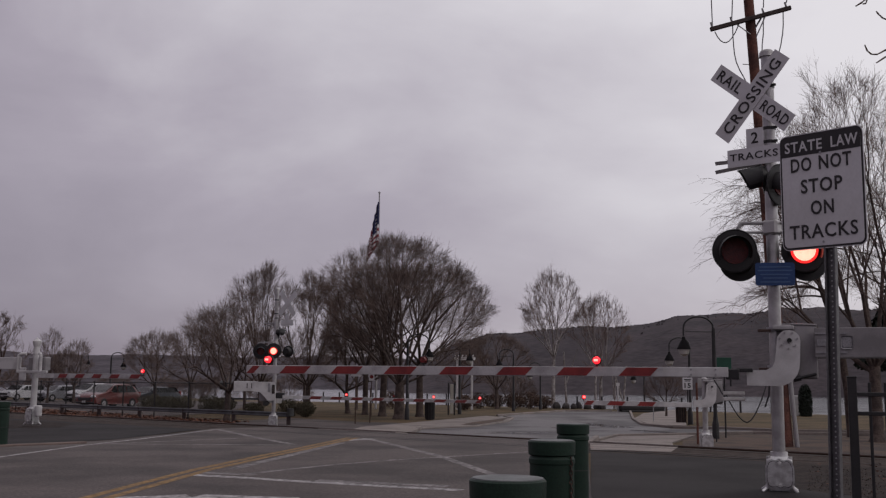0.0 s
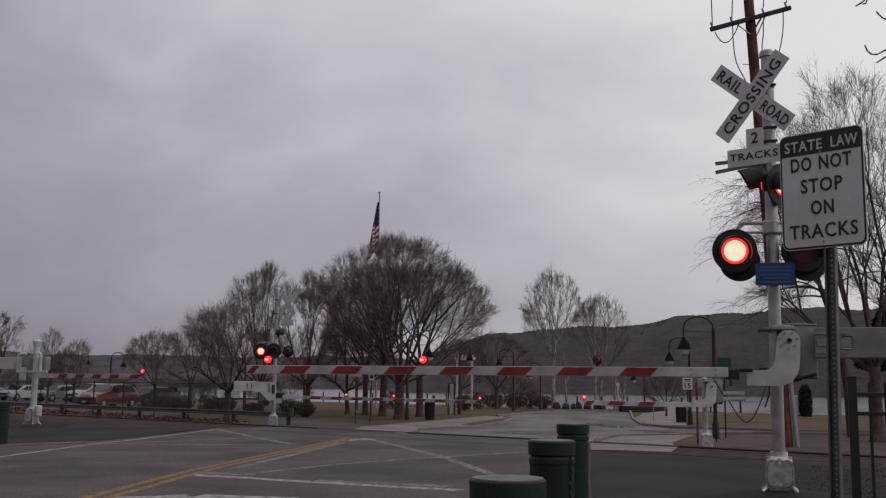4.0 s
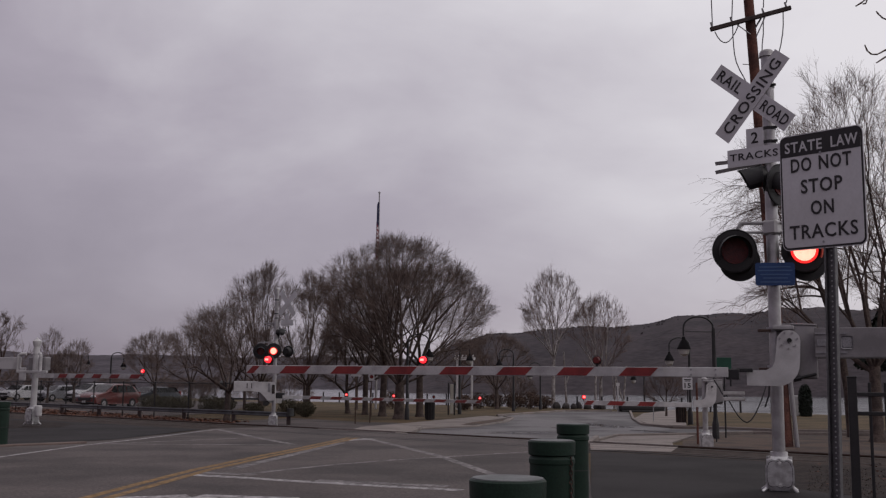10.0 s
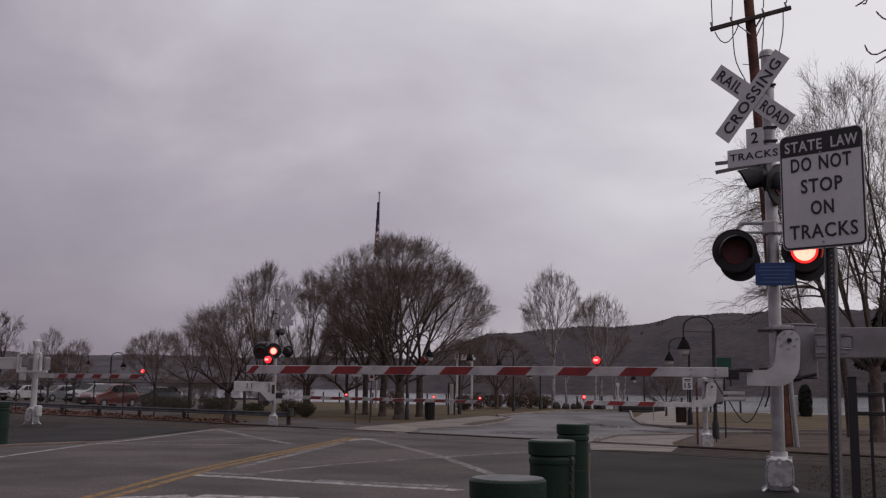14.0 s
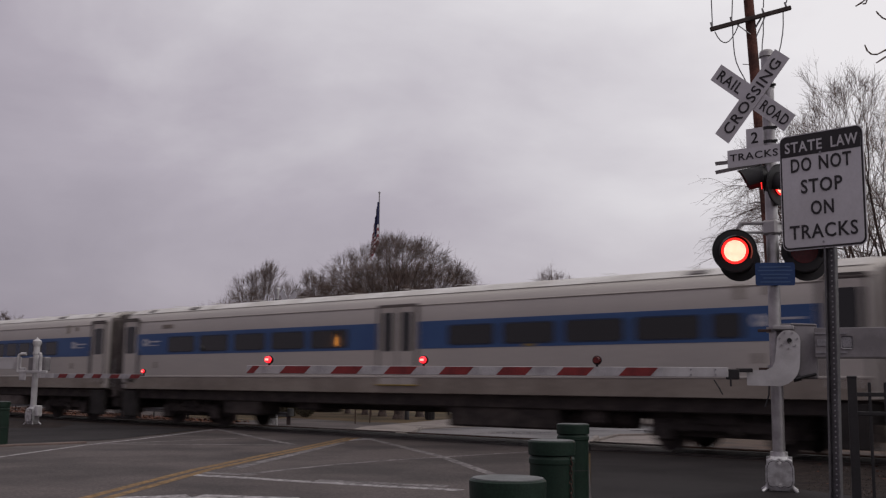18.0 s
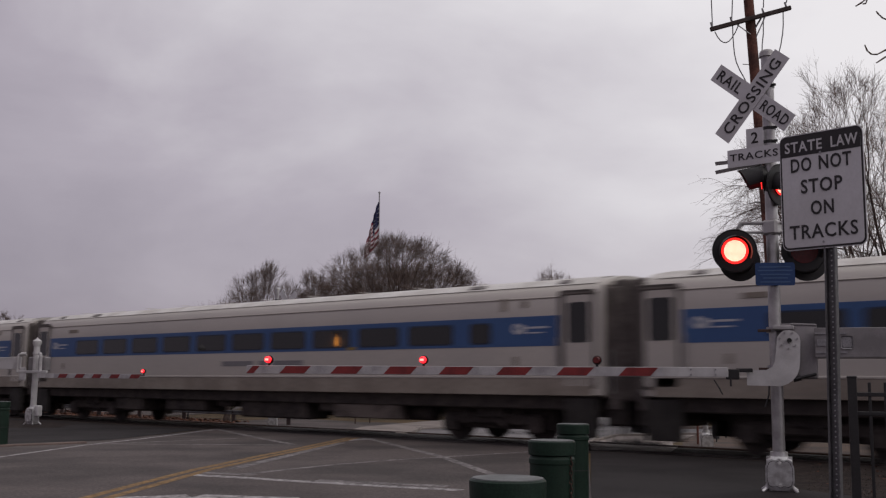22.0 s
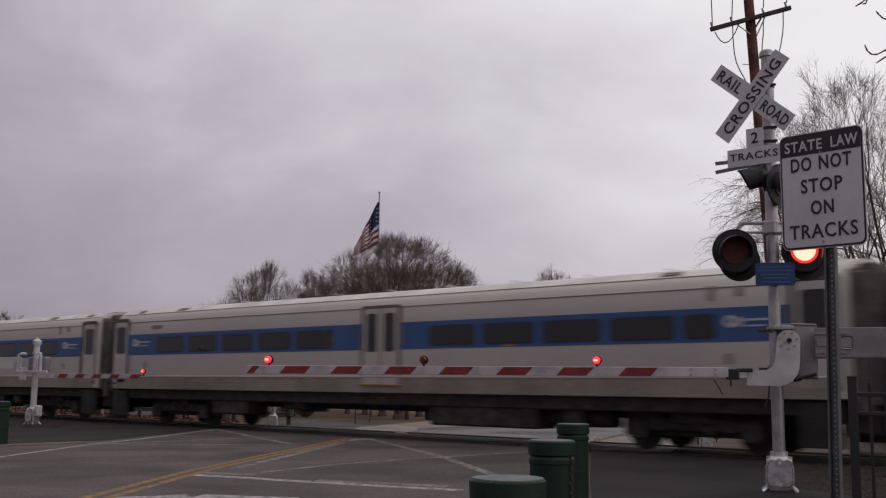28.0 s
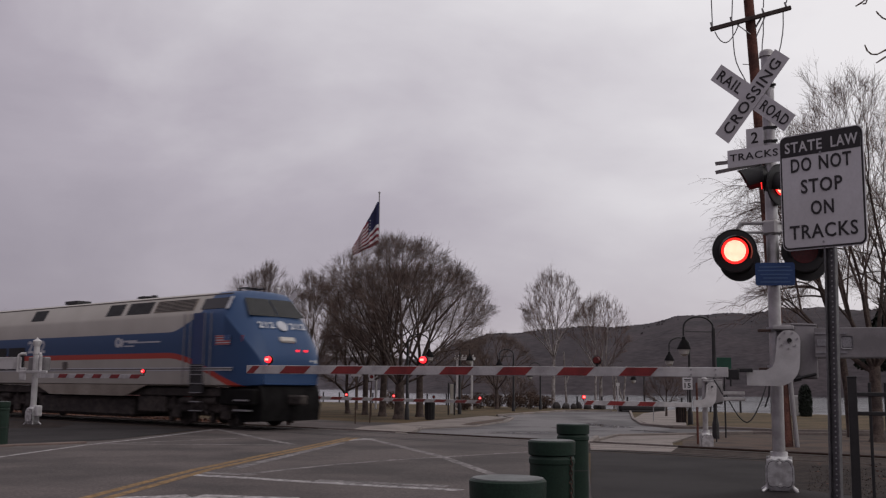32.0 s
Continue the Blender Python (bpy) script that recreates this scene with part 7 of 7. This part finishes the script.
def furniture():
    lab = "dark iron park lamp post with a swan-neck arm"
    street_lamp(9.47, 35.6, 3.80, -1, lab, 0.52)
    street_lamp(11.9, 49.2, 3.75, -1, lab, 0.48)
    street_lamp(5.0, 71.5, 3.9, -1, lab, 0.5)
    street_lamp(1.1, 63.0, 4.0, 1, lab, 0.3)
    street_lamp(-1.75, 52.1, 3.9, 1, lab, 0.55)
    street_lamp(-25.86, 80.0, 3.68, 1, lab, 0.49)
    street_lamp(-33.5, 95.0, 4.1, 1, lab, 0.34)
    street_lamp(15.0, 76.0, 3.0, -1, lab, 0.4)
    street_lamp(7.5, 78, 3.2, -1, lab, 0.4)
    # signs on posts
    t = thing("speed_sign", on(11.55, 48.2), "small white speed sign on a dark post", "road sign")
    part("post", Shape().box((0, 0.03, 1.3), (0.05, 0.05, 2.6), 0.005), BLACK, t)
    p = part("panel", Shape().box((0, 0, 1.93), (0.46, 0.012, 0.56), 0.0), SIGN_WHITE, t, "white panel")
    words("15", p, LETTER, (0, -0.008, 1.84), 0.24, 0.30)
    part("text_bar", Shape().box((0, -0.008, 2.12), (0.34, 0.003, 0.045)).box((0, -0.008, 2.05), (0.28, 0.003, 0.04)), LETTER, p)
    t = thing("green_sign", on(9.98, 36.2), "small green sign on a dark post", "road sign")
    part("post", Shape().rod((0, 0, 0), (0, 0, 2.4), 0.03, None, 8), BLACK, t)
    part("panel", Shape().box((0, 0, 2.6), (0.52, 0.03, 0.42), 0.01), GREEN_SIGN, t)
    t = thing("round_sign", on(8.9, 33.4), "small white plate with a dark ring", "road sign")
    part("post", Shape().rod((0, 0, 0), (0, 0, 2.1), 0.025, None, 8), BLACK, t)
    part("panel", Shape().box((0, -0.03, 2.2), (0.30, 0.012, 0.24), 0.004), SIGN_WHITE, t)
    part("ring", Shape().rod((0, -0.036, 2.2), (0, -0.042, 2.2), 0.085, None, 18), LETTER, t)
    part("ring_core", Shape().rod((0, -0.04, 2.2), (0, -0.046, 2.2), 0.05, None, 18), SIGN_WHITE, t)
    for x, y, h in ((-3.85, 46.0, 2.4), (-3.3, 47.5, 1.6)):
        t = thing("sign_post", on(x, y), "thin rusty sign post on the lawn", "sign post", "sign posts")
        part("post", Shape().box((0, 0, h / 2), (0.05, 0.04, h), 0.004), RAILSTEEL, t)
        if h > 2:
            part("panel", Shape().box((0, -0.03, h - 0.15), (0.5, 0.012, 0.3), 0.004), ALU_DULL, t, "back of a grey sign")
    t = thing("parking_sign", on(-3.9, 57), "small white parking sign with a red mark", "road sign")
    part("post", Shape().rod((0, 0, 0), (0, 0, 2.3), 0.025, None, 8), RAILSTEEL, t)
    part("panel", Shape().box((0, -0.03, 2.15), (0.3, 0.012, 0.38), 0.004), SIGN_WHITE, t)
    part("mark", Shape().rod((0, -0.036, 2.18), (0, -0.044, 2.18), 0.1, None, 16), RED_SHEET, t)
    # bins
    for x, y, m, lab in ((-0.6, 52.5, BLACK, "dark litter bin on the lawn"), (11.5, 49.4, RAILSTEEL, "dark red-brown litter bin by the lamp post")):
        t = thing("litter_bin", on(x, y), lab, "litter bin", "litter bins")
        s = Shape().turn([(0.21, 0), (0.24, 0.85), (0.27, 0.9), (0.27, 0.95), (0.16, 1.0), (0.0001, 1.0)], 18)
        part("drum", s, BLACK, t)
        for i in range(14):
            a = 2 * math.pi * i / 14
            part("slat", Shape().rod((0.23 * math.cos(a), 0.23 * math.sin(a), 0.05), (0.255 * math.cos(a), 0.255 * math.sin(a), 0.86), 0.02, None, 5), m, t)
    t = thing("notice_pillar", on(0.6, 61), "narrow cream notice board between dark posts", "notice board")
    part("board", Shape().box((0, 0, 0.95), (0.20, 0.06, 1.72), 0.02), mat("cream_board", (0.42, 0.39, 0.34), 0.7, var=0.15, scale=3, bump=0.05), t)
    part("post", Shape().box((-0.2, 0, 0.95), (0.09, 0.09, 1.9), 0.01), BLACK, t)
    part("post", Shape().box((0.16, 0, 0.95), (0.09, 0.09, 1.9), 0.01), BLACK, t)
    white = mat("bright_white_timber_paint", (0.8, 0.78, 0.78), 0.6, var=0.06, scale=3, bump=0.03)
    t = thing("pergola", on(1.68, 76, 0, 0.22), "small white timber pergola by the river", "pergola")
    for x in (-0.55, 0.55):
        for y in (-0.5, 0.5):
            part("post", Shape().box((x, y, 1.58), (0.13, 0.13, 3.64), 0.01), WHITE, t)
    for y in (-0.5, 0.5):
        part("beam", Shape().box((0, y, 3.5), (1.56, 0.1, 0.18), 0.01), white, t)
    for i in range(6):
        x = -0.65 + 0.26 * i
        part("rafter", Shape().slab([(-0.75, 3.60), (0.75, 3.60), (0.95, 3.68), (0.95, 3.76), (-0.95, 3.76), (-0.95, 3.68)], 0.06).move(pose(x, 0, 0, 0, 0, 90)), white, t)
    t = thing("marker_post", on(12.4, 72.3), "slim white post with a small plate by the shore", "post")
    part("post", Shape().box((0, 0, 0.95), (0.09, 0.09, 1.9), 0.01), WHITE, t)
    part("plate", Shape().box((0, -0.02, 1.92), (0.26, 0.04, 0.22), 0.01), WHITE, t)
    t = thing("utility_cabinet", on(22.6, 66.5), "pale grey utility cabinet on the lawn", "cabinet")
    part("body", Shape().box((0, 0, 0.65), (0.9, 0.6, 1.3), 0.04), ALU_DULL, t)
    part("door", Shape().box((0, -0.31, 0.65), (0.78, 0.02, 1.1), 0.01), ALU_DULL, t)
    t = thing("cable_marker", on(7.95, 32.0), "thin dark marker stake in the soil", "marker post")
    part("post", Shape().rod((0, 0, 0), (0, 0, 1.9), 0.035, None, 8), WOODPOLE, t)
    # riverside rail posts
    me = Shape().box((0, 0, 0.5), (0.12, 0.12, 1.0), 0.01).mesh("post", BLACK)
    for i in range(22):
        q = TRACK @ Vector((-78 + 2.3 * i, 69.0, 0))
        ob = new("shore_post", me)
        ob.matrix_world = on(q.x, q.y)
        tagged(ob, "short dark post along the river bank", "post", "shore posts")


furniture()


def chain_fence():
    """Chain-link fence along the far side of the tracks."""
    a, b = (TRACK @ Vector((-71.13, 29.6, 0))).xy, (TRACK @ Vector((-37.78, 29.6, 0))).xy
    t = thing("chain_link_fence", pose(0, 0, 0), "dark chain-link fence along the railway", "fence")
    n = 12
    d = (b - a).normalized()
    for i in range(n):
        p = a + d * 2.9 * i
        z = ground_z(p.x, p.y)
        part("post", Shape().rod((p.x, p.y, z), (p.x, p.y, z + 1.78), 0.035, None, 8).ball((p.x, p.y, z + 1.78), 0.045, 8, 6), BLACK, t, "dark fence post")
    za, zb = ground_z(a.x, a.y), ground_z(b.x, b.y)
    part("top_rail", Shape().rod((a.x, a.y, za + 1.75), (b.x, b.y, zb + 1.75), 0.022, None, 6), BLACK, t)
    part("bottom_wire", Shape().rod((a.x, a.y, za + 0.1), (b.x, b.y, zb + 0.1), 0.008, None, 4), BLACK, t)
    seg = []
    length = (b - a).length
    step = 0.16
    k = int(length / step)
    for i in range(-12, k):
        for s in (-1, 1):
            x0, z0, x1, z1 = i * step, 0.1 if s > 0 else 1.75, i * step + 1.65, 1.75 if s > 0 else 0.1
            if x0 < 0 or x1 > length:
                continue
            p, q = a + d * x0, a + d * x1
            seg.append((p.x, p.y, za + z0, q.x, q.y, za + z1, 0.0048, 0.0048))
    ob = part("mesh", tubes("mesh", seg, 3, BLACK), None, t, "fine dark wire mesh")
    # guard rail
    g = thing("guard_rail", pose(0, 0, 0), "weathered steel guard rail beside the lane", "guard rail")
    a, b = (TRACK @ Vector((-64.5, 29.0, 0))).xy, (TRACK @ Vector((-34.0, 29.0, 0))).xy
    ang = math.degrees(math.atan2((b - a).y, (b - a).x))
    mid = (a + b) / 2
    s = Shape()
    s.box((0, 0, 0.50), ((b - a).length, 0.05, 0.08), 0.02).box((0, 0, 0.38), ((b - a).length, 0.05, 0.08), 0.02).box((0, 0.03, 0.44), ((b - a).length, 0.02, 0.16))
    s.move(pose(mid.x, mid.y, ground_z(mid.x, mid.y), 0, 0, ang))
    part("beam", s, mat("weathered_grey_beam", (0.11, 0.112, 0.12), 0.6, 0.3, var=0.25, bump=0.05), g, "grey corrugated beam")
    for i in range(9):
        p = a.lerp(b, i / 8)
        part("post", Shape().box((p.x, p.y + 0.1, ground_z(p.x, p.y) + 0.26), (0.16, 0.16, 0.56), 0.01), WOODARM, g, "dark timber post")
    part("end_piece", Shape().rod((b.x + 0.1, b.y - 0.05, ground_z(b.x, b.y) + 0.38), (b.x + 0.1, b.y - 0.05, ground_z(b.x, b.y) + 0.7), 0.14, None, 12), mat("dark_rail_end", (0.05, 0.05, 0.048), 0.7, var=0.25, bump=0.1), g)


chain_fence()


def car(x, y, turn, paint, label, suv=True, length=4.6, glass=CARGLASS):
    t = thing("car", on(x, y, turn), label, "car", "parked cars")
    L, W = length, 1.82
    if suv:
        prof = [(-0.49, 0.45), (-0.505, 0.75), (-0.49, 1.0), (-0.46, 1.12), (-0.41, 1.42), (-0.345, 1.58), (-0.22, 1.66), (-0.05, 1.655), (0.04, 1.60), (0.155, 1.33), (0.262, 1.09), (0.36, 1.02), (0.45, 0.92), (0.49, 0.75), (0.50, 0.6), (0.49, 0.36)]
    else:
        prof = [(-0.50, 0.40), (-0.505, 0.70), (-0.49, 0.92), (-0.34, 0.98), (-0.22, 1.38), (-0.14, 1.43), (0.05, 1.42), (0.12, 1.36), (0.26, 0.98), (0.43, 0.84), (0.49, 0.70), (0.50, 0.55), (0.495, 0.34)]
    low = [(0.43, 0.28), (0.39, 0.28), (-0.42, 0.28)]
    pts = [(px * L, pz) for px, pz in prof + low]

    def inset(z):
        return 1.0 if z < 0.95 else 1.0 - 0.20 * (z - 0.95) / 0.7
    s = Shape()
    rings = []
    for k in (-1.0, -0.985, -0.93, -0.8, -0.4, 0.4, 0.8, 0.93, 0.985, 1.0):
        ring = []
        for px, pz in pts:
            q = abs(k)
            f = 1.0 - 0.05 * q ** 3 - 0.03 * q ** 30
            crown = 1.0 - 0.025 * q ** 2 - 0.04 * q ** 30
            ring.append(s.bm.verts.new((px * f, k * W / 2 * inset(pz), 0.6 + (pz - 0.6) * (crown if pz > 0.6 else 1.0))))
        rings.append(ring)
    n = len(pts)
    for a, b in zip(rings[:-1], rings[1:]):
        for i in range(n):
            s.bm.faces.new((a[i], a[(i + 1) % n], b[(i + 1) % n], b[i]))
    s.bm.faces.new(rings[0])
    s.bm.faces.new(list(reversed(rings[-1])))
    part("body", s, paint, t, "painted car body")
    zb, zt = (1.08, 1.55) if suv else (0.98, 1.34)
    for k in (-1, 1):
        for x0, x1, c0, c1 in ((-0.39, -0.19, 0.075, 0.0), (-0.175, 0.005, 0.0, 0.0), (0.02, 0.175, 0.0, -0.11)):
            s = Shape()
            vs = []
            for px, pz in ((x0 * L, zb), (x1 * L, zb), ((x1 + c1) * L, zt), ((x0 + c0) * L, zt)):
                vs.append(s.bm.verts.new((px, k * (W / 2 * inset(pz) * 0.985 + 0.012), pz)))
            s.bm.faces.new(vs)
            bmesh.ops.solidify(s.bm, geom=list(s.bm.faces), thickness=0.012)
            part("side_window", s, CARGLASS, t, "dark side window")
        for wx in (-0.30, 0.305):
            w = part("wheel", Shape().rod((wx * L, k * (W / 2 - 0.2), 0.34), (wx * L, k * (W / 2 + 0.01), 0.34), 0.34, 0.335, 24), RUBBER, t, "black tyre")
            part("rim", Shape().rod((wx * L, k * (W / 2 - 0.02), 0.34), (wx * L, k * (W / 2 + 0.022), 0.34), 0.21, 0.17, 16), ALU_DULL, w, "dull alloy rim")
        part("headlight", Shape().box((0.475 * L, k * 0.66, 0.80), (0.16, 0.36, 0.14), 0.04), mat("headlight_glass", (0.6, 0.6, 0.62), 0.12, var=0.05, bump=0), t, "clear headlight")
        part("tail_light", Shape().box((-0.49 * L, k * 0.74, 0.95), (0.12, 0.22, 0.3), 0.03), RED_SHEET, t)
        part("mirror", Shape().box((0.19 * L, k * (W / 2 + 0.08), 1.08), (0.14, 0.2, 0.13), 0.03), paint, t)
    for x0, x1, z0, z1 in ((0.258 if suv else 0.25, 0.055 if suv else 0.125, zb, zt + 0.03), (-0.462, -0.385, zb, zt + 0.02)):
        s = Shape()
        vs = [s.bm.verts.new(p) for p in ((x0 * L, -0.78, z0), (x0 * L, 0.78, z0), (x1 * L, 0.66, z1), (x1 * L, -0.66, z1))]
        s.bm.faces.new(vs)
        bmesh.ops.solidify(s.bm, geom=list(s.bm.faces), thickness=0.02)
        s.move(Matrix.Translation((0.02 if x0 > 0 else -0.02, 0, 0.03)))
        part("windshield", s, glass if x0 > 0 else CARGLASS, t, "windshield")
    part("grille", Shape().box((0.495 * L, 0, 0.62), (0.06, 1.1, 0.22), 0.02), BLACK, t)
    part("bumper", Shape().box((0.49 * L, 0, 0.40), (0.12, 1.5, 0.12), 0.04), BLACK, t)
    part("wiper_cowl", Shape().box((0.268 * L, 0, zb - 0.01), (0.10, 1.3, 0.03), 0.01), BLACK, t)
    part("plate", Shape().box((0.508 * L, 0, 0.46), (0.02, 0.32, 0.13)), WHITE, t)
    return t


def parked_cars():
    red = mat("red_car_paint", (0.13, 0.018, 0.014), 0.35, 0.1, var=0.1, scale=2, bump=0, coat=0.8)
    # windshield grey carries the sky's reflection in its base colour
    sky_glass = mat("sky_tinted_glass", (0.25, 0.24, 0.245), 0.25, var=0.15, scale=3, bump=0)
    silver = mat("silver_car_paint", (0.26, 0.26, 0.275), 0.35, 0.4, var=0.06, scale=2, bump=0, coat=0.4)
    white = mat("white_car_paint", (0.45, 0.44, 0.45), 0.3, 0.0, var=0.05, scale=2, bump=0, coat=0.4)
    dark = mat("dark_blue_car_paint", (0.018, 0.022, 0.032), 0.3, 0.3, var=0.1, scale=2, bump=0, coat=0.4)
    black = mat("black_car_paint", (0.012, 0.012, 0.013), 0.3, 0.2, var=0.1, scale=2, bump=0, coat=0.4)
    car(-22.95, 70.8, 246, red, "red sport utility car parked behind the fence", True, 4.6, sky_glass)
    car(-23.1, 82.0, 238, dark, "dark blue saloon car parked behind the red one", False, 4.6, sky_glass)
    car(-34.6, 93.0, 235, silver, "silver blue saloon car in the car park", False, 4.3, sky_glass)
    car(-40.0, 109.0, 240, silver, "silver saloon car in the car park", False, 4.3)
    car(-31.4, 92.0, 240, white, "white car in the car park", True, 4.5)
    car(-39.2, 96.0, 245, white, "white car in the car park", False, 4.5)
    car(-44.0, 96.0, 220, white, "white car at the far end of the car park", True, 4.6)
    car(-46.5, 98.0, 220, silver, "silver car at the far end of the car park", False, 4.6)
    car(-38.0, 81.0, 245, red, "dark red car in the car park", False, 4.5)
    car(-27.4, 119.0, 60, black, "black car parked near the shore", False, 4.4)
    t = thing("trailer", on(-15.2, 82.0, 5), "grey trailer with a black tank", "trailer")
    part("body", Shape().box((1.2, 0, 1.0), (1.2, 1.2, 0.8), 0.1), GREYBOX, t)
    part("tank", Shape().rod((-2.4, -0.6, 1.6), (0.4, -0.6, 1.6), 0.35, None, 16), BLACK, t)
    part("frame", Shape().box((-0.4, 0, 0.55), (4.6, 1.2, 0.14), 0.02), BLACK, t)
    for x in (-1.6, 1.2):
        part("wheel", Shape().rod((x, -0.7, 0.35), (x, -0.5, 0.35), 0.35, None, 18), RUBBER, t)


parked_cars()

# ---- the flag ----
STRIPS = []
RED_CLOTH = mat("red_cloth", (0.22, 0.02, 0.04), 0.85, var=0.1, scale=2, bump=0.05)
WHITE_CLOTH = mat("white_cloth", (0.66, 0.64, 0.66), 0.85, var=0.06, scale=2, bump=0.05)
BLUE_CLOTH = mat("navy_cloth", (0.02, 0.022, 0.075), 0.85, var=0.1, scale=2, bump=0.05)


def build_flag():
    p = thing("flagpole", on(-4.80, 75.0), "tall pale flagpole behind the bare trees", "flagpole")
    part("pole", Shape().rod((0, 0, 0), (0, 0, 15.95), 0.09, 0.045, 12), ALU_DULL, p, "pale tapered pole")
    part("finial", Shape().ball((0, 0, 16.02), 0.09, 10, 8), ALU_DULL, p)
    f = thing("flag", pose(-4.80, 74.95, 14.95), "red, white and blue striped flag on the pole", "flag")
    n, w = 31, 0.15
    for i in range(n):
        h = 3.15 * (1 - 0.82 * i / 30)
        s = Shape()
        rings = [[s.bm.verts.new((x, y, -h * k / 13)) for x, y in ((0.006, -0.006), (-w - 0.006, -0.006), (-w - 0.006, 0.006), (0.006, 0.006))] for k in range(14)]
        for k, (a, b) in enumerate(zip(rings[:-1], rings[1:])):
            cant = i < 13 and k < 7
            for q in range(4):
                s.bm.faces.new((a[q], a[(q + 1) % 4], b[(q + 1) % 4], b[q])).material_index = 2 if cant else (k % 2)
        s.bm.faces.new(rings[0])
        s.bm.faces.new(list(reversed(rings[-1])))
        me = s.mesh("cloth_strip", (RED_CLOTH, WHITE_CLOTH, BLUE_CLOTH))
        ob = part("cloth_strip", me, None, f)
        if i < 12 and i % 2:
            j = i // 2
            for k in range(5 if j % 2 else 4):
                z = (-0.06 - 0.108 * k - (0 if j % 2 else 0.054)) * h
                part("star", Shape().box((0, 0, z), (0.065, 0.02, 0.065), 0.0, pose(0, 0, 0, 0, 45, 0)), WHITE_CLOTH, ob)
        STRIPS.append((ob, i, w))


build_flag()


def amber_lamp():
    """Unseen sodium lamp left of the view, placed to fit its gleam in coach windows."""
    t = thing("amber_street_lamp", pose(AMBER[0], AMBER[1], 0), "tall grey street lamp with a glowing amber lantern", "street lamp")
    part("post", Shape().rod((0, 0, 0), (0, 0, AMBER[2] + 0.35), 0.09, 0.06, 12), ALU_DULL, t)
    part("hood", Shape().box((0.1, 0, AMBER[2] + 0.42), (0.55, 0.5, 0.12), 0.04), ALU_DULL, t)
    part("lantern", Shape().rod((0.1, 0, AMBER[2] - 0.2), (0.1, 0, AMBER[2] + 0.2), 0.08, 0.05, 12), glow("amber_lantern", (1.0, 0.36, 0.06), 14.0), t, "glowing amber lantern")


AMBER = (-25.1, 27.03, 3.5)
amber_lamp()

# ---- what moves ----
# how far the first coupling has come along the line, second by second
TRAVEL = [(0.0, -274.0), (8.0, -137.0), (14.5, -26.3), (15.5, -9.1), (16.5, 7.84), (17.0, 16.09), (17.5, 23.9), (18.0, 31.5), (19.0, 46.9), (20.0, 61.2), (20.5, 68.4), (21.0, 76.0), (21.5, 82.6), (22.0, 89.2),
          (23.0, 102.95), (24.0, 115.25), (25.0, 128.1), (26.2, 141.4), (27.5, 155.4), (28.0, 161.6), (28.5, 166.85), (29.0, 172.1), (29.5, 177.0), (30.0, 182.3), (30.4, 186.1), (31.0, 191.6), (32.0, 200.2)]
# how far the cloth stands out from the pole, and to which side
BREEZE = [(0, 0.17), (1.5, 0.17), (3, 0.14), (6, 0.16), (7.5, 0.08), (9, -0.09), (10.5, 0.06), (12, 0.07), (13, 0.06), (14.5, 0.04), (16.5, 0.12), (17.5, 0.12), (19, 0.10), (20, 0.11), (21, 0.16), (22, 0.22),
          (23, 0.24), (24, 0.27), (25, 0.36), (26.5, 0.34), (28, 0.38), (28.5, 0.42), (29.5, 0.43), (30.0, 0.31), (30.4, 0.24), (31, 0.30), (31.5, 0.34), (32, 0.41)]
LIT = {"L": (0.29, 0.83), "R": (0.905, 1.40), "GL": (0.27, 0.805), "GR": (0.82, 1.345)}
PERIOD = 1.0814


def train_pose(s):
    return TRACK @ Matrix.Translation((-s, 20.66, 0.0))


def motions():
    for i, c in enumerate(CARS):
        walk(c, [(t, train_pose(d - 25.9 * i + 12.95)) for t, d in TRAVEL])
    walk(LOCO, [(t, train_pose(d - 155.4 - 11.75)) for t, d in TRAVEL])
    # the flashers: each lit module slides forward through its lens when it lights and back when it goes out
    for ob, phase in FLASH:
        home = ob.matrix_basis.copy()
        on_, off = home @ pose(0, -0.014, 0), home @ pose(0, 0.05, 0)
        if phase == "S":
            walk(ob, [(0.0, on_), (32.0, on_)])
            continue
        start, stop = LIT[phase]
        span = stop - start
        rows = []
        k = -2
        while start + k * PERIOD < 33:
            a, b = start + k * PERIOD, start + k * PERIOD + span
            rows += [(a - 1 / FPS, off), (a, on_), (b - 1 / FPS, on_), (b, off)]
            k += 1
        first = [m for t, m in rows if t <= 0][-1:] or [off]
        walk(ob, [(0.0, first[0])] + [r for r in rows if 0.02 < r[0] <= 32.0] + [(32.05, [m for t, m in rows if t <= 32.05][-1])])
    # the flag: strips that hang one from another
    for ob, i, w in STRIPS:
        rows = []
        for t, e in BREEZE:
            fall = math.sqrt(max(0.0, 1 - min(0.98, abs(e)) ** 2))
            x = -e * i * w * 0.98
            z = -fall * i * w * 0.84
            y = 0.12 * math.sin(i * 0.45 + t * 1.7) * (0.3 + abs(e))
            turn = 68 * (1 - abs(e)) * math.cos(i * 0.62 + t)
            rows.append((t, pose(x, y, z, 0, 0, max(-80, min(80, turn * (0.9 if abs(e) < 0.3 else 0.6))))))
        walk(ob, rows)


motions()
